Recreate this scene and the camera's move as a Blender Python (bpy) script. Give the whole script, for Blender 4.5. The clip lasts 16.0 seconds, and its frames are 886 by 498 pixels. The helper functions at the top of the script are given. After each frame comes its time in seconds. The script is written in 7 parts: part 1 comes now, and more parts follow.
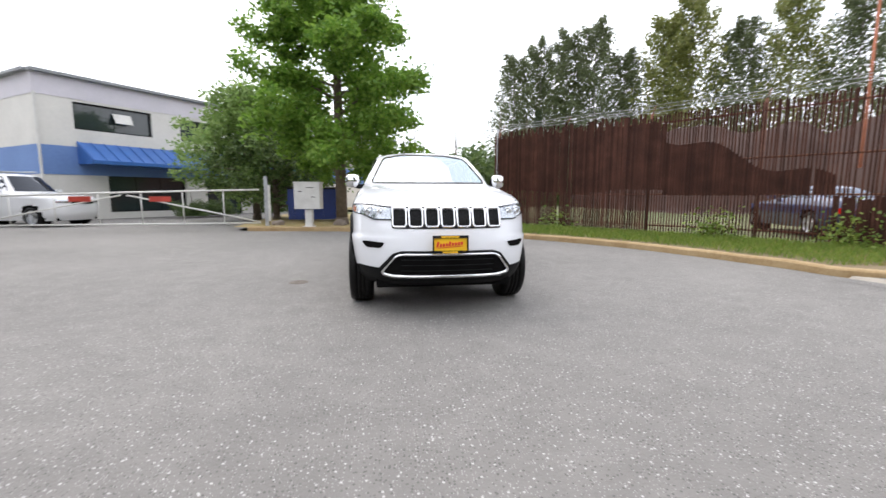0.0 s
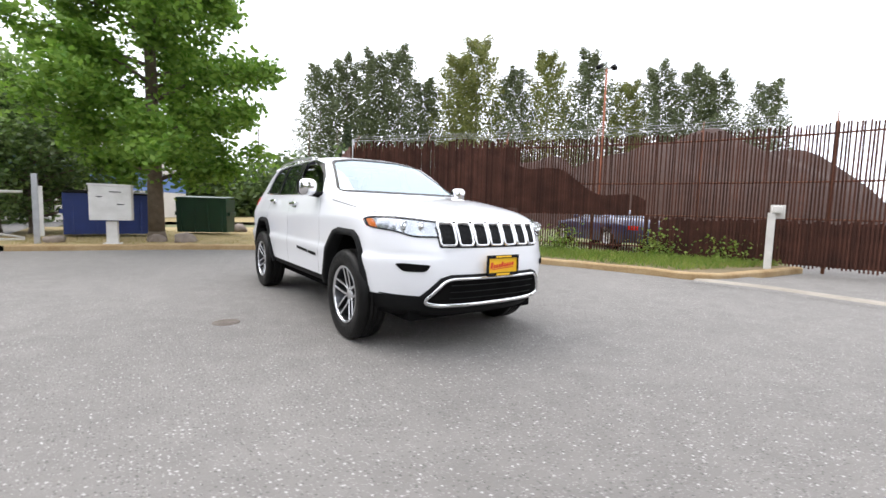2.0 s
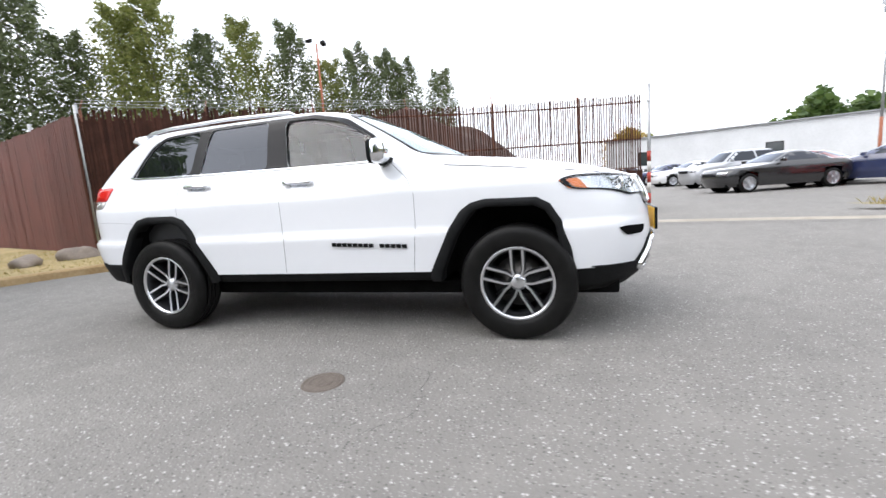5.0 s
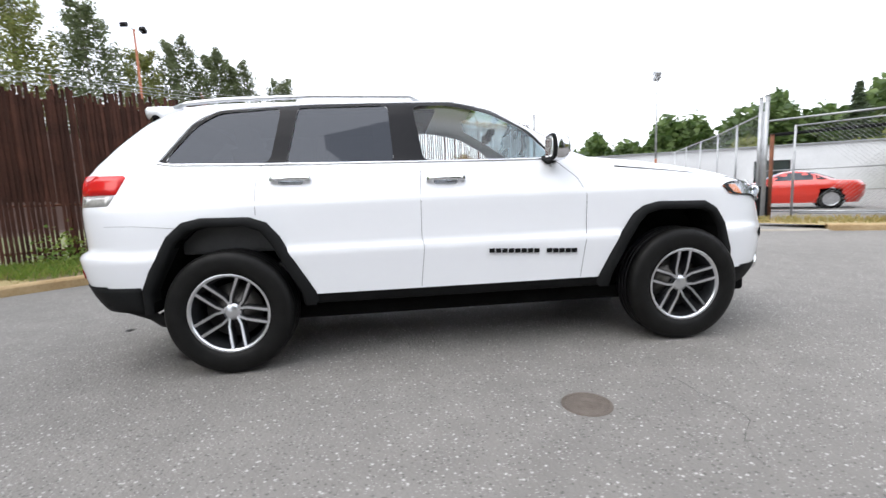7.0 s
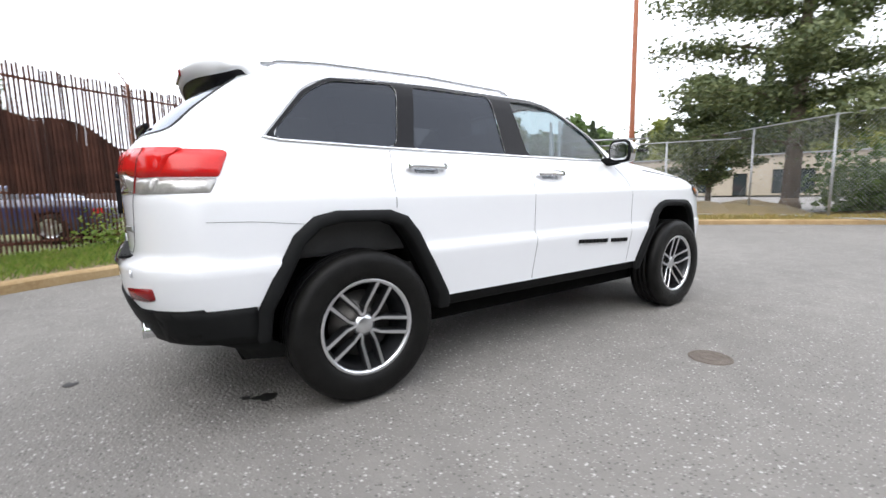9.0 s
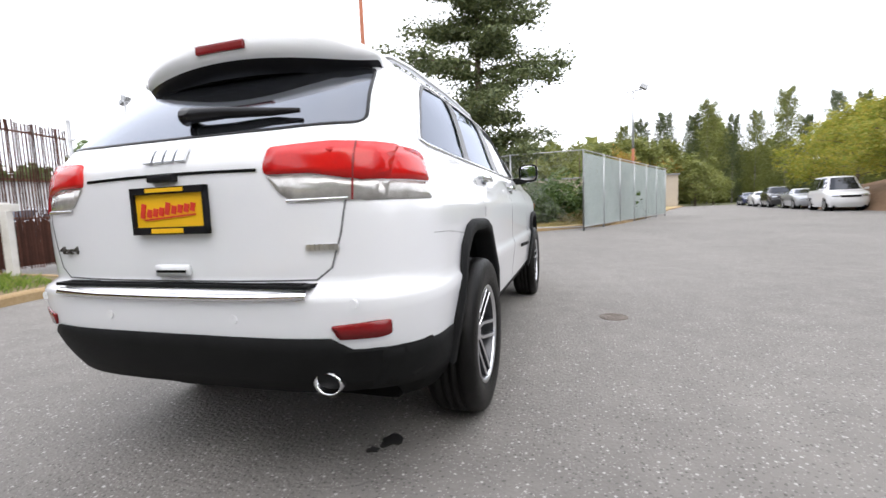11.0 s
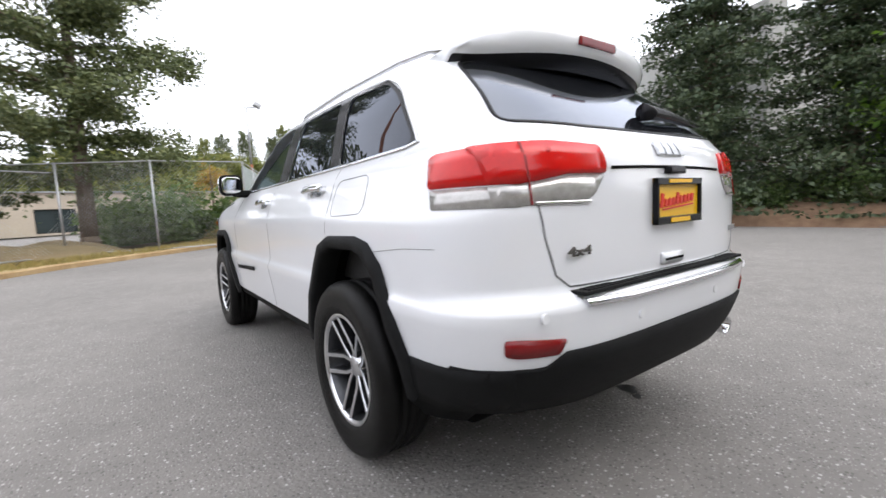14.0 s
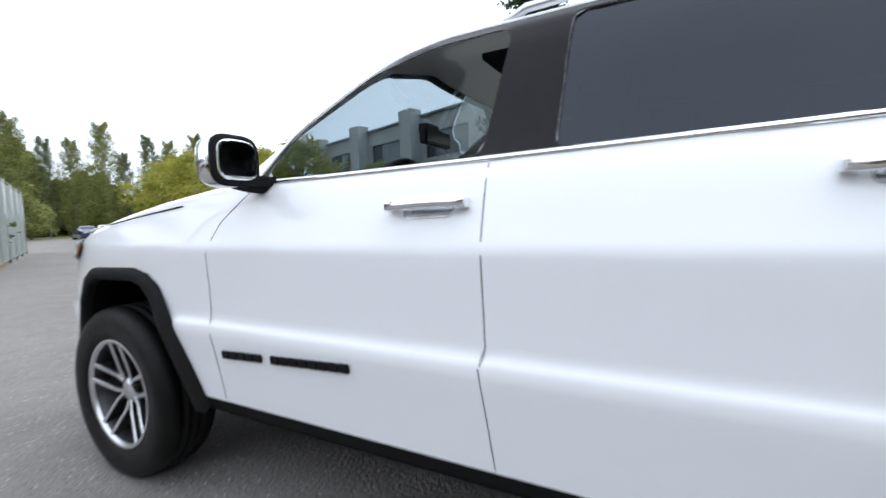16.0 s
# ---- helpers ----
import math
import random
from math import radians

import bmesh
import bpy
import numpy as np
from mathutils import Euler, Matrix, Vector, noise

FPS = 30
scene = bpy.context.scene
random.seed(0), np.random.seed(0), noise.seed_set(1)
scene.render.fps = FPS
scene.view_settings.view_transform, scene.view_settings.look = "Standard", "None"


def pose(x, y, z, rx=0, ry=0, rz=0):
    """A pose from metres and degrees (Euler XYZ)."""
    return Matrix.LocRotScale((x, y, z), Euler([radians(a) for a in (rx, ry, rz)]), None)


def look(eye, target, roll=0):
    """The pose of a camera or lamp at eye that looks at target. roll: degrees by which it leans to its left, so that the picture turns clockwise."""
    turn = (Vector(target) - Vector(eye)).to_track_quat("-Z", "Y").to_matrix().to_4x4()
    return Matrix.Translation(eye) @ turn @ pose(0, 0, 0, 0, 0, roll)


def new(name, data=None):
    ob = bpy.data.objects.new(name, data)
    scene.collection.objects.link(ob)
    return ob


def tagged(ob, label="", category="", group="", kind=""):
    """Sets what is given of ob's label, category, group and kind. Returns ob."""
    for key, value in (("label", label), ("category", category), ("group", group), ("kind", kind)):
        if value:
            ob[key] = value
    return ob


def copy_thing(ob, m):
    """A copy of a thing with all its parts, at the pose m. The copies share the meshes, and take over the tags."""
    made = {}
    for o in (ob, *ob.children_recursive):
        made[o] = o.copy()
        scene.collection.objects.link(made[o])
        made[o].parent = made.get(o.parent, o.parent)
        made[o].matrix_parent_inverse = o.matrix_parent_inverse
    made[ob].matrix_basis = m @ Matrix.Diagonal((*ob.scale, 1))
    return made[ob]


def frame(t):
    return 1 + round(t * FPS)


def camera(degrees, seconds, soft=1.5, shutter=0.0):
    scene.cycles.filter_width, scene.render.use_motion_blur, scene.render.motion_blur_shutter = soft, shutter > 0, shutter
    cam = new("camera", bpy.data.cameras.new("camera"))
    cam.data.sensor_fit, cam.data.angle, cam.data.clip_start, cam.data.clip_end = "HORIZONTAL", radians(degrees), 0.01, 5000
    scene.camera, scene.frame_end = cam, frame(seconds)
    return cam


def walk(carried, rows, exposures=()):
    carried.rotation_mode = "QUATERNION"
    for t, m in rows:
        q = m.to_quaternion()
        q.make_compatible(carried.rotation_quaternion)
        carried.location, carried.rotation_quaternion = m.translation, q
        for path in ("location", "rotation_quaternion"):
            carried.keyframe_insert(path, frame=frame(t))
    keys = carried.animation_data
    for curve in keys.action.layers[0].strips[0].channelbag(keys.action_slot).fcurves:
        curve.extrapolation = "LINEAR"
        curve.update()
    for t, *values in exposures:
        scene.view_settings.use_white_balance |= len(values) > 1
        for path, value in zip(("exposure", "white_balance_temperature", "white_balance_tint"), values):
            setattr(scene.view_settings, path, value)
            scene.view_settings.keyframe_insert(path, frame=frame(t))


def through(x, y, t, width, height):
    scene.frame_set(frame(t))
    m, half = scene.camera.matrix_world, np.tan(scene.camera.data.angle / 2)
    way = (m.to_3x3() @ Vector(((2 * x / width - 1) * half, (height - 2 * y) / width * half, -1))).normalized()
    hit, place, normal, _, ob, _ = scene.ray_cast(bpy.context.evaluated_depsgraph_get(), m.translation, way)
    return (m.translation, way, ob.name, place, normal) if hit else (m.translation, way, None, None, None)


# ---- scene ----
cam = camera(91.3, 16.0, shutter=0.3)

PATH = [
    (0, (-0.564, -6.177, 1.131), (-0.289, -4.212, 0.882), 0.1),
    (0.5, (-0.943, -5.921, 1.133), (-0.363, -4.017, 0.934), 1.5),
    (1, (-1.356, -5.627, 1.118), (-0.6, -3.785, 0.926), 1.7),
    (1.5, (-1.818, -5.276, 1.101), (-0.85, -3.538, 0.901), 2.4),
    (2, (-2.272, -4.889, 1.093), (-1.134, -3.254, 0.922), 1.6),
    (2.5, (-2.692, -4.443, 1.085), (-1.391, -2.935, 0.902), -0.4),
    (3, (-3.049, -3.942, 1.082), (-1.565, -2.611, 0.922), 0.3),
    (3.5, (-3.331, -3.424, 1.065), (-1.701, -2.274, 0.918), -1.3),
    (4, (-3.554, -2.911, 1.053), (-1.792, -1.979, 0.893), -1.0),
    (4.2, (-3.612, -2.708, 1.039), (-1.824, -1.836, 0.827), -1.5),
    (6.3, (-3.637, -0.382, 1.041), (-1.654, -0.272, 0.81), -3.2),
    (6.5, (-3.616, -0.173, 1.045), (-1.631, -0.115, 0.806), -1.8),
    (7, (-3.569, 0.377, 1.03), (-1.591, 0.202, 0.786), -2.4),
    (7.5, (-3.449, 0.902, 1.025), (-1.505, 0.498, 0.781), -1.8),
    (8, (-3.311, 1.408, 1.029), (-1.428, 0.772, 0.809), -2.1),
    (8.5, (-3.116, 1.816, 1.053), (-1.315, 0.986, 0.796), -1.2),
    (9, (-2.845, 2.295, 1.034), (-1.2, 1.188, 0.773), -1.1),
    (9.2, (-2.68, 2.465, 1.024), (-1.109, 1.249, 0.793), -1.9),
    (11.3, (-1.099, 3.631, 1.012), (-0.643, 1.693, 0.825), -2.0),
    (11.5, (-0.906, 3.678, 1.039), (-0.533, 1.721, 0.854), -1.9),
    (12, (-0.398, 3.779, 1.037), (-0.281, 1.791, 0.858), -1.2),
    (12.5, (0.133, 3.787, 1.034), (-0.015, 1.798, 0.881), -1.8),
    (13, (0.623, 3.681, 1.02), (0.135, 1.75, 0.84), -0.5),
    (13.5, (1.129, 3.492, 1.054), (0.261, 1.701, 0.857), -1.5),
    (14, (1.569, 3.208, 1.061), (0.425, 1.579, 0.863), -2.8),
    (14.5, (1.959, 2.765, 1.055), (0.56, 1.355, 0.82), -4.3),
    (15, (2.131, 2.126, 1.069), (0.658, 0.802, 0.794), -5.4),
    (15.5, (2.101, 1.365, 1.072), (0.526, 0.157, 0.827), -3.5),
    (16, (1.83, 0.702, 1.103), (0.085, -0.265, 0.955), -1.9),
]
walk(cam, [(t, look(e, g, r)) for t, e, g, r in PATH],
     exposures=((0, 0.62, 6500, 12.5), (2.5, 0.78, 6500, 12), (4, 0.80, 6450, 11), (6.5, 0.62, 6400, 11), (9, 0.73, 6450, 11), (11.5, 0.64, 6550, 13),
                (13, 0.60, 6550, 13), (14.5, 0.60, 6500, 12.5), (15, 0.48, 6400, 11), (16, 0.42, 6150, 9)))

# ---- sky, sun ----
world = bpy.data.worlds.new("sky")
world.use_nodes = True
scene.world = world
wn = world.node_tree
for n in list(wn.nodes):
    wn.nodes.remove(n)
w_out = wn.nodes.new("ShaderNodeOutputWorld")
w_bg = wn.nodes.new("ShaderNodeBackground")
w_sky = wn.nodes.new("ShaderNodeTexSky")
w_sky.sky_type, w_sky.sun_disc = "NISHITA", False
w_sky.sun_elevation, w_sky.sun_rotation = radians(54), radians(328)
w_sky.air_density, w_sky.dust_density, w_sky.ozone_density = 1.0, 4.0, 1.0
# a bright overcast: the blue dome shows through a thick white cloud layer
w_mix = wn.nodes.new("ShaderNodeMix")
w_mix.data_type = "RGBA"
w_mix.inputs[0].default_value = 0.8
w_noise = wn.nodes.new("ShaderNodeTexNoise")
w_noise.inputs["Scale"].default_value = 2.2
w_noise.inputs["Detail"].default_value = 5
w_ramp = wn.nodes.new("ShaderNodeValToRGB")
w_ramp.color_ramp.elements[0].position, w_ramp.color_ramp.elements[0].color = 0.3, (14.3, 15.0, 16.3, 1)
w_ramp.color_ramp.elements[1].position, w_ramp.color_ramp.elements[1].color = 0.7, (17.4, 17.8, 18.5, 1)
wn.links.new(w_noise.outputs["Fac"], w_ramp.inputs["Fac"])
wn.links.new(w_sky.outputs["Color"], w_mix.inputs[6])
wn.links.new(w_ramp.outputs["Color"], w_mix.inputs[7])
wn.links.new(w_mix.outputs[2], w_bg.inputs["Color"])
w_bg.inputs["Strength"].default_value = 0.1
wn.links.new(w_bg.outputs["Background"], w_out.inputs["Surface"])

sun_data = bpy.data.lights.new("sun", "SUN")
sun_data.energy, sun_data.angle, sun_data.color = 1.1, radians(60), (1.0, 0.97, 0.92)
sun = new("sun", sun_data)
sun.matrix_world = look((-25, 40, 65), (0, 0, 0))


# ---- materials ----
def mat(name, c1, c2=None, scale=4.0, rough=0.6, metal=0.0, bump=0.0, bump_scale=60.0, coat=0.0, vary=0.0, fine=0.35, spread=0.18, spec=0.5):
    """A surface of two tones, mixed by a broad and a fine grain, with fine relief."""
    m = bpy.data.materials.new(name)
    m.use_nodes = True
    nt = m.node_tree
    p = nt.nodes["Principled BSDF"]
    c2 = c2 or tuple(c * 0.8 for c in c1)
    geo = nt.nodes.new("ShaderNodeNewGeometry")
    n1, n2 = nt.nodes.new("ShaderNodeTexNoise"), nt.nodes.new("ShaderNodeTexNoise")
    n1.inputs["Scale"].default_value, n1.inputs["Detail"].default_value = scale, 4
    n2.inputs["Scale"].default_value, n2.inputs["Detail"].default_value = scale * 11, 3
    add = nt.nodes.new("ShaderNodeMix")
    add.inputs[0].default_value = fine
    ramp = nt.nodes.new("ShaderNodeValToRGB")
    ramp.color_ramp.elements[0].position, ramp.color_ramp.elements[1].position = 0.5 - spread, 0.5 + spread
    ramp.color_ramp.elements[0].color, ramp.color_ramp.elements[1].color = (*c1, 1), (*c2, 1)
    for n in (n1, n2):
        nt.links.new(geo.outputs["Position"], n.inputs["Vector"])
    nt.links.new(n1.outputs["Fac"], add.inputs[2])
    nt.links.new(n2.outputs["Fac"], add.inputs[3])
    nt.links.new(add.outputs[0], ramp.inputs["Fac"])
    colour = ramp.outputs["Color"]
    if vary:
        info, hsv, mul = nt.nodes.new("ShaderNodeObjectInfo"), nt.nodes.new("ShaderNodeHueSaturation"), nt.nodes.new("ShaderNodeMapRange")
        mul.inputs[3].default_value, mul.inputs[4].default_value = 1 - vary, 1 + vary
        nt.links.new(info.outputs["Random"], mul.inputs[0])
        nt.links.new(mul.outputs[0], hsv.inputs["Value"])
        nt.links.new(colour, hsv.inputs["Color"])
        colour = hsv.outputs["Color"]
    nt.links.new(colour, p.inputs["Base Color"])
    p.inputs["Roughness"].default_value, p.inputs["Metallic"].default_value = rough, metal
    p.inputs["Coat Weight"].default_value = coat
    p.inputs["Specular IOR Level"].default_value = spec
    p.inputs["Coat Roughness"].default_value = 0.03
    if bump:
        b, n3 = nt.nodes.new("ShaderNodeBump"), nt.nodes.new("ShaderNodeTexNoise")
        n3.inputs["Scale"].default_value, n3.inputs["Detail"].default_value = bump_scale, 4
        nt.links.new(geo.outputs["Position"], n3.inputs["Vector"])
        nt.links.new(n3.outputs["Fac"], b.inputs["Height"])
        b.inputs["Strength"].default_value, b.inputs["Distance"].default_value = min(1.0, bump), 0.01 if bump < 1 else 0.016
        nt.links.new(b.outputs["Normal"], p.inputs["Normal"])
    return m


def glass(name, colour, rough=0.0, mix=0.0, gloss=0.04, sheen=(1, 1, 1)):
    """A thin pane: part clear, part gloss; mix: how much of it is opaque dark film."""
    m = bpy.data.materials.new(name)
    m.use_nodes = True
    nt = m.node_tree
    out = nt.nodes["Material Output"]
    nt.nodes.remove(nt.nodes["Principled BSDF"])
    tr, gl, df, fr = (nt.nodes.new("ShaderNodeBsdf" + k) for k in ("Transparent", "Glossy", "Diffuse", "Diffuse"))
    nt.nodes.remove(fr)
    lw, pw, fr = nt.nodes.new("ShaderNodeLayerWeight"), nt.nodes.new("ShaderNodeMath"), nt.nodes.new("ShaderNodeMapRange")
    lw.inputs["Blend"].default_value = 0.5
    pw.operation, pw.inputs[1].default_value = "POWER", 4.5
    nt.links.new(lw.outputs["Facing"], pw.inputs[0])
    nt.links.new(pw.outputs[0], fr.inputs[0])
    fr.inputs[3].default_value, fr.inputs[4].default_value = gloss, 1.0
    tr.inputs["Color"].default_value = (*colour, 1)
    df.inputs["Color"].default_value = (0.012, 0.013, 0.015, 1)
    gl.inputs["Roughness"].default_value = rough
    gl.inputs["Color"].default_value = (*sheen, 1)
    m1, m2 = nt.nodes.new("ShaderNodeMixShader"), nt.nodes.new("ShaderNodeMixShader")
    m1.inputs[0].default_value = mix
    nt.links.new(tr.outputs[0], m1.inputs[1])
    nt.links.new(df.outputs[0], m1.inputs[2])
    nt.links.new(fr.outputs[0], m2.inputs[0])
    nt.links.new(m1.outputs[0], m2.inputs[1])
    nt.links.new(gl.outputs[0], m2.inputs[2])
    nt.links.new(m2.outputs[0], out.inputs["Surface"])
    return m


def asphalt_material(name, dark, light, chip):
    """Worn tarmac: pale stone chips in grey binder, broad stains, fine relief."""
    m = mat(name, dark, light, 0.35, 0.9, bump=1.0, bump_scale=52, fine=0.45, spread=0.22)
    nt = m.node_tree
    p = nt.nodes["Principled BSDF"]
    base = p.inputs["Base Color"].links[0].from_socket
    geo = nt.nodes.new("ShaderNodeNewGeometry")
    last = base
    for size, cut, colour, dim in ((75, 0.22, chip, 0.55), (48, 0.22, (0.04, 0.038, 0.036), 0.52), (30, 0.12, tuple(min(1, c * 1.5) for c in chip), 0.6)):
        vo = nt.nodes.new("ShaderNodeTexVoronoi")
        vo.inputs["Scale"].default_value = size
        lt = nt.nodes.new("ShaderNodeMapRange")
        lt.inputs[1].default_value, lt.inputs[2].default_value = cut, cut + 0.12
        lt.inputs[3].default_value, lt.inputs[4].default_value = dim, 0.0
        sep = nt.nodes.new("ShaderNodeSeparateColor")
        gate = nt.nodes.new("ShaderNodeMath")
        gate.operation = "GREATER_THAN"
        gate.inputs[1].default_value = 0.5
        mul = nt.nodes.new("ShaderNodeMath")
        mul.operation = "MULTIPLY"
        mx = nt.nodes.new("ShaderNodeMix")
        mx.data_type = "RGBA"
        mx.inputs[7].default_value = (*colour, 1)
        nt.links.new(geo.outputs["Position"], vo.inputs["Vector"])
        nt.links.new(vo.outputs["Distance"], lt.inputs[0])
        nt.links.new(vo.outputs["Color"], sep.inputs[0])
        nt.links.new(sep.outputs[0], gate.inputs[0])
        nt.links.new(lt.outputs[0], mul.inputs[0])
        nt.links.new(gate.outputs[0], mul.inputs[1])
        nt.links.new(mul.outputs[0], mx.inputs[0])
        nt.links.new(last, mx.inputs[6])
        last = mx.outputs[2]
    nt.links.new(last, p.inputs["Base Color"])
    return m


M_ASPHALT = asphalt_material("worn_asphalt", (0.146, 0.139, 0.130), (0.222, 0.211, 0.197), (0.40, 0.39, 0.375))
M_DRIVE = mat("smooth_asphalt", (0.11, 0.112, 0.118), (0.14, 0.142, 0.148), 0.5, 0.9, bump=0.4)
M_CONCRETE = mat("old_concrete", (0.36, 0.33, 0.28), (0.22, 0.195, 0.16), 1.5, 0.9, bump=0.5, bump_scale=40)
M_KERB = mat("kerb_concrete", (0.42, 0.31, 0.17), (0.25, 0.16, 0.07), 2.2, 0.9, bump=0.6, bump_scale=35)
M_SOIL = mat("verge_soil", (0.20, 0.15, 0.085), (0.12, 0.10, 0.05), 1.2, 1.0, bump=0.8, bump_scale=25)
M_DRYGRASS = mat("dry_grass_ground", (0.42, 0.31, 0.16), (0.24, 0.21, 0.09), 0.9, 1.0, bump=0.9, bump_scale=30)
M_FAR = mat("far_ground", (0.10, 0.13, 0.05), (0.17, 0.16, 0.08), 0.08, 1.0)
M_GRASS = mat("green_grass", (0.10, 0.17, 0.035), (0.22, 0.24, 0.07), 1.2, 0.8, vary=0.2)
M_STRAW = mat("straw_grass", (0.38, 0.30, 0.13), (0.20, 0.19, 0.07), 1.0, 0.9)
M_WHITE = mat("white_car_paint", (0.79, 0.805, 0.835), (0.775, 0.79, 0.82), 1.5, 0.32, coat=1.0)
M_TRIM = mat("black_trim_plastic", (0.0075, 0.0078, 0.0082), (0.012, 0.0125, 0.013), 9, 0.6, bump=0.15, bump_scale=300, spec=0.1)
M_GLOSS = mat("piano_black", (0.012, 0.012, 0.014), (0.016, 0.016, 0.018), 3, 0.22, coat=0.0, spec=0.14)
M_RUBBER = mat("tyre_rubber", (0.004, 0.004, 0.004), (0.009, 0.0088, 0.0085), 14, 0.42, bump=0.3, bump_scale=150, spec=0.16)
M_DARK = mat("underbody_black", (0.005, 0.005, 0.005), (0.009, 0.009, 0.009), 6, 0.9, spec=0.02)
M_CHROME = mat("chrome", (0.82, 0.83, 0.85), (0.74, 0.75, 0.77), 6, 0.08, 1.0)
M_ALLOY = mat("machined_alloy", (0.72, 0.73, 0.75), (0.62, 0.63, 0.66), 20, 0.28, 1.0)
M_ALLOYDARK = mat("dark_alloy", (0.045, 0.047, 0.052), (0.075, 0.078, 0.084), 12, 0.35, 0.8)
M_STEEL = mat("brake_steel", (0.16, 0.155, 0.15), (0.10, 0.09, 0.08), 14, 0.45, 0.9)
M_RED = mat("red_lens", (0.62, 0.012, 0.010), (0.50, 0.008, 0.008), 10, 0.2, coat=0.35, spec=0.3)
M_REDDARK = mat("dark_red_lens", (0.22, 0.008, 0.010), (0.16, 0.005, 0.006), 10, 0.2, coat=0.3, spec=0.3)
M_AMBER = mat("amber_lens", (0.75, 0.20, 0.03), (0.6, 0.14, 0.02), 10, 0.2, coat=0.35, spec=0.3)
M_LAMP = mat("lamp_reflector", (0.62, 0.64, 0.66), (0.36, 0.37, 0.39), 16, 0.16, 0.85)
M_TAILCLEAR = mat("clear_tail_lens", (0.56, 0.55, 0.53), (0.33, 0.32, 0.31), 30, 0.15, 0.3, coat=1.0)
M_GAP = mat("panel_gap", (0.16, 0.165, 0.17), (0.12, 0.125, 0.13), 5, 0.8, spec=0.1)
M_YELLOW = mat("plate_yellow", (0.86, 0.50, 0.01), (0.82, 0.46, 0.01), 10, 0.4)
M_PLATERED = mat("plate_red", (0.66, 0.04, 0.02), (0.6, 0.03, 0.02), 10, 0.5)
M_SEAT = mat("black_leather", (0.02, 0.02, 0.021), (0.03, 0.03, 0.031), 8, 0.5, bump=0.2)
M_LINER = mat("headliner_cloth", (0.016, 0.016, 0.017), (0.024, 0.024, 0.025), 8, 0.95, bump=0.2, spec=0.1)
M_CLEAR = glass("clear_car_glass", (0.80, 0.87, 0.85), mix=0.05, gloss=0.06)
M_SCREEN = glass("windscreen_glass", (0.55, 0.66, 0.72), mix=0.1, gloss=0.38, sheen=(0.80, 0.93, 1.0))
M_TINT = glass("dark_tinted_glass", (0.10, 0.11, 0.12), mix=0.85, gloss=0.045, sheen=(0.82, 0.88, 1.0))
M_REARGLASS = glass("rear_tinted_glass", (0.12, 0.13, 0.14), rough=0.06, mix=0.9, gloss=0.2, sheen=(0.85, 0.9, 1.0))
M_LENS = glass("clear_lens", (0.9, 0.92, 0.93), mix=0.0)


# ---- building helpers ----
def mesh_of(name, bm, material, smooth=False):
    me = bpy.data.meshes.new(name)
    bm.normal_update()
    bm.to_mesh(me)
    bm.free()
    for mm in (material if isinstance(material, (list, tuple)) else (material,)):
        me.materials.append(mm)
    if smooth:
        for f in me.polygons:
            f.use_smooth = True
    return me


def part(name, bm, material, parent, label="", smooth=False):
    ob = new(name, mesh_of(name, bm, material, smooth))
    ob.parent = parent
    if label:
        tagged(ob, label)
    return ob


def thing(name, label, category, group="", kind="", m=None):
    ob = new(name)
    if m is not None:
        ob.matrix_world = m
    return tagged(ob, label, category, group, kind)


def box(bm, c, s, rot=None, bevel=0.0):
    """A box with centre c and size s; rot: a matrix turned about its centre."""
    m = Matrix.Translation(c) @ (rot.to_4x4() if rot is not None else Matrix()) @ Matrix.Diagonal((*s, 1))
    r = bmesh.ops.create_cube(bm, size=1, matrix=m)
    if bevel:
        es = list({e for v in r["verts"] for e in v.link_edges})
        bmesh.ops.bevel(bm, geom=es, offset=bevel, segments=2, affect="EDGES", profile=0.7)
    return r["verts"]


def tube(bm, pts, r, n=8, r2=None, closed=False):
    """A round bar along pts; r to r2 from its start to its end."""
    rings, pts = [], [Vector(p) for p in pts]
    r2 = r if r2 is None else r2
    for i, p in enumerate(pts):
        a, b = (pts[i - 1] if i or closed else p), (pts[(i + 1) % len(pts)] if i + 1 < len(pts) or closed else p)
        d = (b - a).normalized()
        u = d.cross(Vector((0, 0, 1)) if abs(d.z) < 0.95 else Vector((1, 0, 0))).normalized()
        v = d.cross(u)
        rr = r + (r2 - r) * i / max(1, len(pts) - 1)
        rings.append([bm.verts.new(p + rr * (u * math.cos(k * math.tau / n) + v * math.sin(k * math.tau / n))) for k in range(n)])
    pairs = list(zip(rings, rings[1:])) + ([(rings[-1], rings[0])] if closed else [])
    for a, b in pairs:
        for k in range(n):
            bm.faces.new((a[k], a[(k + 1) % n], b[(k + 1) % n], b[k]))
    if not closed:
        bm.faces.new(rings[0][::-1])
        bm.faces.new(rings[-1])


def lathe(bm, prof, n=32, axis="x", c=(0, 0, 0)):
    """Turns a profile of (offset along the axis, radius) round the axis."""
    rings = []
    for o, r in prof:
        ring = []
        for k in range(n):
            a = k * math.tau / n
            q = (o, r * math.cos(a), r * math.sin(a)) if axis == "x" else (r * math.cos(a), r * math.sin(a), o)
            ring.append(bm.verts.new(Vector(c) + Vector(q)))
        rings.append(ring)
    for a, b in zip(rings, rings[1:]):
        for k in range(n):
            bm.faces.new((a[k], a[(k + 1) % n], b[(k + 1) % n], b[k]))
    return rings


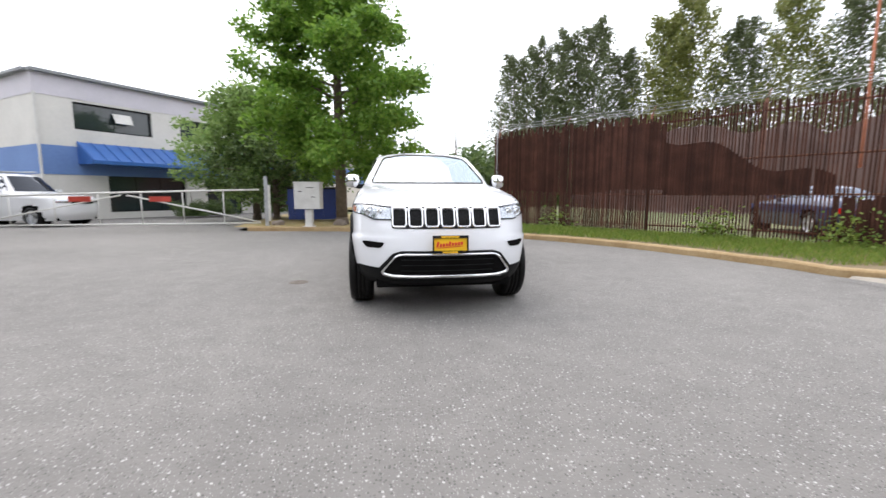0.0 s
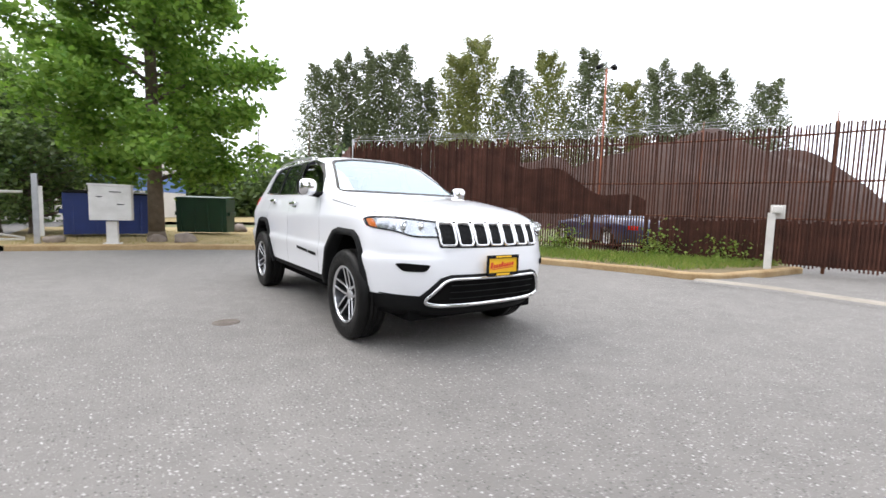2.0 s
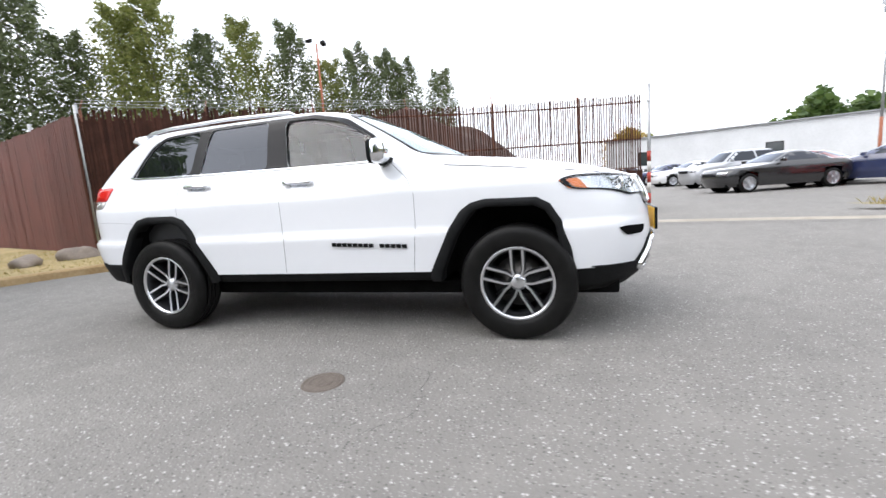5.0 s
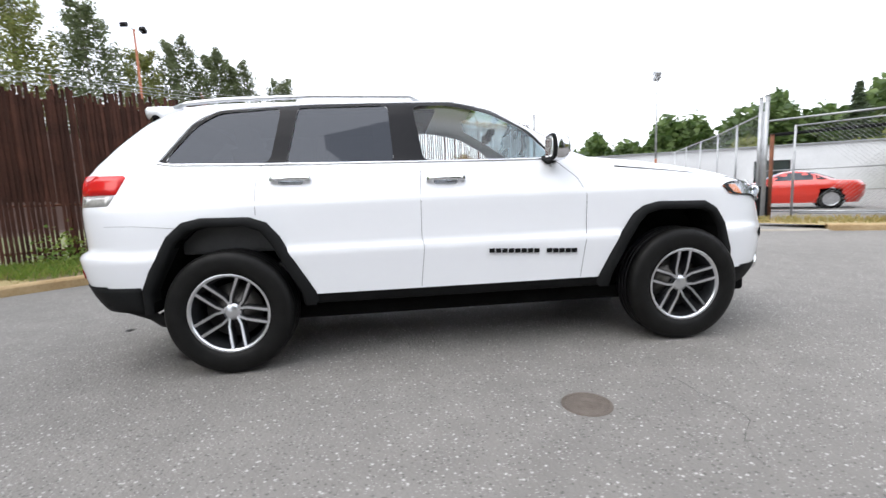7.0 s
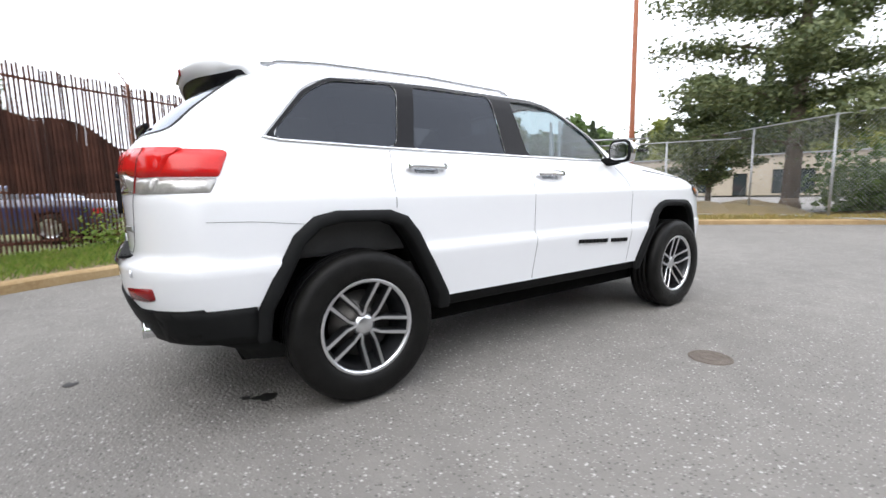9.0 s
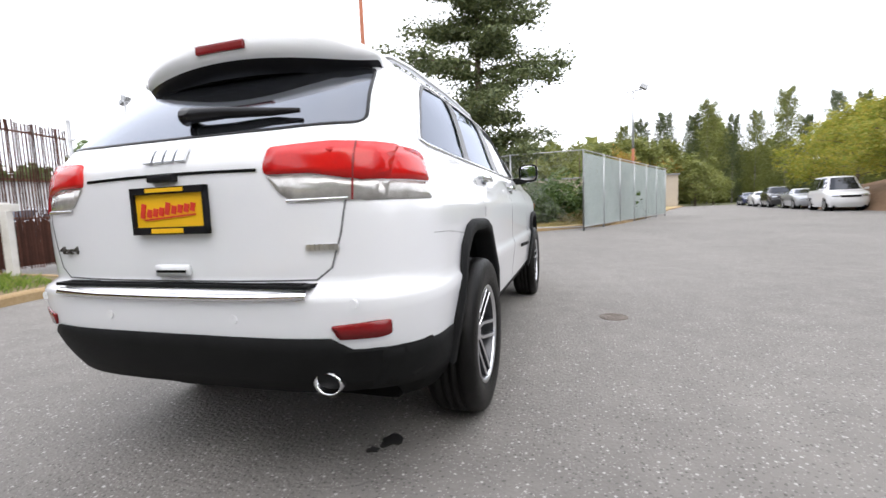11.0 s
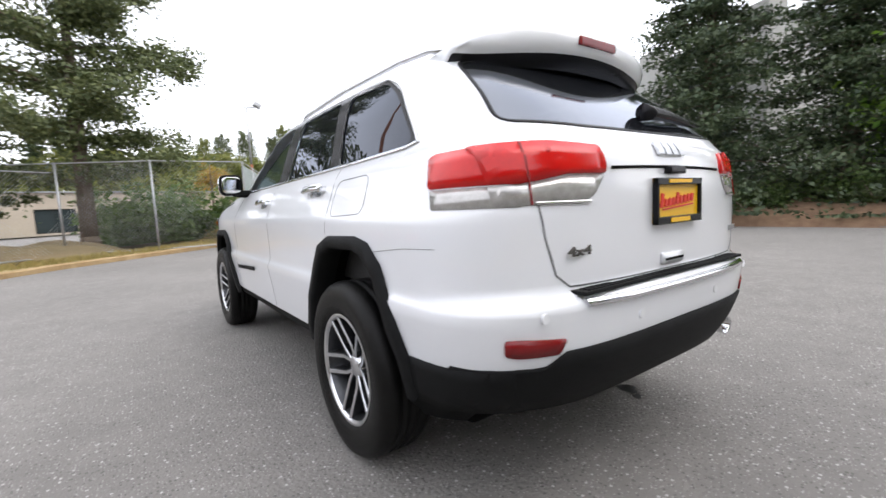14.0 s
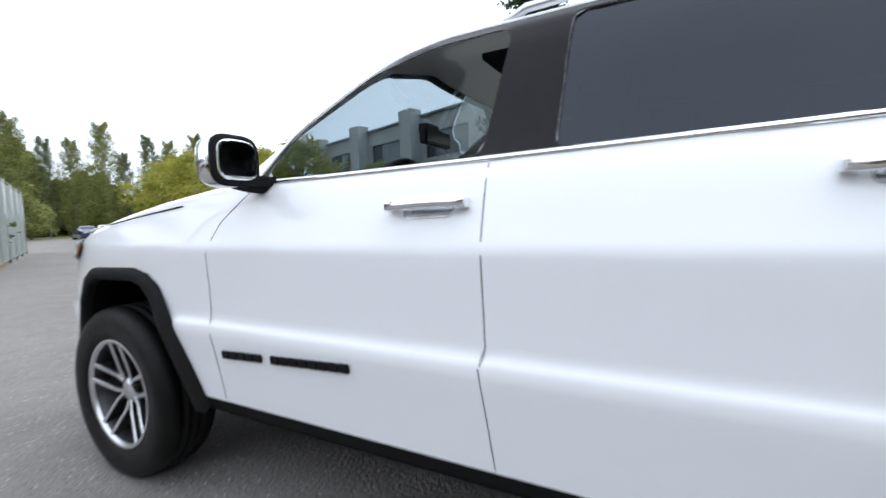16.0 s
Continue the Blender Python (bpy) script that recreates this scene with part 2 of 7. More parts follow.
def interp(z, table):
    return float(np.interp(z, [t[0] for t in table], [t[1] for t in table]))


def inside(p, poly):
    x, y = p
    hit = False
    for (x1, y1), (x2, y2) in zip(poly, poly[1:] + poly[:1]):
        if (y1 > y) != (y2 > y) and x < (x2 - x1) * (y - y1) / (y2 - y1) + x1:
            hit = not hit
    return hit


def nearest_on(p, poly):
    best, q = 1e9, p
    P = Vector(p)
    for a, b in zip(poly, poly[1:] + poly[:1]):
        A, B = Vector(a), Vector(b)
        t = max(0, min(1, (P - A).dot(B - A) / max(1e-12, (B - A).length_squared)))
        c = A + t * (B - A)
        if (c - P).length < best:
            best, q = (c - P).length, c
    return best, q


def rounded(poly, r=0.03, n=4):
    """The polygon with its corners rounded off."""
    out = []
    m = len(poly)
    for i in range(m):
        a, p, b = Vector(poly[i - 1]), Vector(poly[i]), Vector(poly[(i + 1) % m])
        ra = min(r, (a - p).length * 0.45)
        rb = min(r, (b - p).length * 0.45)
        s, e = p + (a - p).normalized() * ra, p + (b - p).normalized() * rb
        for k in range(n + 1):
            t = k / n
            out.append(tuple((1 - t) ** 2 * s + 2 * t * (1 - t) * p + t * t * e))
    return out


# ---- a vehicle's skin: level slices whose plan is a rounded box ----
class Skin:
    """Half-width w, nose front, tail rear and their taper lengths, all by height."""

    def __init__(self, width, front, rear, taper_front, taper_rear, pf=(3.0, 2.8), pr=(3.0, 3.6), pinch=((0, 0),)):
        self.width, self.front, self.rear, self.tf, self.tr, self.pf, self.pr = width, front, rear, taper_front, taper_rear, pf, pr
        self.pinch = pinch

    def wide(self, y, z):
        """Half-width; the plan draws in towards the tail."""
        return interp(z, self.width) * (1 - interp(z, self.pinch) * min(1.0, max(0.0, (y - 0.2) / 1.6)) ** 1.5)

    def side(self, y, z):
        w = self.wide(y, z)
        u = min(1.0, max(0.0, (y - interp(z, self.front)) / interp(z, self.tf)))
        v = min(1.0, max(0.0, (interp(z, self.rear) - y) / interp(z, self.tr)))
        return w * (1 - (1 - u) ** self.pf[0]) ** (1 / self.pf[1]) * (1 - (1 - v) ** self.pr[0]) ** (1 / self.pr[1])

    def nose(self, x, z):
        t = min(1.0, abs(x) / interp(z, self.width))
        return interp(z, self.front) + interp(z, self.tf) * (1 - (1 - t ** self.pf[1]) ** (1 / self.pf[0]))

    def tail(self, x, z):
        t = min(1.0, abs(x) / self.wide(9, z))
        return interp(z, self.rear) - interp(z, self.tr) * (1 - (1 - t ** self.pr[1]) ** (1 / self.pr[0]))

    def point(self, view, a, b, out=0.0):
        """view left/right: a, b are y, z; front/back: x, z. out: metres proud of the skin."""
        e = 0.012
        if view in ("left", "right"):
            s = 1 if view == "left" else -1
            f = lambda a, b: Vector((s * self.side(a, b), a, b))
        elif view == "front":
            f = lambda a, b: Vector((a, self.nose(a, b), b))
        else:
            f = lambda a, b: Vector((a, self.tail(a, b), b))
        p = f(a, b)
        if out:
            n = (f(a + e, b) - f(a - e, b)).cross(f(a, b + e) - f(a, b - e)).normalized()
            want = {"left": Vector((1, 0, 0)), "right": Vector((-1, 0, 0)), "front": Vector((0, -1, 0)), "back": Vector((0, 1, 0))}[view]
            if n.dot(want) < 0:
                n = -n
            p = p + out * n
        return p

    def shell(self, levels, nose_cols=16, side_cols=84, tail_cols=14):
        """The whole skin as a grid of quads, with each vertex's level and place."""
        bm = bmesh.new()
        rows = []
        for z in levels:
            w, cut = interp(z, self.width), 0.86
            half = [(w * cut * k / nose_cols, None) for k in range(nose_cols)]
            pts = [(x, self.nose(x, z)) for x, _ in half]
            wt = self.wide(9, z)
            ya, yb = self.nose(w * cut, z), self.tail(wt * cut, z)
            for k in range(side_cols + 1):
                t = k / side_cols
                y = ya + (yb - ya) * (0.5 - 0.5 * math.cos(math.pi * t)) * 0.5 + (yb - ya) * t * 0.5
                pts.append((self.side(y, z), y))
            pts += [(wt * cut * k / tail_cols, self.tail(wt * cut * k / tail_cols, z)) for k in range(tail_cols - 1, -1, -1)]
            ring = [bm.verts.new((x, y, z)) for x, y in pts]
            ring += [bm.verts.new((-x, y, z)) for x, y in pts[-2:0:-1]]
            rows.append(ring)
        for a, b in zip(rows, rows[1:]):
            n = len(a)
            for k in range(n):
                bm.faces.new((a[k], a[(k + 1) % n], b[(k + 1) % n], b[k]))
        return bm, rows

    def cut(self, bm, view, poly, keep=None):
        """Takes the faces inside poly out of the skin and draws the edge onto poly."""
        def flat(v):
            return (v.y, v.z) if view in ("left", "right") else (v.x, v.z)

        def ours(f):
            n = f.normal
            if view == "left":
                return f.calc_center_median().x > 0.2
            if view == "right":
                return f.calc_center_median().x < -0.2
            return n.y * (-1 if view == "front" else 1) > 0.12
        bm.normal_update()
        dead = [f for f in bm.faces if ours(f) and inside(flat(f.calc_center_median()), poly)]
        rim = {v for f in dead for v in f.verts}
        bmesh.ops.delete(bm, geom=dead, context="FACES")
        for v in rim:
            if v.is_valid and v.is_boundary:
                d, q = nearest_on(flat(v.co), poly)
                if d < 0.05:
                    v.co = self.point(view, q[0], q[1])

    def patch(self, view, poly, out=0.006, thick=0.0, step=0.05, bow=None):
        """A panel with that outline, lying on the skin."""
        bm = bmesh.new()
        bm.faces.new([bm.verts.new((a, b, 0)) for a, b in poly])
        for ax in (0, 1):
            lo, hi = min(p[ax] for p in poly), max(p[ax] for p in poly)
            for k in range(1, max(1, int((hi - lo) / step)) + 1):
                q = lo + (hi - lo) * k / (max(1, int((hi - lo) / step)) + 1)
                bmesh.ops.bisect_plane(bm, geom=bm.verts[:] + bm.edges[:] + bm.faces[:], plane_co=(q, q, 0), plane_no=(1, 0, 0) if ax == 0 else (0, 1, 0))
        flat = [(v, v.co.x, v.co.y) for v in bm.verts]
        for v, a, b in flat:
            v.co = self.point(view, a, b, out + (bow(a, b) if bow else 0))
        bm.normal_update()
        want = {"left": Vector((1, 0, 0)), "right": Vector((-1, 0, 0)), "front": Vector((0, -1, 0)), "back": Vector((0, 1, 0))}[view]
        if sum((f.normal for f in bm.faces), Vector()).dot(want) < 0:
            bmesh.ops.reverse_faces(bm, faces=bm.faces[:])
        if thick:
            bm.normal_update()
            ns = {v: v.normal.copy() for v in bm.verts}
            r = bmesh.ops.extrude_face_region(bm, geom=bm.faces[:])
            top = [g for g in r["geom"] if isinstance(g, bmesh.types.BMVert)]
            for v in ns:
                if v.is_valid:
                    v.co -= ns[v] * thick
        return bm

    def strip(self, view, line, width, out=0.008, thick=0.006, closed=False):
        """A bar of that width along a line on the skin."""
        bm = bmesh.new()
        fine = []
        for i, p in enumerate(line if closed else line[:-1]):
            q = line[(i + 1) % len(line)]
            n = max(1, int((Vector(q) - Vector(p)).length / 0.04))
            fine += [tuple(Vector(p).lerp(Vector(q), k / n)) for k in range(n)]
        line = fine + ([] if closed else [line[-1]])
        rows, m = [], len(line)
        for i, p in enumerate(line):
            a = Vector(line[i - 1] if i or closed else p)
            b = Vector(line[(i + 1) % m] if i + 1 < m or closed else p)
            d = (b - a).normalized()
            n = Vector((-d.y, d.x)) * width / 2
            q = Vector(p)
            rows.append([bm.verts.new(self.point(view, *(q + n), out - thick)), bm.verts.new(self.point(view, *(q + n * 0.75), out)),
                         bm.verts.new(self.point(view, *(q - n * 0.75), out)), bm.verts.new(self.point(view, *(q - n), out - thick))])
        for a, b in list(zip(rows, rows[1:])) + ([(rows[-1], rows[0])] if closed else []):
            for k in range(3):
                bm.faces.new((a[k], a[k + 1], b[k + 1], b[k]))
        bmesh.ops.recalc_face_normals(bm, faces=bm.faces[:])
        return bm


def mirror_poly(poly):
    return [(-a, b) for a, b in poly][::-1]


def wheel(parent, x, y, z, side, phase=0.33, radius=0.38, width=0.245, rim=0.238, spokes=5):
    """side: 1 where the wheel's face looks to +x. An alloy wheel with twin spokes."""
    w = thing("wheel", "", "")
    w.parent = parent
    w.location = (x, y, z)
    s, h = side, width / 2
    bm = bmesh.new()
    lathe(bm, [(-h * s, rim), (-h * s, radius * 0.86), (-h * 0.86 * s, radius * 0.965), (-h * 0.62 * s, radius), (-h * 0.36 * s, radius), (-h * 0.34 * s, radius * 0.975), (-h * 0.26 * s, radius * 0.975), (-h * 0.24 * s, radius), (-h * 0.05 * s, radius), (-h * 0.03 * s, radius * 0.975),
               (h * 0.05 * s, radius * 0.975), (h * 0.07 * s, radius), (h * 0.26 * s, radius), (h * 0.28 * s, radius * 0.975), (h * 0.36 * s, radius * 0.975), (h * 0.38 * s, radius), (h * 0.62 * s, radius),
               (h * 0.80 * s, radius * 0.98), (h * 0.93 * s, radius * 0.945), (h * 1.0 * s, radius * 0.86), (h * 0.97 * s, radius * 0.74), (h * 0.86 * s, rim + 0.004), (h * 0.7 * s, rim - 0.006)], 56)
    bmesh.ops.recalc_face_normals(bm, faces=bm.faces[:])
    part("tyre", bm, M_RUBBER, w, "black road tyre", True)
    bm = bmesh.new()
    lathe(bm, [(h * 0.88 * s, rim + 0.004), (h * 0.9 * s, rim - 0.002), (h * 0.86 * s, rim - 0.012), (h * 0.78 * s, rim - 0.016), (h * 0.5 * s, rim - 0.03), (-h * 0.8 * s, rim - 0.035), (-h * 0.8 * s, 0.05)], 48)
    bmesh.ops.recalc_face_normals(bm, faces=bm.faces[:])
    for f in bm.faces:
        c = f.calc_center_median()
        f.material_index = 0 if abs(c.x) > h * 0.79 and math.hypot(c.y, c.z) > rim - 0.02 else 1
    part("rim", bm, [M_ALLOY, M_ALLOYDARK], w, "machined silver rim with a dark barrel", True)
    bm = bmesh.new()
    lathe(bm, [(-h * 0.1 * s, 0.01), (-h * 0.1 * s, 0.17), (h * 0.02 * s, 0.17), (h * 0.02 * s, 0.10), (h * 0.25 * s, 0.085), (h * 0.25 * s, 0.01)], 32)
    bmesh.ops.recalc_face_normals(bm, faces=bm.faces[:])
    part("brake_disc", bm, M_STEEL, w, "grey steel brake disc", True)
    # twin spokes: a dark body with a bright machined face on top
    dark, face = bmesh.new(), bmesh.new()
    for k in range(spokes):
        for lean in (-1, 1):
            a = k * math.tau / spokes + phase
            ra, rb = 0.042, rim - 0.012
            root = Vector((h * 0.47 * s, ra * math.cos(a + lean * 0.55), ra * math.sin(a + lean * 0.55)))
            knee = Vector((h * 0.55 * s, 0.095 * math.cos(a + lean * 0.40), 0.095 * math.sin(a + lean * 0.40)))
            tip = Vector((h * 0.80 * s, rb * math.cos(a + lean * 0.17), rb * math.sin(a + lean * 0.17)))
            for p, q, wa, wb in ((root, knee, 0.016, 0.015), (knee, tip, 0.015, 0.018)):
                d = (q - p).normalized()
                n = Vector((1, 0, 0)).cross(d).normalized()
                for bm2, back, top, grow in ((dark, 0.055, 0.0, 1.5), (face, 0.0, 0.004, 1.0)):
                    vs = []
                    for e, ww in ((p, wa), (q, wb)):
                        for sgn in (-1, 1):
                            for dep in (-back, top):
                                vs.append(bm2.verts.new(e + n * sgn * ww * grow / 2 * (0.8 if dep > 0 else 1) + Vector((dep * s, 0, 0))))
                    for idx in ((0, 1, 3, 2), (4, 6, 7, 5), (0, 4, 5, 1), (2, 3, 7, 6), (1, 5, 7, 3), (0, 2, 6, 4)):
                        bm2.faces.new([vs[i] for i in idx])
    for bm2 in (dark, face):
        bmesh.ops.recalc_face_normals(bm2, faces=bm2.faces[:])
    part("spoke_body", dark, M_ALLOYDARK, w, "dark grey spoke pockets")
    part("spoke_face", face, M_ALLOY, w, "bright machined twin spokes")
    bm = bmesh.new()
    lathe(bm, [(h * 0.3 * s, 0.06), (h * 0.46 * s, 0.055), (h * 0.54 * s, 0.034), (h * 0.56 * s, 0.001)], 28)
    for k in range(5):
        a = k * math.tau / 5 + phase + 0.628
        lathe(bm, [(h * 0.3 * s, 0.012), (h * 0.48 * s, 0.012), (h * 0.50 * s, 0.001)], 8, c=(0, 0.062 * math.cos(a), 0.062 * math.sin(a)))
    bmesh.ops.recalc_face_normals(bm, faces=bm.faces[:])
    part("hub_cap", bm, M_ALLOY, w, "silver hub cap with wheel nuts", True)
    return w


def lettering(skin, view, a0, a1, z, height, parent, name, material, counts, out=0.012, slope=0.0):
    """A badge as a row of plain bars; counts: bars in each word."""
    bm = bmesh.new()
    n = sum(counts) + len(counts) - 1
    step, k = (a1 - a0) / n, 0
    for c in counts:
        for _ in range(c):
            a = a0 + step * (k + 0.5)
            zz = z + slope * (a - a0)
            q = skin.patch(view, [(a - step * 0.4, zz - height / 2), (a + step * 0.4, zz - height / 2), (a + step * 0.4, zz + height / 2), (a - step * 0.4, zz + height / 2)], out, out * 0.7, 1)
            me = bpy.data.meshes.new("t")
            q.to_mesh(me)
            q.free()
            bm.from_mesh(me)
            bpy.data.meshes.remove(me)
            k += 1
        k += 1
    return tagged(part(name, bm, material, parent), kind="stuff")


def badge_text(words, where, size, stretch, parent, name, label):
    """Raised letters facing +y, stretched sideways."""
    cu = bpy.data.curves.new(name, "FONT")
    cu.body, cu.size, cu.extrude = words, size, 0.004
    cu.align_x, cu.align_y = "CENTER", "CENTER"
    ob = bpy.data.objects.new(name, cu)
    me = bpy.data.meshes.new_from_object(ob)
    bpy.data.objects.remove(ob)
    me.transform(Matrix.Translation(where) @ Matrix.Rotation(math.pi, 4, "Z") @ Matrix.Rotation(math.pi / 2, 4, "X") @ Matrix.Diagonal((stretch, 1, 1, 1)))
    me.materials.clear()
    me.materials.append(M_STEEL)
    out = new(name, me)
    out.parent = parent
    return tagged(out, label)


def number_plate(parent, where, width=0.322, height=0.161, tilt=0.0, toward=-1):
    """A yellow dealer plate in a black frame; its writing is plain bars."""
    plate = thing("licence_plate", "", "")
    plate.parent = parent
    plate.matrix_local = Matrix.Translation(where) @ Matrix.Rotation(0 if toward < 0 else math.pi, 4, "Z") @ Matrix.Rotation(tilt, 4, "X")
    bm = bmesh.new()
    for c, s in (((0, -0.008, height / 2 - 0.012), (width, 0.02, 0.024)), ((0, -0.008, -height / 2 + 0.013), (width, 0.02, 0.026)),
                 ((-width / 2 + 0.006, -0.008, 0), (0.012, 0.02, height)), ((width / 2 - 0.006, -0.008, 0), (0.012, 0.02, height))):
        box(bm, c, s, bevel=0.003)
    part("plate_frame", bm, M_GLOSS, plate, "black plate frame")
    bm = bmesh.new()
    box(bm, (0, 0, 0), (width - 0.01, 0.012, height - 0.01))
    part("plate_panel", bm, M_YELLOW, plate, "yellow card plate")
    for zz, ww, hh in ((height / 2 - 0.011, 0.5, 0.013), (-height / 2 + 0.013, 0.42, 0.016)):
        bm = bmesh.new()
        box(bm, (-0.005, -0.0195, zz), (width * ww, 0.003, hh))
        part("plate_strip", bm, M_YELLOW, plate, "yellow strip on the frame")
    bm = bmesh.new()
    for k in range(9):
        a = -0.115 + 0.027 * k
        rise = 0.004 * (k - 4) * 0.6
        hgt = 0.05 if k == 0 else (0.042 if k == 4 else 0.028)
        box(bm, (a, -0.0085, rise + (hgt - 0.028) / 2), (0.018, 0.004, hgt), Matrix.Rotation(0.22, 3, "Y"))
    box(bm, (0.0, -0.0085, -0.022), (0.22, 0.004, 0.005), Matrix.Rotation(-0.07, 3, "Y"))
    part("plate_script", bm, M_PLATERED, plate, "slanting red script bars")
    return plate


# ---- the white sport utility vehicle: nose towards -y ----
def pillow(bm, c, half):
    """A flat block with well-rounded corners."""
    r = bmesh.ops.create_uvsphere(bm, u_segments=24, v_segments=14, radius=1)
    for v in r["verts"]:
        x, y, z = (math.copysign(abs(q) ** 0.55, q) for q in v.co)
        v.co = Vector((c[0] + x * half[0], c[1] + y * half[1], c[2] + z * half[2]))


def white_suv():
    car = thing("sport_utility_vehicle", "white four-door sport utility vehicle with black wheel-arch trim, parked on asphalt", "car", m=pose(0, 0, 0, 0, 0, 0.53))
    skin = Skin(
        width=[(0.24, 0.78), (0.34, 0.84), (0.46, 0.872), (0.60, 0.886), (0.70, 0.899), (0.735, 0.901), (0.765, 0.884), (0.86, 0.884), (0.98, 0.888), (1.02, 0.889), (1.05, 0.878), (1.13, 0.848), (1.16, 0.836),
               (1.20, 0.818), (1.226, 0.802), (1.25, 0.784), (1.295, 0.764), (1.36, 0.742), (1.45, 0.714), (1.56, 0.674), (1.616, 0.645), (1.65, 0.610), (1.672, 0.565), (1.69, 0.505), (1.71, 0.41), (1.73, 0.28), (1.742, 0.15)],
        front=[(0.24, -2.14), (0.34, -2.27), (0.42, -2.32), (0.55, -2.348), (0.66, -2.352), (0.80, -2.337), (0.90, -2.312), (1.00, -2.26), (1.03, -2.222), (1.056, -2.15), (1.098, -2.02), (1.148, -1.80), (1.197, -1.52),
               (1.232, -1.22), (1.252, -1.02), (1.285, -0.94), (1.385, -0.755), (1.487, -0.565), (1.585, -0.375), (1.63, -0.275), (1.67, -0.16), (1.69, -0.06), (1.71, 0.06), (1.73, 0.30), (1.742, 0.55)],
        rear=[(0.24, 2.18), (0.34, 2.29), (0.42, 2.35), (0.50, 2.395), (0.60, 2.43), (0.75, 2.445), (0.775, 2.43), (0.79, 2.395), (0.90, 2.398), (1.08, 2.402), (1.155, 2.40), (1.20, 2.392), (1.23, 2.378), (1.295, 2.325),
              (1.41, 2.21), (1.51, 2.09), (1.59, 1.985), (1.635, 1.92), (1.672, 1.86), (1.69, 1.79), (1.71, 1.62), (1.73, 1.38), (1.742, 1.12)],
        taper_front=[(0.24, 0.92), (1.02, 0.88), (1.06, 0.72), (1.098, 0.62), (1.195, 0.60), (1.232, 0.52), (1.252, 0.44), (1.37, 0.38), (1.57, 0.35), (1.74, 0.42)],
        pinch=[(0.9, 0.015), (1.07, 0.03), (1.2, 0.03), (1.3, 0.05), (1.7, 0.04)],
        pr=(3.0, 4.2), taper_rear=[(0.24, 0.55), (0.76, 0.45), (1.15, 0.42), (1.23, 0.34), (1.295, 0.28), (1.56, 0.28), (1.69, 0.42)])

    # outlines, in y, z seen from the side
    arch_f = [(-0.86, 0.40), (-0.875, 0.47), (-1.015, 0.745), (-1.10, 0.865), (-1.17, 0.915), (-1.27, 0.938), (-1.60, 0.930), (-1.68, 0.885), (-1.745, 0.78), (-1.80, 0.60), (-1.83, 0.40)]
    well_f = [(-0.95, 0.40), (-0.96, 0.47), (-1.07, 0.70), (-1.15, 0.81), (-1.20, 0.862), (-1.28, 0.884), (-1.58, 0.878), (-1.645, 0.845), (-1.705, 0.75), (-1.735, 0.60), (-1.76, 0.40)]
    arch_r = [(0.93, 0.40), (0.945, 0.48), (1.045, 0.66), (1.13, 0.83), (1.20, 0.915), (1.30, 0.952), (1.58, 0.958), (1.69, 0.935), (1.785, 0.855), (1.895, 0.66), (1.955, 0.54), (1.965, 0.40)]
    well_r = [(1.02, 0.40), (1.03, 0.48), (1.11, 0.64), (1.185, 0.785), (1.245, 0.865), (1.33, 0.897), (1.56, 0.900), (1.655, 0.880), (1.735, 0.81), (1.835, 0.63), (1.89, 0.53), (1.90, 0.40)]
    glass_f = rounded([(0.235, 1.254), (0.290, 1.617), (0.06, 1.615), (-0.20, 1.558), (-0.425, 1.437), (-0.575, 1.282), (-0.56, 1.245)], 0.05)
    glass_d = rounded([(1.085, 1.269), (1.010, 1.623), (0.450, 1.626), (0.425, 1.259)], 0.03)
    glass_q = rounded([(1.825, 1.295), (1.628, 1.522), (1.50, 1.600), (1.115, 1.625), (1.185, 1.272)], 0.06)
    band = rounded([(-0.62, 1.239), (-0.47, 1.427), (-0.23, 1.580), (0.04, 1.640), (0.9, 1.646), (1.50, 1.614), (1.645, 1.534), (1.85, 1.288), (1.70, 1.276), (0.6, 1.250)], 0.03)
    screen = rounded([(-0.70, 1.272), (-0.54, 1.615), (-0.3, 1.662), (0.3, 1.662), (0.54, 1.615), (0.70, 1.272), (0.35, 1.268), (-0.35, 1.268)], 0.05)
    backlight = rounded([(-0.672, 1.306), (-0.582, 1.580), (0.582, 1.580), (0.672, 1.306), (0.4, 1.292), (-0.4, 1.292)], 0.04)

    levels = [0.460, 0.500, 0.540, 0.580, 0.620, 0.660, 0.700, 0.735, 0.750, 0.765, 0.790, 0.815, 0.840, 0.880, 0.920, 0.960, 1.000, 1.027, 1.041, 1.054, 1.072, 1.090, 1.113, 1.136, 1.158, 1.181, 1.199, 1.212,
              1.221, 1.230, 1.252, 1.278, 1.305, 1.335, 1.365, 1.395, 1.425, 1.455, 1.485, 1.516, 1.546, 1.576, 1.606, 1.626, 1.641, 1.665, 1.680, 1.692, 1.704, 1.716, 1.726, 1.735, 1.742]
    bm, rows = skin.shell(levels)
    bm.faces.new(rows[-1])
    cut_f = [((a + c) / 2, (b + d) / 2) for (a, b), (c, d) in zip(arch_f, well_f)]
    cut_r = [((a + c) / 2, (b + d) / 2) for (a, b), (c, d) in zip(arch_r, well_r)]
    for view in ("left", "right"):
        for poly in (cut_f, cut_r, glass_f, glass_d, glass_q):
            skin.cut(bm, view, poly)
    skin.cut(bm, "front", screen)
    skin.cut(bm, "back", backlight)
    bmesh.ops.recalc_face_normals(bm, faces=bm.faces[:])
    body = part("body", bm, M_WHITE, car, "glossy white painted body shell", True)

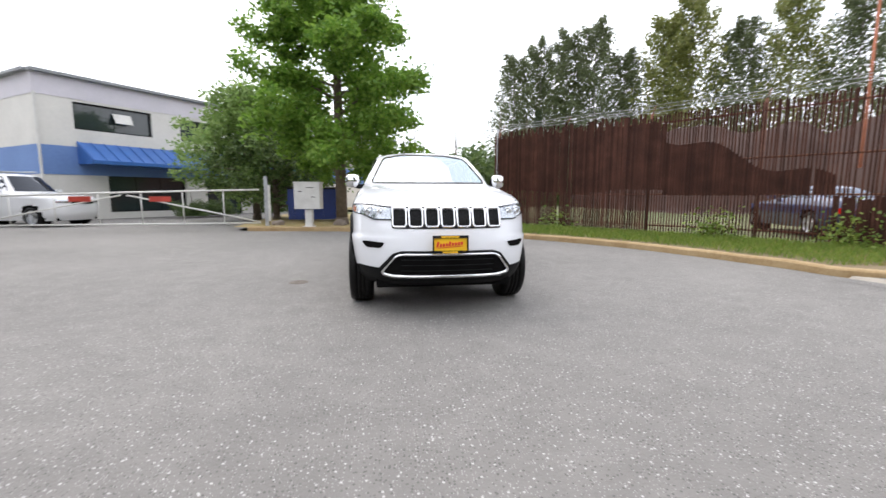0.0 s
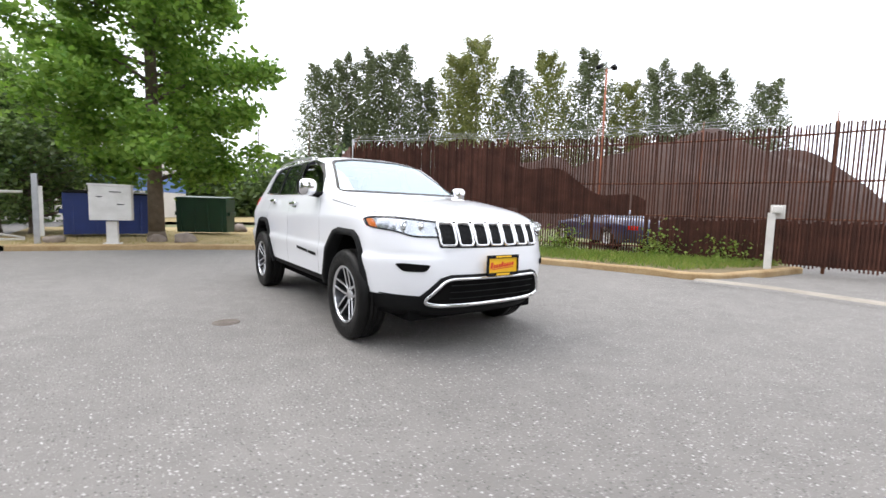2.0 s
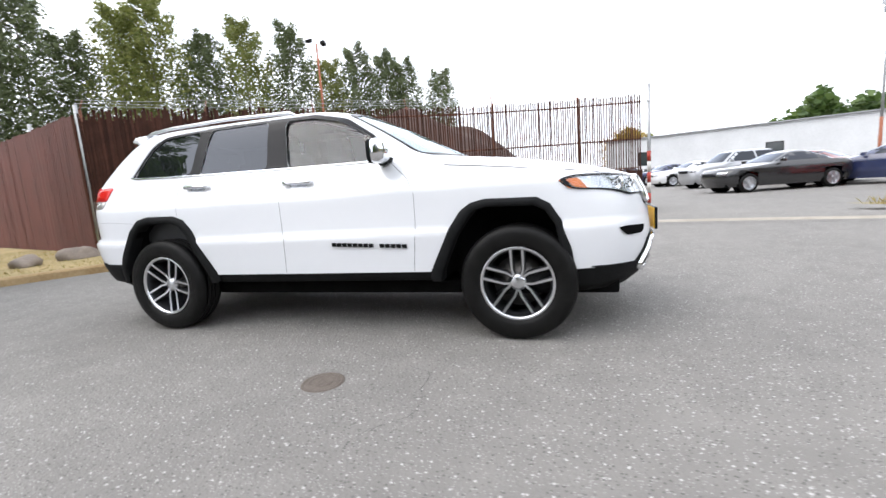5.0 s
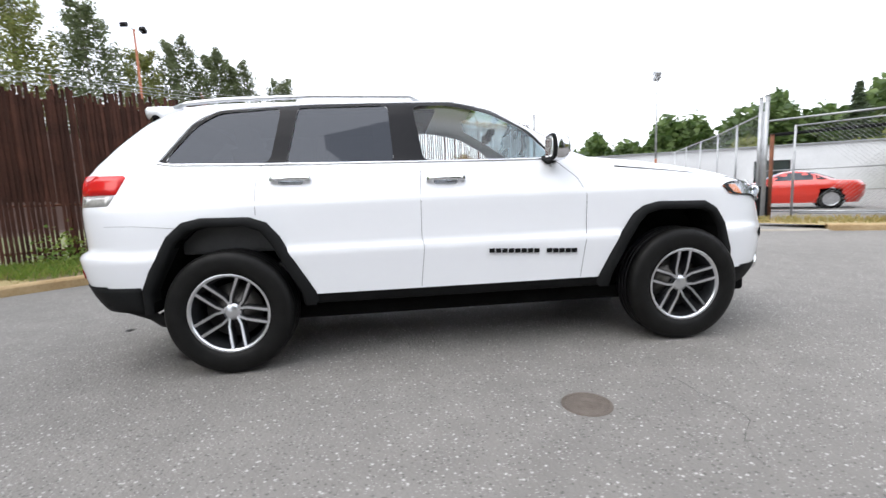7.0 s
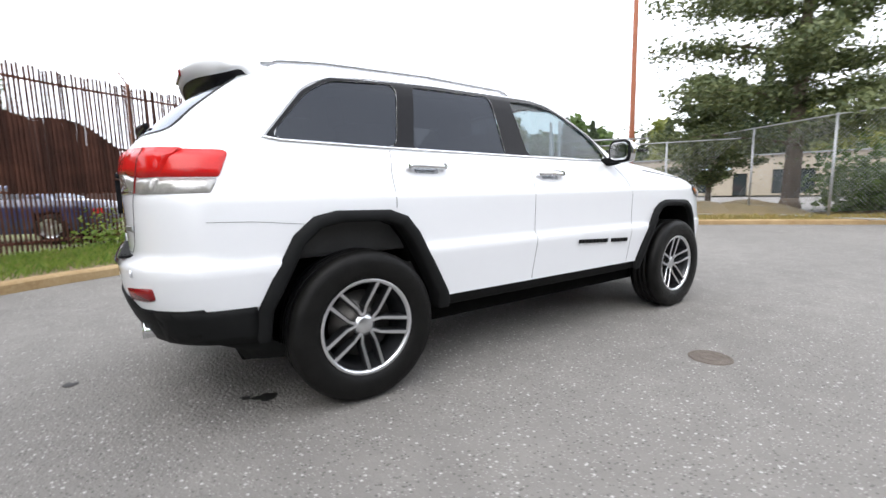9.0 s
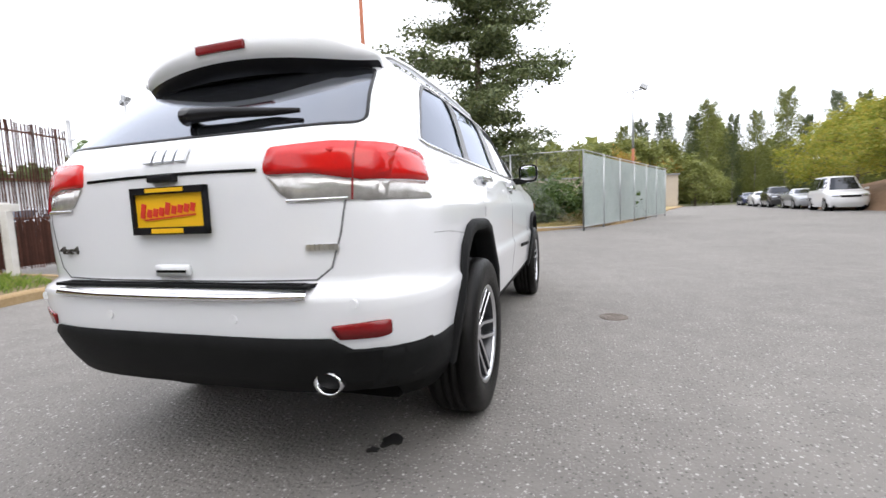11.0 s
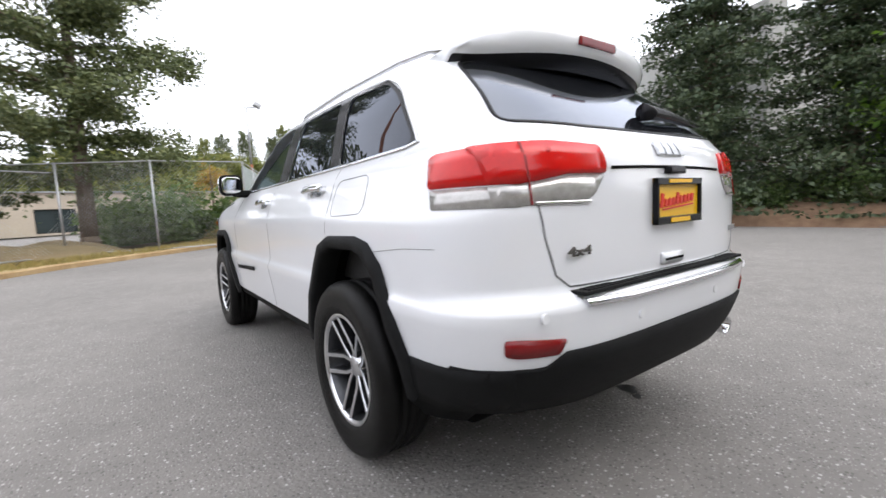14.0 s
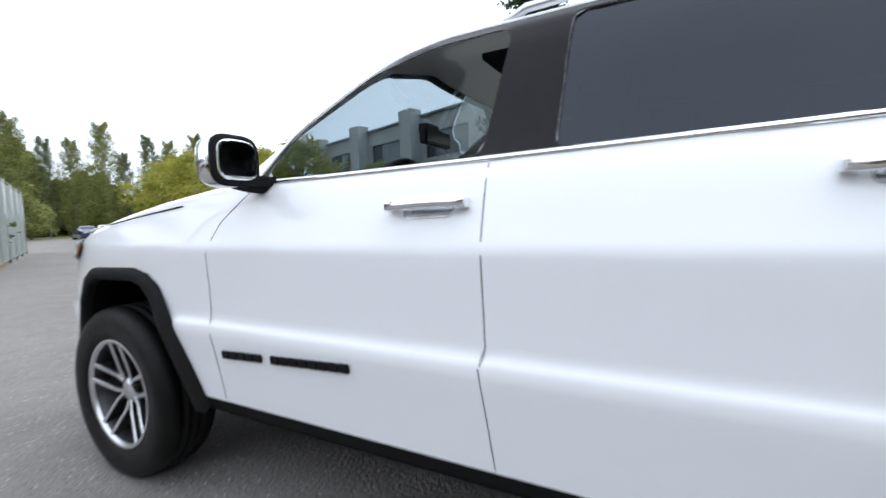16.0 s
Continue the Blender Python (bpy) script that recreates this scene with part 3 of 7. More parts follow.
    # lower black cladding below the paint line, and the floor
    bm, rows = skin.shell([0.27, 0.34, 0.40, 0.462], 10, 60, 10)
    for view in ("left", "right"):
        for poly in (cut_f, cut_r):
            low = [(a, b if b > 0.41 else 0.2) for a, b in poly]
            skin.cut(bm, view, low)
    for v in bm.verts:
        v.co.x *= 0.985
        v.co.y *= 0.99 if v.co.z > 0.38 else 0.95
        if v.co.y > 2.0:
            v.co.z = max(v.co.z, 0.39 + 0.03 * (v.co.z - 0.27))
    for v in bm.verts:
        if abs(v.co.y) < 1.02:
            v.co.z = max(v.co.z, 0.385 + 0.1 * (v.co.z - 0.27))
    part("lower_cladding", bm, M_TRIM, car, "matt black plastic sill and bumper cladding", True)
    bm = bmesh.new()
    box(bm, (0, -0.05, 0.30), (1.30, 4.1, 0.10), bevel=0.03)
    box(bm, (0, -1.45, 0.6), (1.2, 0.9, 0.6))
    box(bm, (0, 1.5, 0.6), (1.2, 0.95, 0.6))
    tube(bm, [(-0.8, 1.4575, 0.36), (0.8, 1.4575, 0.36)], 0.06)
    tube(bm, [(-0.8, -1.4575, 0.36), (0.8, -1.4575, 0.36)], 0.05)
    tube(bm, [(-0.4, 2.05, 0.47), (0.35, 2.0, 0.47)], 0.08, 12)
    part("underbody", bm, M_DARK, car, "black underbody with axles")
    for s in (-1, 1):
        for poly in (well_f, well_r):
            bm = bmesh.new()
            rows = [[bm.verts.new((s * x, a, b)) for a, b in poly] for x in (0.55, 0.865)]
            for k in range(len(poly) - 1):
                bm.faces.new((rows[0][k], rows[0][k + 1], rows[1][k + 1], rows[1][k]))
            bm.faces.new(rows[0])
            part("wheel_arch_liner", bm, M_DARK, car, "black felt wheel-arch liner")
    for view in ("left", "right"):
        for outer, inner in ((arch_f, well_f), (arch_r, well_r)):
            bm = bmesh.new()
            rows = []
            for (a, b), (c, d) in zip(outer, inner):
                p0 = skin.point(view, a, max(b, 0.42) if b < 0.45 else b, 0.002)
                p1 = skin.point(view, a * 0.8 + c * 0.2, b * 0.8 + d * 0.2, 0.024)
                p2 = skin.point(view, a * 0.15 + c * 0.85, b * 0.15 + d * 0.85, 0.026)
                p3 = skin.point(view, c, d, 0.012)
                p4 = p3.copy()
                p4.x *= 0.90
                rows.append([bm.verts.new(p) for p in (p0, p1, p2, p3, p4)])
            for a, b in zip(rows, rows[1:]):
                for k in range(4):
                    bm.faces.new((a[k], a[k + 1], b[k + 1], b[k]))
            bmesh.ops.recalc_face_normals(bm, faces=bm.faces[:])
            part("wheel_arch_flare", bm, M_TRIM, car, "matt black plastic wheel-arch flare", True)
    # glasshouse: black surround, panes, bright waist moulding
    for view in ("left", "right"):
        holes = (glass_f, glass_d, glass_q)
        bm = skin.patch(view, band, 0.004, 0.0, 0.016)
        def pane_at(f):
            c = f.calc_center_median()
            return any(inside((c.y, c.z), h) for h in holes)
        dead = [f for f in bm.faces if pane_at(f)]
        rim = {v for f in dead for v in f.verts if not v.is_boundary}
        bmesh.ops.delete(bm, geom=dead, context="FACES")
        for v in rim:
            if v.is_valid and v.is_boundary:
                for h in holes:
                    d, q = nearest_on((v.co.y, v.co.z), h)
                    if d < 0.024:
                        v.co = skin.point(view, q[0], q[1], 0.004)
                        break
        part("window_surround", bm, M_GLOSS, car, "gloss black window surround and pillars", True)
        side_glass = part("front_door_window", skin.patch(view, glass_f, -0.012, 0, 0.1), M_CLEAR, car, "lightly tinted clear side window", True) if view == "right" else None
        part("rear_door_window", skin.patch(view, glass_d, -0.004, 0, 0.1), M_TINT, car, "dark tinted side window", True)
        part("quarter_window", skin.patch(view, glass_q, -0.004, 0, 0.1), M_TINT, car, "dark tinted quarter window", True)
        waist = [(-0.58, 1.242), (-0.3, 1.242), (0.3, 1.249), (0.9, 1.259), (1.4, 1.270), (1.78, 1.283), (1.85, 1.295)]
        part("waist_moulding", skin.strip(view, waist, 0.014, 0.008), M_CHROME, car, "bright chrome waist moulding", True)
        hoop = [(1.86, 1.291), (1.765, 1.405), (1.66, 1.531), (1.60, 1.574), (1.50, 1.616), (1.3, 1.638), (0.9, 1.650), (0.3, 1.648), (0.03, 1.645), (-0.235, 1.585), (-0.475, 1.433), (-0.62, 1.248)]
        part("window_hoop", skin.strip(view, hoop, 0.010, 0.007), M_WHITE, car, "thin bright moulding over the windows", True)
        # shut lines
        for name, line in (("door_gap", [(0.262, 1.236), (0.272, 1.000), (0.276, 0.78), (0.262, 0.73), (0.29, 0.47)]), ("door_gap", [(1.235, 1.256), (1.262, 1.136), (1.262, 0.96)]),
                           ("door_gap", [(-0.62, 1.217), (-0.74, 1.108), (-0.79, 1.000), (-0.785, 0.75), (-0.75, 0.47)]), ("bumper_gap", [(1.70, 0.90), (1.95, 0.925), (2.12, 0.93)])):
            part(name, skin.strip(view, line, 0.0036 if name == "door_gap" else 0.002, 0.0012, 0.0008), M_GAP, car)
        lettering(skin, view, -0.72, -0.14, 0.648, 0.026, car, "door_badge", M_TRIM, (5, 8), slope=0.05)
        for y0, z0 in ((1.053, 1.163), (0.11, 1.131)):
            bm = skin.patch(view, rounded([(y0 - 0.115, z0 - 0.018), (y0 - 0.115, z0 + 0.012), (y0 + 0.115, z0 + 0.016), (y0 + 0.115, z0 - 0.012)], 0.012), 0.045, 0.02, 0.03, lambda a, b: -abs(a - y0) * 0.06)
            handle = part("door_handle", bm, M_CHROME, car, "chrome pull handle", True)
            # no hollow here: a grey patch paints the shade of the handle recess
            bm = skin.patch(view, rounded([(y0 - 0.075, z0 - 0.032), (y0 - 0.075, z0 + 0.020), (y0 + 0.075, z0 + 0.024), (y0 + 0.075, z0 - 0.028)], 0.02), 0.002, 0, 0.03)
            part("handle_cup", bm, M_LAMP, handle, "flat grey patch, the recess's shade painted behind the handle", True)
            s = 1 if view == "left" else -1
            for dy in (-0.105, 0.105):
                bm = bmesh.new()
                p = skin.point(view, y0 + dy, z0, 0.015)
                box(bm, p, (0.04, 0.03, 0.024), bevel=0.004)
                part("handle_mount", bm, M_CHROME, handle)
        # door mirror
        s = 1 if view == "left" else -1
        bm = bmesh.new()
        bmesh.ops.create_uvsphere(bm, u_segments=20, v_segments=12, radius=1, matrix=Matrix.Translation((s * 0.93, -0.585, 1.300)) @ Matrix.Diagonal((0.088, 0.07, 0.084, 1)))
        for v in bm.verts:
            v.co.z = 1.300 + math.copysign(abs((v.co.z - 1.300) / 0.084) ** 0.6 * 0.084, v.co.z - 1.300)
            v.co.x = s * 0.93 + math.copysign(abs((v.co.x - s * 0.93) / 0.088) ** 0.7 * 0.088, v.co.x - s * 0.93)
            if v.co.y > -0.545:
                v.co.y = -0.545
        mirror = part("door_mirror", bm, M_CHROME, car, "chrome capped door mirror", True)
        bm = bmesh.new()
        pillow(bm, (s * 0.93, -0.540, 1.300), (0.086, 0.014, 0.081))
        part("mirror_housing", bm, M_TRIM, mirror, "black plastic mirror rim")
        bm = bmesh.new()
        pillow(bm, (s * 0.93, -0.528, 1.300), (0.070, 0.005, 0.064))
        part("mirror_glass", bm, M_CHROME, mirror, "silvered mirror glass")
        bm = bmesh.new()
        tube(bm, [(s * 0.76, -0.56, 1.228), (s * 0.86, -0.57, 1.232), (s * 0.96, -0.58, 1.25)], 0.03, 10, 0.026)
        box(bm, (s * 0.87, -0.575, 1.242), (0.20, 0.10, 0.035), bevel=0.012)
        part("mirror_foot", bm, M_TRIM, mirror, "black plastic mirror foot")
        # headlamp: bright housing under a clear lens, amber corner
        sv = 1 if view == "left" else -1
        lamp_poly = [(0.475, 1.009), (0.49, 0.905), (0.66, 0.905), (0.76, 0.945), (0.853, 0.965), (0.860, 1.025), (0.83, 1.041), (0.70, 1.036)]
        fp = rounded(lamp_poly if sv > 0 else mirror_poly(lamp_poly), 0.02)
        lamp = part("headlamp", skin.patch("front", fp, 0.003, 0, 0.04), M_LAMP, car, "headlamp with a bright reflector", True)
        bm = skin.strip("front", fp, 0.012, 0.010, closed=True)
        part("lamp_rim", bm, M_GLOSS, lamp, "dark lamp rim")
        am = [(0.825, 0.962), (0.858, 0.968), (0.864, 1.020), (0.832, 1.027)]
        part("amber_reflector", skin.patch("front", am if sv > 0 else mirror_poly(am), 0.010, 0, 0.03), M_AMBER, lamp, "amber side reflector", True)
        for xx, rr in ((0.70, 0.036), (0.60, 0.028)):
            bm = bmesh.new()
            c = skin.point("front", sv * xx, 0.975, 0.006)
            lathe(bm, [(0.0, rr * 1.25), (-0.012, rr * 1.2), (-0.010, rr), (-0.004, rr * 0.96), (-0.014, rr * 0.6), (-0.018, 0.001)], 20)
            bmesh.ops.rotate(bm, verts=bm.verts[:], matrix=Matrix.Rotation(math.radians(90 - sv * 24), 3, "Z"))
            bmesh.ops.translate(bm, verts=bm.verts[:], vec=c)
            bmesh.ops.recalc_face_normals(bm, faces=bm.faces[:])
            part("lamp_projector", bm, M_CHROME, lamp, "round projector", True)
        part("lamp_lens", skin.patch("front", fp, 0.022, 0, 0.05), M_LENS, lamp, "clear lens cover", True)
        fog = [(0.565, 0.700), (0.60, 0.650), (0.73, 0.650), (0.775, 0.705), (0.73, 0.712)]
        part("fog_lamp_pocket", skin.patch("front", rounded(fog if sv > 0 else mirror_poly(fog), 0.02), 0.005, 0, 0.04), M_DARK, car, "black fog-lamp pocket", True)
        # tail lamp: red wing over a clear reversing lamp, round the corner
        outer = 0.875
        red_b = [(0.400, 1.138), (0.394, 1.165), (0.410, 1.222), (0.60, 1.233), (0.765, 1.229), (0.765, 1.116), (0.66, 1.117), (0.55, 1.137)]
        red_b = red_b if sv > 0 else mirror_poly(red_b)
        tail = part("tail_lamp", skin.patch("back", rounded(red_b, 0.012), 0.007, 0.015, 0.05), M_RED, car, "red tail lamp lens", True)
        red_s = [(2.33, 1.113), (2.35, 1.212), (2.20, 1.224), (2.03, 1.224), (2.010, 1.214), (2.055, 1.113)]
        part("side_lens", skin.patch(view, rounded(red_s, 0.012), 0.006, 0.015, 0.05), M_RED, tail, "red lens wrapped round the corner", True)
        clr_b = [(0.405, 1.134), (0.55, 1.132), (0.66, 1.112), (0.765, 1.111), (0.765, 1.050), (0.50, 1.048), (0.45, 1.075)]
        part("reversing_lens", skin.patch("back", rounded(clr_b if sv > 0 else mirror_poly(clr_b), 0.012), 0.004, 0.012, 0.05), M_TAILCLEAR, tail, "clear reversing lamp", True)
        clr_s = [(2.33, 1.046), (2.33, 1.108), (2.062, 1.108), (2.092, 1.048)]
        part("side_reversing_lens", skin.patch(view, rounded(clr_s, 0.010), 0.003, 0.012, 0.05), M_TAILCLEAR, tail, "clear lens wrapped round the corner", True)
        part("lamp_bar", skin.strip("back", [(sv * 0.47, 1.054), (sv * 0.66, 1.055)], 0.010, 0.006), M_CHROME, tail, "bright strip along the lens foot", True)
        part("lamp_split", skin.strip("back", [(sv * 0.672, 1.230), (sv * 0.672, 1.050)], 0.006, 0.009), M_REDDARK, tail, "dark gap at the tailgate", True)
        refl = [(0.605, 0.662), (0.735, 0.672), (0.775, 0.672), (0.77, 0.624), (0.74, 0.617), (0.625, 0.617)]
        part("bumper_reflector", skin.patch("back", rounded(refl if sv > 0 else mirror_poly(refl), 0.01), 0.006, 0.01, 0.03), M_REDDARK, car, "dark red bumper reflector", True)
        # roof rail
        rail = bmesh.new()
        pts = [(s * 0.585, 0.22, 1.650), (s * 0.58, 0.30, 1.692), (s * 0.575, 0.9, 1.708), (s * 0.57, 1.5, 1.696), (s * 0.56, 1.72, 1.680), (s * 0.55, 1.80, 1.655)]
        tube(rail, pts, 0.014, 8)
        part("roof_rail", rail, M_ALLOY, car, "silver roof rail", True)
    # filler flap on the left flank
    flap = rounded([(1.30, 1.036), (1.30, 1.194), (1.60, 1.203), (1.62, 1.045)], 0.05)
    part("fuel_flap_gap", skin.strip("left", flap, 0.003, 0.0012, 0.001, True), M_GAP, car)
    part("windscreen", skin.patch("front", screen, -0.002, 0, 0.1), M_SCREEN, car, "windscreen reflecting the white sky", True)
    part("windscreen_seal", skin.strip("front", screen, 0.022, 0.003, 0.002, True), M_GLOSS, car, "black windscreen seal", True)
    part("rear_window", skin.patch("back", backlight, 0.0, 0, 0.1), M_REARGLASS, car, "dark tinted rear window", True)
    part("rear_window_seal", skin.strip("back", backlight, 0.010, 0.003, 0.002, True), M_GLOSS, car, "black rear window seal", True)
    # hood shut line and cowl
    for s in (-1, 1):
        line = [skin.point("left" if s > 0 else "right", y, z, 0.002) for y, z in ((-1.98, 1.054), (-1.8, 1.080), (-1.5, 1.118), (-1.2, 1.154), (-1.0, 1.176))]
        bm = bmesh.new()
        tube(bm, line, 0.003, 6)
        part("hood_gap", bm, M_DARK, car)
    # seven-slot grille in a black surround
    surround = rounded([(-0.50, 0.825), (-0.515, 1.018), (0.515, 1.018), (0.50, 0.825)], 0.02)
    grille = part("grille", skin.patch("front", surround, 0.004, 0, 0.05), M_GLOSS, car, "seven-slot grille with chrome rings", True)
    for k in range(7):
        c = -0.432 + 0.144 * k
        slot = rounded([(c - 0.058, 0.842), (c - 0.060, 1.004), (c + 0.060, 1.004), (c + 0.058, 0.842)], 0.025)
        part("slot_ring", skin.strip("front", slot, 0.016, 0.022, 0.016, True), M_CHROME, grille, "chrome slot ring", True)
        inner = rounded([(c - 0.048, 0.852), (c - 0.050, 0.994), (c + 0.050, 0.994), (c + 0.048, 0.852)], 0.02)
        bm = skin.patch("front", inner, 0.007, 0, 0.016)
        r = random.Random(k)
        for v in bm.verts:
            v.co.y += r.uniform(-0.003, 0.003)
        part("slot_mesh", bm, M_TRIM, grille, "black mesh in the slot")
    # lower intake with chrome ring, chin
    intake = rounded([(-0.595, 0.425), (-0.475, 0.575), (-0.42, 0.598), (0.42, 0.598), (0.475, 0.575), (0.595, 0.425), (0.50, 0.400), (-0.50, 0.400)], 0.04)
    chin_poly = [(-0.86, 0.30), (-0.86, 0.475), (-0.62, 0.465), (-0.50, 0.602), (-0.42, 0.628), (0.42, 0.628), (0.50, 0.602), (0.62, 0.465), (0.86, 0.475), (0.86, 0.30)]
    part("front_chin", skin.patch("front", chin_poly, 0.006, 0.02, 0.06), M_TRIM, car, "black lower front bumper", True)
    part("lower_intake", skin.patch("front", intake, 0.012, 0, 0.05), M_DARK, car, "black mesh lower intake", True)
    part("intake_ring", skin.strip("front", intake, 0.020, 0.030, 0.02, True), M_CHROME, car, "chrome ring round the lower intake", True)
    for z in (0.45, 0.50, 0.55):
        part("intake_bar", skin.strip("front", [(-0.42, z), (0, z), (0.42, z)], 0.008, 0.022), M_TRIM, car)
    number_plate(car, (0.011, -2.395, 0.691), toward=-1)
    # rear: lower bumper, step, tailgate lines, spoiler, wiper, badges, plate
    low = [(-0.78, 0.43), (-0.85, 0.50), (-0.85, 0.575), (-0.66, 0.580), (-0.60, 0.620), (0.60, 0.620), (0.66, 0.580), (0.85, 0.575), (0.85, 0.50), (0.78, 0.43), (0.5, 0.415), (-0.5, 0.415)]
    part("rear_lower_bumper", skin.patch("back", low, 0.008, 0.02, 0.06), M_TRIM, car, "matt black lower rear bumper", True)
    for view in ("left", "right"):
        part("bumper_corner", skin.patch(view, [(1.95, 0.40), (1.955, 0.560), (2.20, 0.566), (2.32, 0.573), (2.28, 0.42)], 0.008, 0.02, 0.05), M_TRIM, car, "matt black bumper corner", True)
    bm = bmesh.new()
    box(bm, (0, 2.39, 0.785), (1.10, 0.076, 0.012), bevel=0.004)
    for k in range(5):
        box(bm, (0, 2.36 + 0.014 * k, 0.792), (1.04, 0.006, 0.005))
    part("bumper_step", bm, M_TRIM, car, "ribbed black bumper step pad")
    part("bumper_chrome", skin.strip("back", [(-0.54, 0.757), (-0.3, 0.751), (0, 0.749), (0.3, 0.751), (0.54, 0.757)], 0.020, 0.014), M_CHROME, car, "chrome strip under the step", True)
    for s in (-1, 1):
        part("tailgate_gap", skin.strip("back", [(s * 0.655, 1.06), (s * 0.635, 0.95), (s * 0.60, 0.84), (s * 0.55, 0.802), (s * 0.30, 0.798), (0, 0.797)], 0.006, 0.0016, 0.001), M_GAP, car)
    part("tailgate_brow", skin.strip("back", [(-0.37, 1.155), (-0.2, 1.159), (0, 1.161), (0.2, 1.159), (0.37, 1.155)], 0.010, 0.004, 0.002), M_DARK, car, "dark shut line above the plate", True)
    bm = bmesh.new()
    box(bm, (0, 2.41, 1.148), (0.11, 0.03, 0.026), bevel=0.008)
    part("reversing_camera", bm, M_GLOSS, car, "black reversing camera housing")
    part("tailgate_handle", skin.patch("back", rounded([(-0.075, 0.815), (-0.075, 0.855), (0.075, 0.855), (0.075, 0.815)], 0.012), 0.012, 0.012, 0.05), M_WHITE, car, "white tailgate pull", True)
    part("handle_slot", skin.strip("back", [(-0.065, 0.832), (0.065, 0.832)], 0.010, 0.016), M_DARK, car)
    number_plate(car, (-0.021, 2.405, 1.040), toward=1)
    lettering(skin, "back", -0.095, 0.095, 1.222, 0.042, car, "tailgate_emblem", M_ALLOY, (4,), 0.014)
    badge_text("4x4", skin.point("back", 0.517, 0.906, 0.006), 0.042, 1.75, car, "drive_badge", "chrome drive badge letters")
    lettering(skin, "back", -0.628, -0.525, 0.906, 0.020, car, "trim_badge", M_ALLOY, (7,), 0.010)
    bm = bmesh.new()
    rows = []
    for k in range(29):
        x = -0.59 + 1.18 * k / 28
        u = abs(x) / 0.59
        f = 1 - u ** 8
        yb = 2.108 - 0.12 * u ** 2 - 0.05 * (1 - f)
        zt = 1.724 - 0.05 * u ** 2 - 0.03 * (1 - f)
        th = 0.035 + 0.062 * f
        yg = min(2.045, yb - 0.045)
        rows.append([bm.verts.new(p) for p in ((x, 1.72, zt - 0.012), (x, 1.80 + (yb - 1.80) * 0.55, zt - 0.001), (x, yb - 0.02, zt - 0.003), (x, yb, zt - 0.022), (x, yb - 0.012, zt - th + 0.01), (x, yb - 0.026, zt - th), (x, yg, zt - th - 0.052 * f), (x, 1.82, zt - 0.10))])
    # underside faces take black, painting in the shadow beneath the white spoiler
    for a, b in zip(rows, rows[1:]):
        for k in range(8):
            bm.faces.new((a[k], a[(k + 1) % 8], b[(k + 1) % 8], b[k])).material_index = 1 if k in (5, 6) else 0
    bm.faces.new(rows[0])
    bm.faces.new(rows[-1])
    bmesh.ops.recalc_face_normals(bm, faces=bm.faces[:])
    spoiler = part("roof_spoiler", bm, [M_WHITE, M_GLOSS], car, "white roof spoiler over the rear window, underside shadow painted black", True)
    bm = bmesh.new()
    box(bm, (0, 2.094, 1.676), (0.235, 0.03, 0.034), bevel=0.008)
    part("high_brake_lamp", bm, M_REDDARK, spoiler, "dark red high brake lamp")
    bm = bmesh.new()
    hub = skin.point("back", -0.03, 1.352, 0.03)
    tip = skin.point("back", -0.46, 1.340, 0.02)
    tube(bm, [hub + Vector((0.03, 0, 0)), hub + Vector((-0.02, 0.008, 0)), hub.lerp(tip, 0.35) + Vector((0, 0.008, 0.004)), hub.lerp(tip, 0.75), tip], 0.033, 12, 0.008)
    part("rear_wiper", bm, M_GLOSS, car, "black rear wiper", True)
    bm = bmesh.new()
    for z0 in (0,):
        lathe(bm, [(-0.14, 0.036), (0.0, 0.046), (0.012, 0.044), (0.004, 0.038), (-0.13, 0.034), (-0.13, 0.001)], 24, "x")
        bmesh.ops.rotate(bm, verts=bm.verts[:], matrix=Matrix.Rotation(math.radians(90), 3, "Z"))
        bmesh.ops.scale(bm, verts=bm.verts[:], vec=(1.1, 1, 0.85))
        bmesh.ops.translate(bm, verts=bm.verts[:], vec=(-0.559, 2.36, 0.458))
    part("exhaust_tip", bm, M_CHROME, car, "chrome exhaust tip", True)
    for x, z in ((-0.68, 0.73), (-0.27, 0.68), (0.27, 0.68), (0.68, 0.73)):
        bm = bmesh.new()
        lathe(bm, [(-0.002, 0.016), (0.004, 0.015), (0.004, 0.001)], 14, "x")
        bmesh.ops.rotate(bm, verts=bm.verts[:], matrix=Matrix.Rotation(math.radians(90), 3, "Z"))
        bmesh.ops.translate(bm, verts=bm.verts[:], vec=skin.point("back", x, z, 0.0))
        part("parking_sensor", bm, M_WHITE, car, "white parking sensor")
    # cabin
    for s in (-1, 1):
        for y0 in (0.12, 1.018):
            bm = bmesh.new()
            box(bm, (s * 0.36, y0, 0.80), (0.52, 0.52, 0.20), bevel=0.06)
            box(bm, (s * 0.36, y0 + 0.32, 1.10), (0.50, 0.16, 0.62), Matrix.Rotation(-0.2, 3, "X"), bevel=0.06)
            box(bm, (s * 0.36, y0 + 0.40, 1.47), (0.28, 0.10, 0.17), Matrix.Rotation(-0.12, 3, "X"), bevel=0.04)
            part("seat", bm, M_SEAT, car, "black leather seat")
    bm = bmesh.new()
    box(bm, (0, -0.72, 1.12), (1.46, 0.46, 0.20), bevel=0.06)
    box(bm, (0.37, -0.55, 1.22), (0.42, 0.20, 0.09), bevel=0.04)
    part("dashboard", bm, M_SEAT, car, "black soft-touch dashboard")
    bm = bmesh.new()
    box(bm, (0, 0.3, 0.62), (1.5, 2.4, 0.06))
    part("cabin_floor", bm, M_SEAT, car, "black carpeted cabin floor")
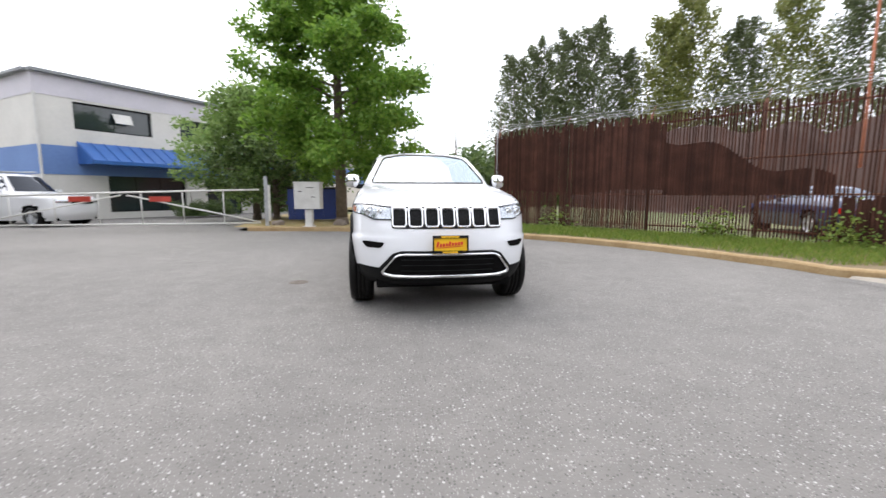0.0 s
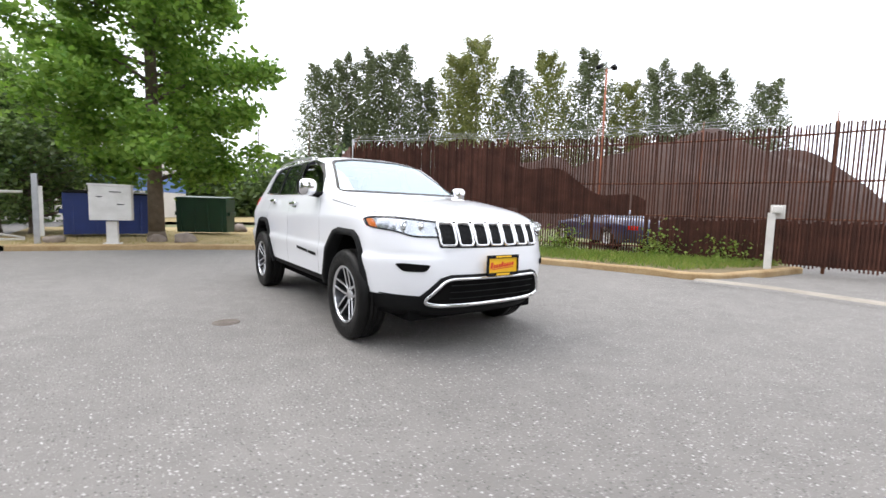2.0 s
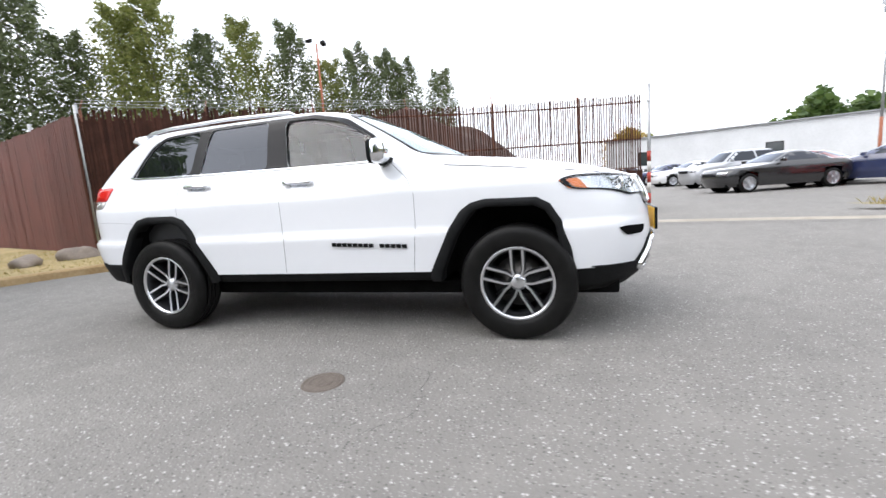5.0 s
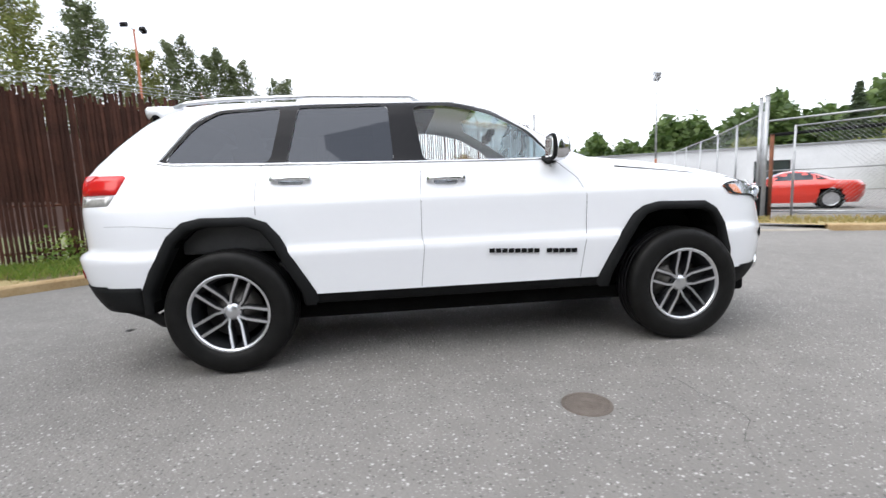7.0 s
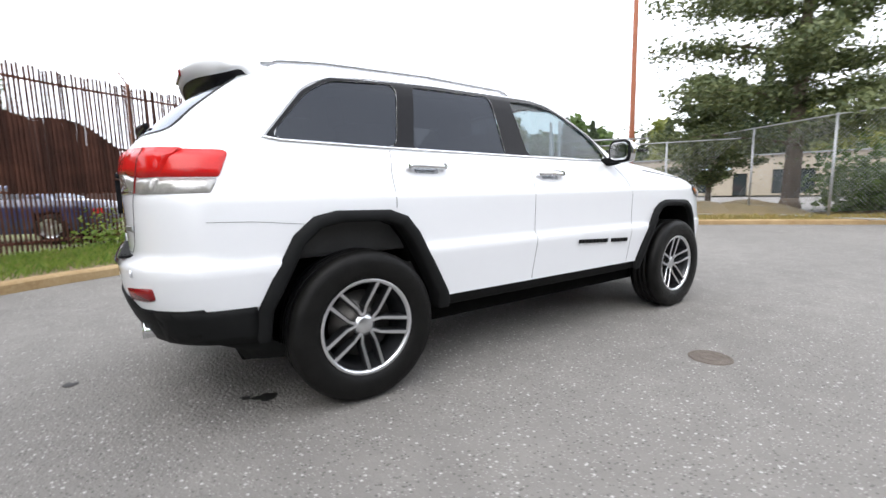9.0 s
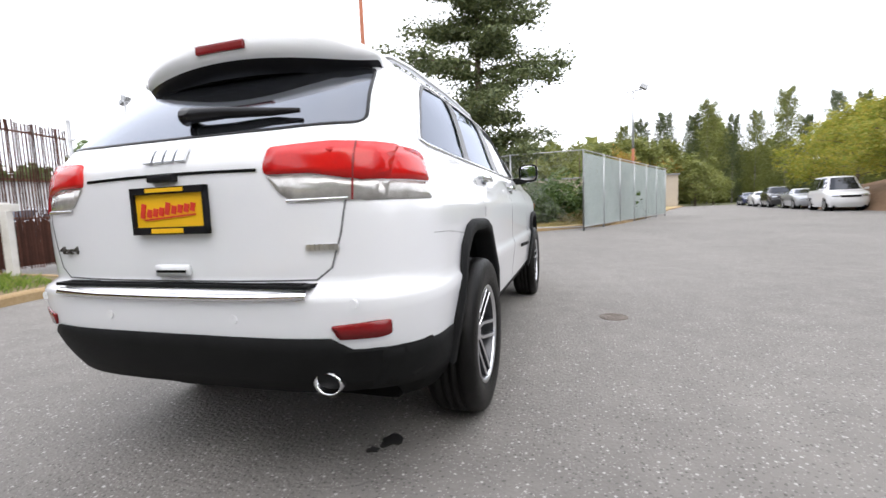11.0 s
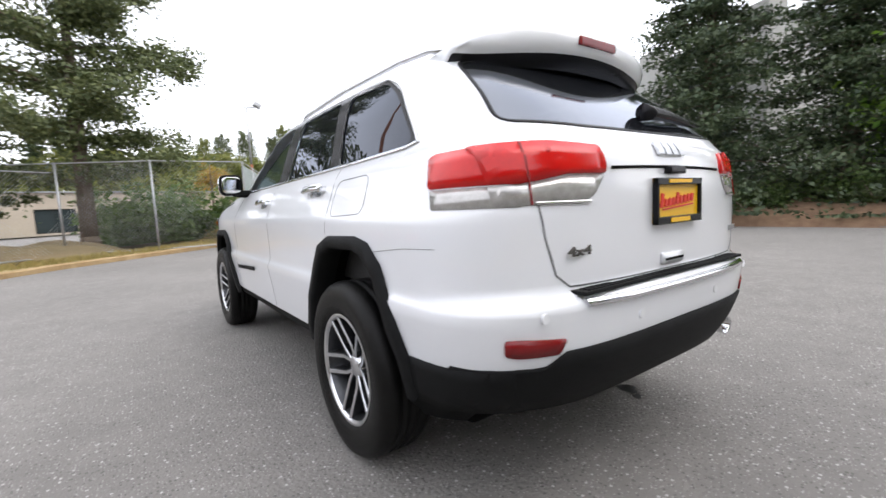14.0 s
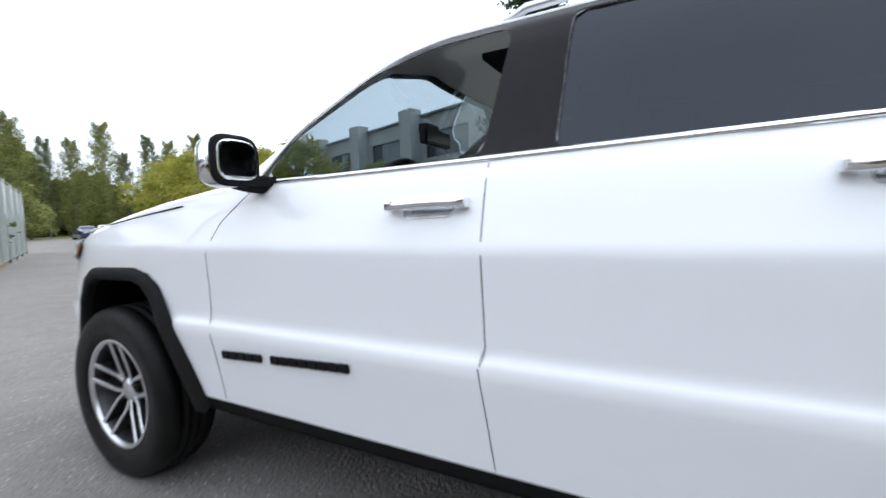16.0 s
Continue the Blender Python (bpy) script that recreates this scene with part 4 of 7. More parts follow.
    for s in (-1, 1):
        bm = bmesh.new()
        box(bm, (s * 0.73, 0.5, 0.98), (0.05, 2.5, 0.50), bevel=0.02)
        part("door_card", bm, M_SEAT, car, "black inner door panel")
    bm = bmesh.new()
    pts = []
    for k in range(28):
        a = k * math.tau / 28
        pts.append(Vector((0.38 + 0.185 * math.cos(a), -0.33 + 0.075 * math.sin(a), 1.155 + 0.170 * math.sin(a))))
    tube(bm, pts, 0.016, 8, closed=True)
    tube(bm, [(0.22, -0.33, 1.15), (0.54, -0.33, 1.15)], 0.018, 6)
    tube(bm, [(0.38, -0.33, 1.15), (0.38, -0.52, 1.14)], 0.035, 8)
    part("steering_wheel", bm, M_SEAT, car, "black steering wheel", True)
    bm = bmesh.new()
    box(bm, (0, -0.33, 1.475), (0.25, 0.035, 0.075), bevel=0.015)
    tube(bm, [(0, -0.33, 1.49), (0, -0.37, 1.54)], 0.014, 6)
    box(bm, (0, -0.365, 1.52), (0.12, 0.05, 0.05), bevel=0.012)
    part("interior_mirror", bm, M_GLOSS, car, "black interior mirror")
    bm = bmesh.new()
    box(bm, (0, 0.93, 1.612), (1.02, 1.60, 0.02), bevel=0.005)
    box(bm, (0, 0.27, 1.585), (0.22, 0.16, 0.03), bevel=0.01)
    part("headliner", bm, M_LINER, car, "black cloth headliner")
    for s in (-1, 1):
        wheel(car, s * 0.80, -1.4575, 0.380, s)
        wheel(car, s * 0.80, 1.4575, 0.380, s, 0.77)
    return car


white_suv()


# ---- the ground, kerbs and verges ----
M_SLAT = mat("weathered_brown_slat", (0.038, 0.0165, 0.012), (0.080, 0.033, 0.022), 3.0, 0.8, bump=0.3, vary=0.35, spec=0.2)
M_SLATRED = mat("red_brown_slat", (0.16, 0.05, 0.038), (0.11, 0.038, 0.03), 1.5, 0.75, vary=0.15)
M_GALV = mat("galvanised_steel", (0.45, 0.46, 0.47), (0.33, 0.34, 0.35), 6, 0.45, 0.7)
M_RUST = mat("rusty_steel", (0.20, 0.075, 0.035), (0.11, 0.04, 0.022), 5, 0.8, bump=0.3)
M_REDPOLE = mat("weathered_red_pole", (0.36, 0.12, 0.06), (0.24, 0.09, 0.05), 2.5, 0.8, bump=0.3)
M_PALE = mat("pale_painted_metal", (0.66, 0.65, 0.62), (0.52, 0.51, 0.48), 4, 0.5)
M_BLUE = mat("blue_painted_steel", (0.02, 0.045, 0.20), (0.016, 0.035, 0.15), 3, 0.5)
M_GREEN = mat("green_painted_steel", (0.012, 0.055, 0.028), (0.01, 0.04, 0.022), 3, 0.5)
M_STUCCO = mat("cream_stucco", (0.66, 0.64, 0.60), (0.56, 0.545, 0.51), 0.8, 0.9, bump=0.2, bump_scale=30)
M_LILAC = mat("pale_lilac_paint", (0.60, 0.57, 0.62), (0.52, 0.50, 0.54), 0.8, 0.8)
M_BLUEPAINT = mat("blue_wall_paint", (0.14, 0.24, 0.48), (0.11, 0.19, 0.40), 0.8, 0.8)
M_AWNING = mat("blue_metal_awning", (0.05, 0.16, 0.46), (0.04, 0.12, 0.36), 1.5, 0.4, 0.2)
M_WALLW = mat("white_metal_wall", (0.62, 0.63, 0.64), (0.52, 0.53, 0.54), 0.5, 0.8)
M_BEIGE = mat("beige_block_wall", (0.40, 0.35, 0.28), (0.33, 0.285, 0.23), 0.5, 0.9)
M_PANEL = mat("pale_concrete_panel", (0.46, 0.46, 0.44), (0.37, 0.37, 0.355), 0.35, 0.9, bump=0.15)
M_ROOF = mat("grey_roofing", (0.30, 0.31, 0.32), (0.22, 0.23, 0.24), 0.6, 0.8)
M_WINDOW = mat("dark_window_glass", (0.02, 0.028, 0.03), (0.03, 0.04, 0.042), 0.6, 0.06, coat=0.5)
M_REDSIGN = mat("red_sign", (0.45, 0.05, 0.03), (0.34, 0.04, 0.025), 5, 0.5)
M_IRON = mat("rusty_iron_cover", (0.115, 0.094, 0.08), (0.17, 0.145, 0.125), 20, 0.7, 0.5, bump=0.5, bump_scale=90)
M_OIL = mat("oil_stain", (0.012, 0.012, 0.012), (0.03, 0.03, 0.03), 9, 0.35)
M_PATCH = mat("damp_asphalt", (0.05, 0.049, 0.048), (0.08, 0.078, 0.075), 5, 0.9, bump=0.8, bump_scale=80)
M_ROCK = mat("grey_boulder", (0.30, 0.25, 0.21), (0.17, 0.14, 0.12), 4, 0.9, bump=0.8, bump_scale=14)
M_MULCH = mat("bark_mulch", (0.13, 0.075, 0.045), (0.22, 0.14, 0.085), 5, 1.0, bump=1.0, bump_scale=18)
M_BARK = mat("tree_bark", (0.10, 0.075, 0.055), (0.17, 0.135, 0.10), 8, 0.95, bump=0.8, bump_scale=22)
M_PALEBARK = mat("pale_bark", (0.28, 0.26, 0.23), (0.18, 0.16, 0.14), 4, 0.9)


def sheet(name, outline, z, material, label, category="ground", subdiv=0, hump=None):
    bm = bmesh.new()
    f = bm.faces.new([bm.verts.new((x, y, z)) for x, y in outline])
    bmesh.ops.triangulate(bm, faces=[f])
    bmesh.ops.recalc_face_normals(bm, faces=bm.faces[:])
    if sum(f.normal.z for f in bm.faces) < 0:
        bmesh.ops.reverse_faces(bm, faces=bm.faces[:])
    return tagged(new(name, mesh_of(name, bm, material)), label, category, kind="structure")


def smooth_line(pts, n=6):
    """A smooth line through pts."""
    out, P = [], [Vector(p) for p in pts]
    for i in range(len(P) - 1):
        a, b, c, d = P[max(0, i - 1)], P[i], P[i + 1], P[min(len(P) - 1, i + 2)]
        for k in range(n):
            t = k / n
            out.append(0.5 * ((2 * b) + (c - a) * t + (2 * a - 5 * b + 4 * c - d) * t * t + (3 * b - a - 3 * c + d) * t ** 3))
    return [tuple(p) for p in out] + [tuple(P[-1])]


def ring_area(cx, cy, r0, seed, n=40):
    g = random.Random(seed)
    ph = [g.uniform(0, 6.28) for _ in range(4)]
    return [(cx + r0 * (1 + sum(0.12 * math.sin((k + 2) * a + ph[k]) for k in range(4))) * math.cos(a), cy + r0 * (1 + sum(0.12 * math.sin((k + 2) * a + ph[k]) for k in range(4))) * math.sin(a)) for a in [i * math.tau / n for i in range(n)]]


bm = bmesh.new()
bmesh.ops.create_grid(bm, x_segments=8, y_segments=8, size=1500)
bmesh.ops.translate(bm, verts=bm.verts[:], vec=(0, 0, -0.06))
tagged(new("ground", mesh_of("ground", bm, M_FAR)), "flat grassy land reaching to the horizon", "ground", kind="structure")
sheet("road", [(-21, -62), (-17.2, -30), (-16.4, -14), (-13.5, -3), (-13, 6), (-22, 8), (-22, 30), (-5.5, 30), (-5, 8), (3, 9), (10, -1), (60, 0), (60, -40), (12, -46), (-6, -62)], 0.0, M_ASPHALT, "worn grey asphalt turning circle with pale stone chips", "road")

kerb_n = smooth_line([(9.25, -1.75), (7.4, -1.62), (6.3, -1.50), (5.80, -1.15), (5.6, -0.3), (5.2, 1.0), (4.6, 2.4), (3.6, 3.9), (2.4, 5.2), (1.0, 6.3), (-0.6, 7.05), (-2.2, 7.5), (-3.8, 7.75), (-4.7, 7.9)])
kerb_s = smooth_line([(4.45, -8.2), (3.8, -9.4), (2.9, -10.5), (1.4, -11.9), (0.0, -13.1), (-2.0, -15.4), (-3.4, -18), (-6.0, -27), (-9.4, -41), (-14.5, -60)], 5)
fence_line = [(3.25, 8.3), (5.0, 6.05), (7.0, 3.45), (8.45, 1.0), (9.4, -1.4), (9.95, -3.7)]
far_fence = [(3.25, 8.3), (11.7, 38.0)]


def kerb(line, label, width=0.16, high=0.13):
    bm = bmesh.new()
    prof = [(0.0, -0.05), (0.0, high - 0.03), (0.02, high - 0.008), (0.05, high), (width, high), (width, -0.05)]
    rows = []
    for i, p in enumerate(line):
        a, b = Vector(line[max(0, i - 1)]), Vector(line[min(len(line) - 1, i + 1)])
        d = (b - a).normalized()
        n = Vector((d.y, -d.x))
        wob = 0.012 * noise.noise(Vector((p[0] * 1.7, p[1] * 1.7, 0)))
        rows.append([bm.verts.new((p[0] + n.x * (o + wob), p[1] + n.y * (o + wob), z + (wob * 0.8 if z > 0 else 0))) for o, z in prof])
    for a, b in zip(rows, rows[1:]):
        for k in range(len(prof) - 1):
            bm.faces.new((a[k], a[k + 1], b[k + 1], b[k]))
    bm.faces.new(rows[0])
    bm.faces.new(rows[-1])
    bmesh.ops.recalc_face_normals(bm, faces=bm.faces[:])
    return tagged(new("kerb", mesh_of("kerb", bm, M_KERB)), label, "kerb", kind="structure")


kerb(kerb_n, "stained ochre concrete kerb round the turning circle")
kerb(kerb_s[::-1], "ochre stained concrete kerb along the verge", 0.16)
# verges behind the kerbs
sheet("verge", [(x + 0.05, y + 0.05) for x, y in kerb_n if x > 2.3] + [(2.9, 5.6), (3.25, 8.3)] + [(x - 0.02, y) for x, y in fence_line[1:-1]], 0.118, M_SOIL, "soil verge with grass along the fence")
sheet("verge", [(x, y + 0.05) for x, y in kerb_n if x < 2.45] + [(-5.2, 8.2), (-5.6, 16), (-5.6, 17), (3.5, 17), (5.7, 17), (3.25, 8.3), (2.9, 5.6)], 0.114, M_DRYGRASS, "dry straw-coloured grass verge")
sheet("verge", [(-5.6, 24), (-5.6, 60), (18, 60), (11.7, 38), (7.7, 24)], 0.112, M_DRYGRASS, "dry grass bank beyond the lane")
off = [(x + 2.6, y + 1.2) for x, y in kerb_s]
sheet("verge", [(x + 0.05, y) for x, y in kerb_s] + off[::-1], 0.116, M_DRYGRASS, "dry grass verge along the chain-link fence")
# dropped concrete entrance by the fence gate
bm = bmesh.new()
apron = [(5.75, -1.2), (5.95, -2.2), (5.85, -3.6), (5.55, -5.0), (5.1, -6.6), (4.45, -8.2)]
rows = []
for i, (x, y) in enumerate(apron):
    rows.append([bm.verts.new((x + o, y, z)) for o, z in ((-0.35, 0.004), (-0.05, 0.012), (0.0, 0.035), (0.16, 0.04), (1.1, 0.05), (1.4, 0.006))])
for a, b in zip(rows, rows[1:]):
    for k in range(5):
        bm.faces.new((a[k], b[k], b[k + 1], a[k + 1])).material_index = 0 if k in (1, 2) else 1
bmesh.ops.recalc_face_normals(bm, faces=bm.faces[:])
tagged(new("driveway_apron", mesh_of("driveway_apron", bm, [M_CONCRETE, M_ASPHALT])), "dropped concrete driveway apron at the lot entrance", "driveway", kind="structure")
sheet("driveway", [(-13.4, -3.2), (-15.9, -14.2), (-19, -14), (-40, -20), (-40, 2), (-22, 1)], 0.012, M_DRIVE, "smooth dark asphalt driveway to the office")
# stains, cracks and the manhole
for k, (x, y, r) in enumerate(((-0.57, 1.88, 0.05), (-0.52, 1.97, 0.025), (0.25, 2.75, 0.035))):
    sheet("oil_stain", ring_area(x, y, r, k), 0.004, M_OIL, "small black oil stain on asphalt", "stain")
bm = bmesh.new()
g = random.Random(5)
for x0, y0, ang, ln in ((-2.6, 2.6, 2.2, 1.6), (-2.4, 1.2, 3.4, 2.0), (-5.2, -2.0, 0.9, 2.0), (-2.2, -0.9, 0.2, 1.0)):
    p = Vector((x0, y0))
    pts = [p.copy()]
    for _ in range(int(ln / 0.05)):
        ang += g.uniform(-0.55, 0.55)
        p = p + 0.05 * Vector((math.cos(ang), math.sin(ang)))
        pts.append(p.copy())
    for a, b in zip(pts, pts[1:]):
        n = Vector((-(b - a).y, (b - a).x)).normalized() * g.uniform(0.0005, 0.0018)
        bm.faces.new([bm.verts.new((*q, 0.0035)) for q in (a - n, b - n, b + n, a + n)])
bmesh.ops.recalc_face_normals(bm, faces=bm.faces[:])
tagged(new("asphalt_crack", mesh_of("asphalt_crack", bm, M_PATCH)), "thin dark wandering cracks in the asphalt", "crack", kind="stuff")
cover = thing("manhole_cover", "small round rusty iron cover set in asphalt", "manhole cover", m=pose(-1.65, -0.46, 0) @ Matrix.Diagonal((0.8, 0.8, 1, 1)))
bm = bmesh.new()
lathe(bm, [(0.001, 0.152), (0.006, 0.148), (0.006, 0.128), (0.003, 0.126)], 36, "z")
part("frame", bm, M_IRON, cover, "rusty iron ring", True)
bm = bmesh.new()
lathe(bm, [(0.004, 0.125), (0.006, 0.122), (0.006, 0.095), (0.003, 0.09), (0.003, 0.075), (0.006, 0.07), (0.006, 0.03), (0.003, 0.026), (0.004, 0.001)], 36, "z")
part("lid", bm, M_IRON, cover, "ribbed rusty lid")


# ---- blades and leaves ----
def leaf_material(name, c1, c2, through=0.35):
    m = bpy.data.materials.new(name)
    m.use_nodes = True
    nt = m.node_tree
    p = nt.nodes["Principled BSDF"]
    out = nt.nodes["Material Output"]
    geo, ramp = nt.nodes.new("ShaderNodeNewGeometry"), nt.nodes.new("ShaderNodeValToRGB")
    ramp.color_ramp.elements[0].color, ramp.color_ramp.elements[1].color = (*c1, 1), (*c2, 1)
    tl, mx = nt.nodes.new("ShaderNodeBsdfTranslucent"), nt.nodes.new("ShaderNodeMixShader")
    mx.inputs[0].default_value = through
    nt.links.new(geo.outputs["Random Per Island"], ramp.inputs["Fac"])
    nt.links.new(ramp.outputs["Color"], p.inputs["Base Color"])
    nt.links.new(ramp.outputs["Color"], tl.inputs["Color"])
    p.inputs["Roughness"].default_value = 0.55
    nt.links.new(p.outputs[0], mx.inputs[1])
    nt.links.new(tl.outputs[0], mx.inputs[2])
    nt.links.new(mx.outputs[0], out.inputs["Surface"])
    return m


L_MAPLE = leaf_material("maple_leaf", (0.10, 0.22, 0.022), (0.23, 0.37, 0.055), 0.5)
L_PALE = leaf_material("pale_leaf", (0.15, 0.26, 0.06), (0.28, 0.38, 0.12), 0.45)
L_POPLAR = leaf_material("poplar_leaf", (0.066, 0.09, 0.034), (0.16, 0.19, 0.085), 0.3)
L_OLIVE = leaf_material("olive_leaf", (0.13, 0.16, 0.035), (0.25, 0.26, 0.075), 0.35)
L_DARK = leaf_material("dark_needle", (0.028, 0.052, 0.024), (0.085, 0.115, 0.05), 0.15)
L_PINE = leaf_material("pine_needle", (0.055, 0.08, 0.03), (0.16, 0.185, 0.07), 0.2)
L_YELLOW = leaf_material("yellow_green_leaf", (0.20, 0.26, 0.035), (0.42, 0.36, 0.06), 0.5)
L_AUTUMN = leaf_material("autumn_leaf", (0.30, 0.28, 0.05), (0.42, 0.22, 0.05), 0.45)
L_HEDGE = leaf_material("shrub_leaf", (0.05, 0.095, 0.025), (0.13, 0.19, 0.055), 0.35)
L_GRASS = leaf_material("grass_blade", (0.10, 0.19, 0.025), (0.26, 0.33, 0.06), 0.4)
L_STRAW = leaf_material("straw_blade", (0.38, 0.29, 0.11), (0.26, 0.24, 0.08), 0.3)
L_IVY = leaf_material("ground_cover_leaf", (0.08, 0.11, 0.03), (0.26, 0.17, 0.07), 0.3)


def leaves_mesh(name, centres, size, rng, material, droop=0.0, aspect=0.6, bend=True):
    """Many small leaves, each a bent pair of triangles, at the centres."""
    n = len(centres)
    c = np.asarray(centres, float)
    d = rng.normal(size=(n, 3))
    d[:, 2] = d[:, 2] * 0.6 - droop
    d /= np.linalg.norm(d, axis=1)[:, None]
    e = np.cross(d, rng.normal(size=(n, 3)))
    e /= np.linalg.norm(e, axis=1)[:, None]
    s = size * rng.uniform(0.6, 1.25, (n, 1))
    up = np.cross(d, e)
    v = np.stack([c - d * s * 0.5, c + e * s * 0.5 * aspect + up * s * 0.12, c + d * s * 0.5, c - e * s * 0.5 * aspect + up * s * 0.12], 1).reshape(-1, 3)
    me = bpy.data.meshes.new(name)
    me.vertices.add(4 * n)
    me.vertices.foreach_set("co", v.astype(np.float32).ravel())
    me.loops.add(4 * n)
    me.loops.foreach_set("vertex_index", np.arange(4 * n, dtype=np.int32))
    me.polygons.add(n)
    me.polygons.foreach_set("loop_start", np.arange(0, 4 * n, 4, dtype=np.int32))
    me.update(calc_edges=True)
    me.materials.append(material)
    return me


def tree(name, label, category, height, radius, base, leaf, leaves, size, kind="round", seed=1, bark=None, trunk=0.2, group=""):
    """A tapered trunk with limbs, and a crown of leaves gathered round the limb ends."""
    rng = np.random.default_rng(seed)
    t = thing(name, label, category, group)
    bm = bmesh.new()
    lean = rng.normal(size=2) * height * 0.012
    top = Vector((lean[0], lean[1], height * (0.96 if kind != "round" else 0.8)))
    pts = [Vector((0, 0, -0.1)), Vector((0, 0, 0.25)), Vector((lean[0] * 0.3, lean[1] * 0.3, height * 0.3)), Vector((lean[0] * 0.7, lean[1] * 0.7, height * 0.6)), top]
    for a, b, r0, r1 in ((0, 1, trunk * 1.35, trunk), (1, 2, trunk, trunk * 0.75), (2, 3, trunk * 0.75, trunk * 0.45), (3, 4, trunk * 0.45, trunk * 0.08)):
        tube(bm, [pts[a], pts[b]], r0, 9, r1)
    clumps = []
    limbs = {"round": 34, "tall": 46, "fir": 90, "pine": 30, "bush": 24}[kind]
    for k in range(limbs):
        u = (k + rng.uniform(0.1, 0.9)) / limbs
        a = k * 2.4 + rng.uniform(-0.4, 0.4)
        z0 = base + (height * (0.97 if kind != "round" else 0.92) - base) * u
        if kind == "round":
            reach = radius * (0.55 + 0.45 * math.sin(math.pi * min(1, 0.22 + 0.78 * u) ** 0.9)) * (1 - 0.62 * max(0, u - 0.45) / 0.55)
            rise = 0.25 * reach
            zs = base * 0.75 + (height * 0.78 - base * 0.75) * u * 0.9
        elif kind == "tall":
            reach = radius * (0.35 + 0.65 * math.sin(math.pi * (0.12 + 0.8 * u) ** 0.85)) * (1 - 0.45 * u)
            rise, zs = 0.8 * reach, z0 - 0.9 * reach
        elif kind == "fir":
            reach = radius * (1 - u) ** 0.85 * rng.uniform(0.75, 1.1) + 0.1
            rise, zs = -0.22 * reach, z0
        elif kind == "pine":
            reach = radius * (1.0 - 0.65 * u ** 1.5) * rng.uniform(0.55, 1.15)
            rise, zs = 0.10 * reach, z0
        else:
            reach, rise, zs = radius * rng.uniform(0.4, 1), height * 0.5 * u, 0.05
        q = Vector((math.cos(a), math.sin(a), 0)) * reach
        s = Vector((pts[2].x * zs / max(height * 0.3, 0.1) * 0.8, 0, max(0.05, zs))) if kind != "bush" else Vector((0, 0, 0.05))
        e = s + q + Vector((0, 0, rise))
        m2 = s.lerp(e, 0.5) + Vector((0, 0, 0.06 * reach))
        tube(bm, [s, m2, e], trunk * (0.30 if kind in ("round", "pine") else 0.13), 5, trunk * 0.03)
        steps = 5 if kind != "fir" else 6
        for j in range(1, steps + 1):
            f = j / steps
            if kind in ("round", "tall") and f < 0.35:
                continue
            p = s.lerp(e, f)
            clumps.append((p.x, p.y, p.z, ((0.16 * radius + 0.1) if kind in ('round', 'bush') else (0.20 * reach + 0.14)) * (1.25 - 0.35 * f)))
            if kind in ("round", "pine"):
                for _ in range(2):
                    clumps.append((p.x + rng.normal() * 0.13 * radius * f, p.y + rng.normal() * 0.13 * radius * f, p.z + rng.normal() * (0.08 if kind == 'round' else 0.012) * radius, 0.10 * radius))
    part("trunk", bm, bark or M_BARK, t, "rough brown trunk and limbs", True)
    c = np.array(clumps)
    pick = rng.integers(0, len(c), leaves)
    o = rng.normal(size=(leaves, 3)) * c[pick, 3:4] * np.array([[1, 1, 0.75 if kind == "round" else ({"fir": 0.30, "pine": 0.55}.get(kind, 1.5))]]) * 0.72
    far = np.linalg.norm(o, axis=1, keepdims=True) / (c[pick, 3:4] * 1.5)
    p = c[pick, :3] + o / np.maximum(1, far)
    p[:, 2] = np.maximum(p[:, 2], 0.1)
    crown = new("crown", leaves_mesh("crown", p, size, rng, leaf, droop=0.15 if kind == "fir" else 0.0))
    crown.parent = t
    tagged(crown, "loose crown of small leaves" if kind not in ("fir", "pine") else "layered crown of dark needles")
    return t


def grow(area_fn, n, size, material, name, label, seed, high):
    """Blades scattered where area_fn gives a place."""
    rng = np.random.default_rng(seed)
    v = []
    for _ in range(n):
        x, y, z = area_fn(rng)
        h = high * rng.uniform(0.4, 1.2)
        a = rng.uniform(0, 6.28)
        w = size * rng.uniform(0.6, 1.2)
        lx, ly = rng.normal(size=2) * h * 0.35
        dx, dy = math.cos(a) * w, math.sin(a) * w
        v += [(x - dx, y - dy, z), (x + dx, y + dy, z), (x + lx * 0.4 + dx * 0.6, y + ly * 0.4 + dy * 0.6, z + h * 0.6), (x + lx, y + ly, z + h)]
    k = len(v) // 4
    me = bpy.data.meshes.new(name)
    me.from_pydata(v, [], [(4 * i, 4 * i + 1, 4 * i + 2, 4 * i + 3) for i in range(k)])
    me.materials.append(material)
    return tagged(new(name, me), label, "grass", kind="stuff")


def between(a, b, z, power=1.0):
    """Places between two lines of equal length."""
    def f(rng):
        i = rng.integers(0, len(a) - 1)
        t, s = rng.uniform(), rng.uniform() ** power
        p = Vector(a[i]).lerp(Vector(a[i + 1]), t)
        q = Vector(b[i]).lerp(Vector(b[i + 1]), t)
        r = p.lerp(q, s)
        return r.x, r.y, z
    return f


def resample(line, n):
    P = [Vector(p) for p in line]
    d = [0]
    for a, b in zip(P, P[1:]):
        d.append(d[-1] + (b - a).length)
    return [tuple(np.interp(np.linspace(0, d[-1], n), d, [p[k] for p in P])[i] for k in range(len(P[0]))) for i in range(n)]


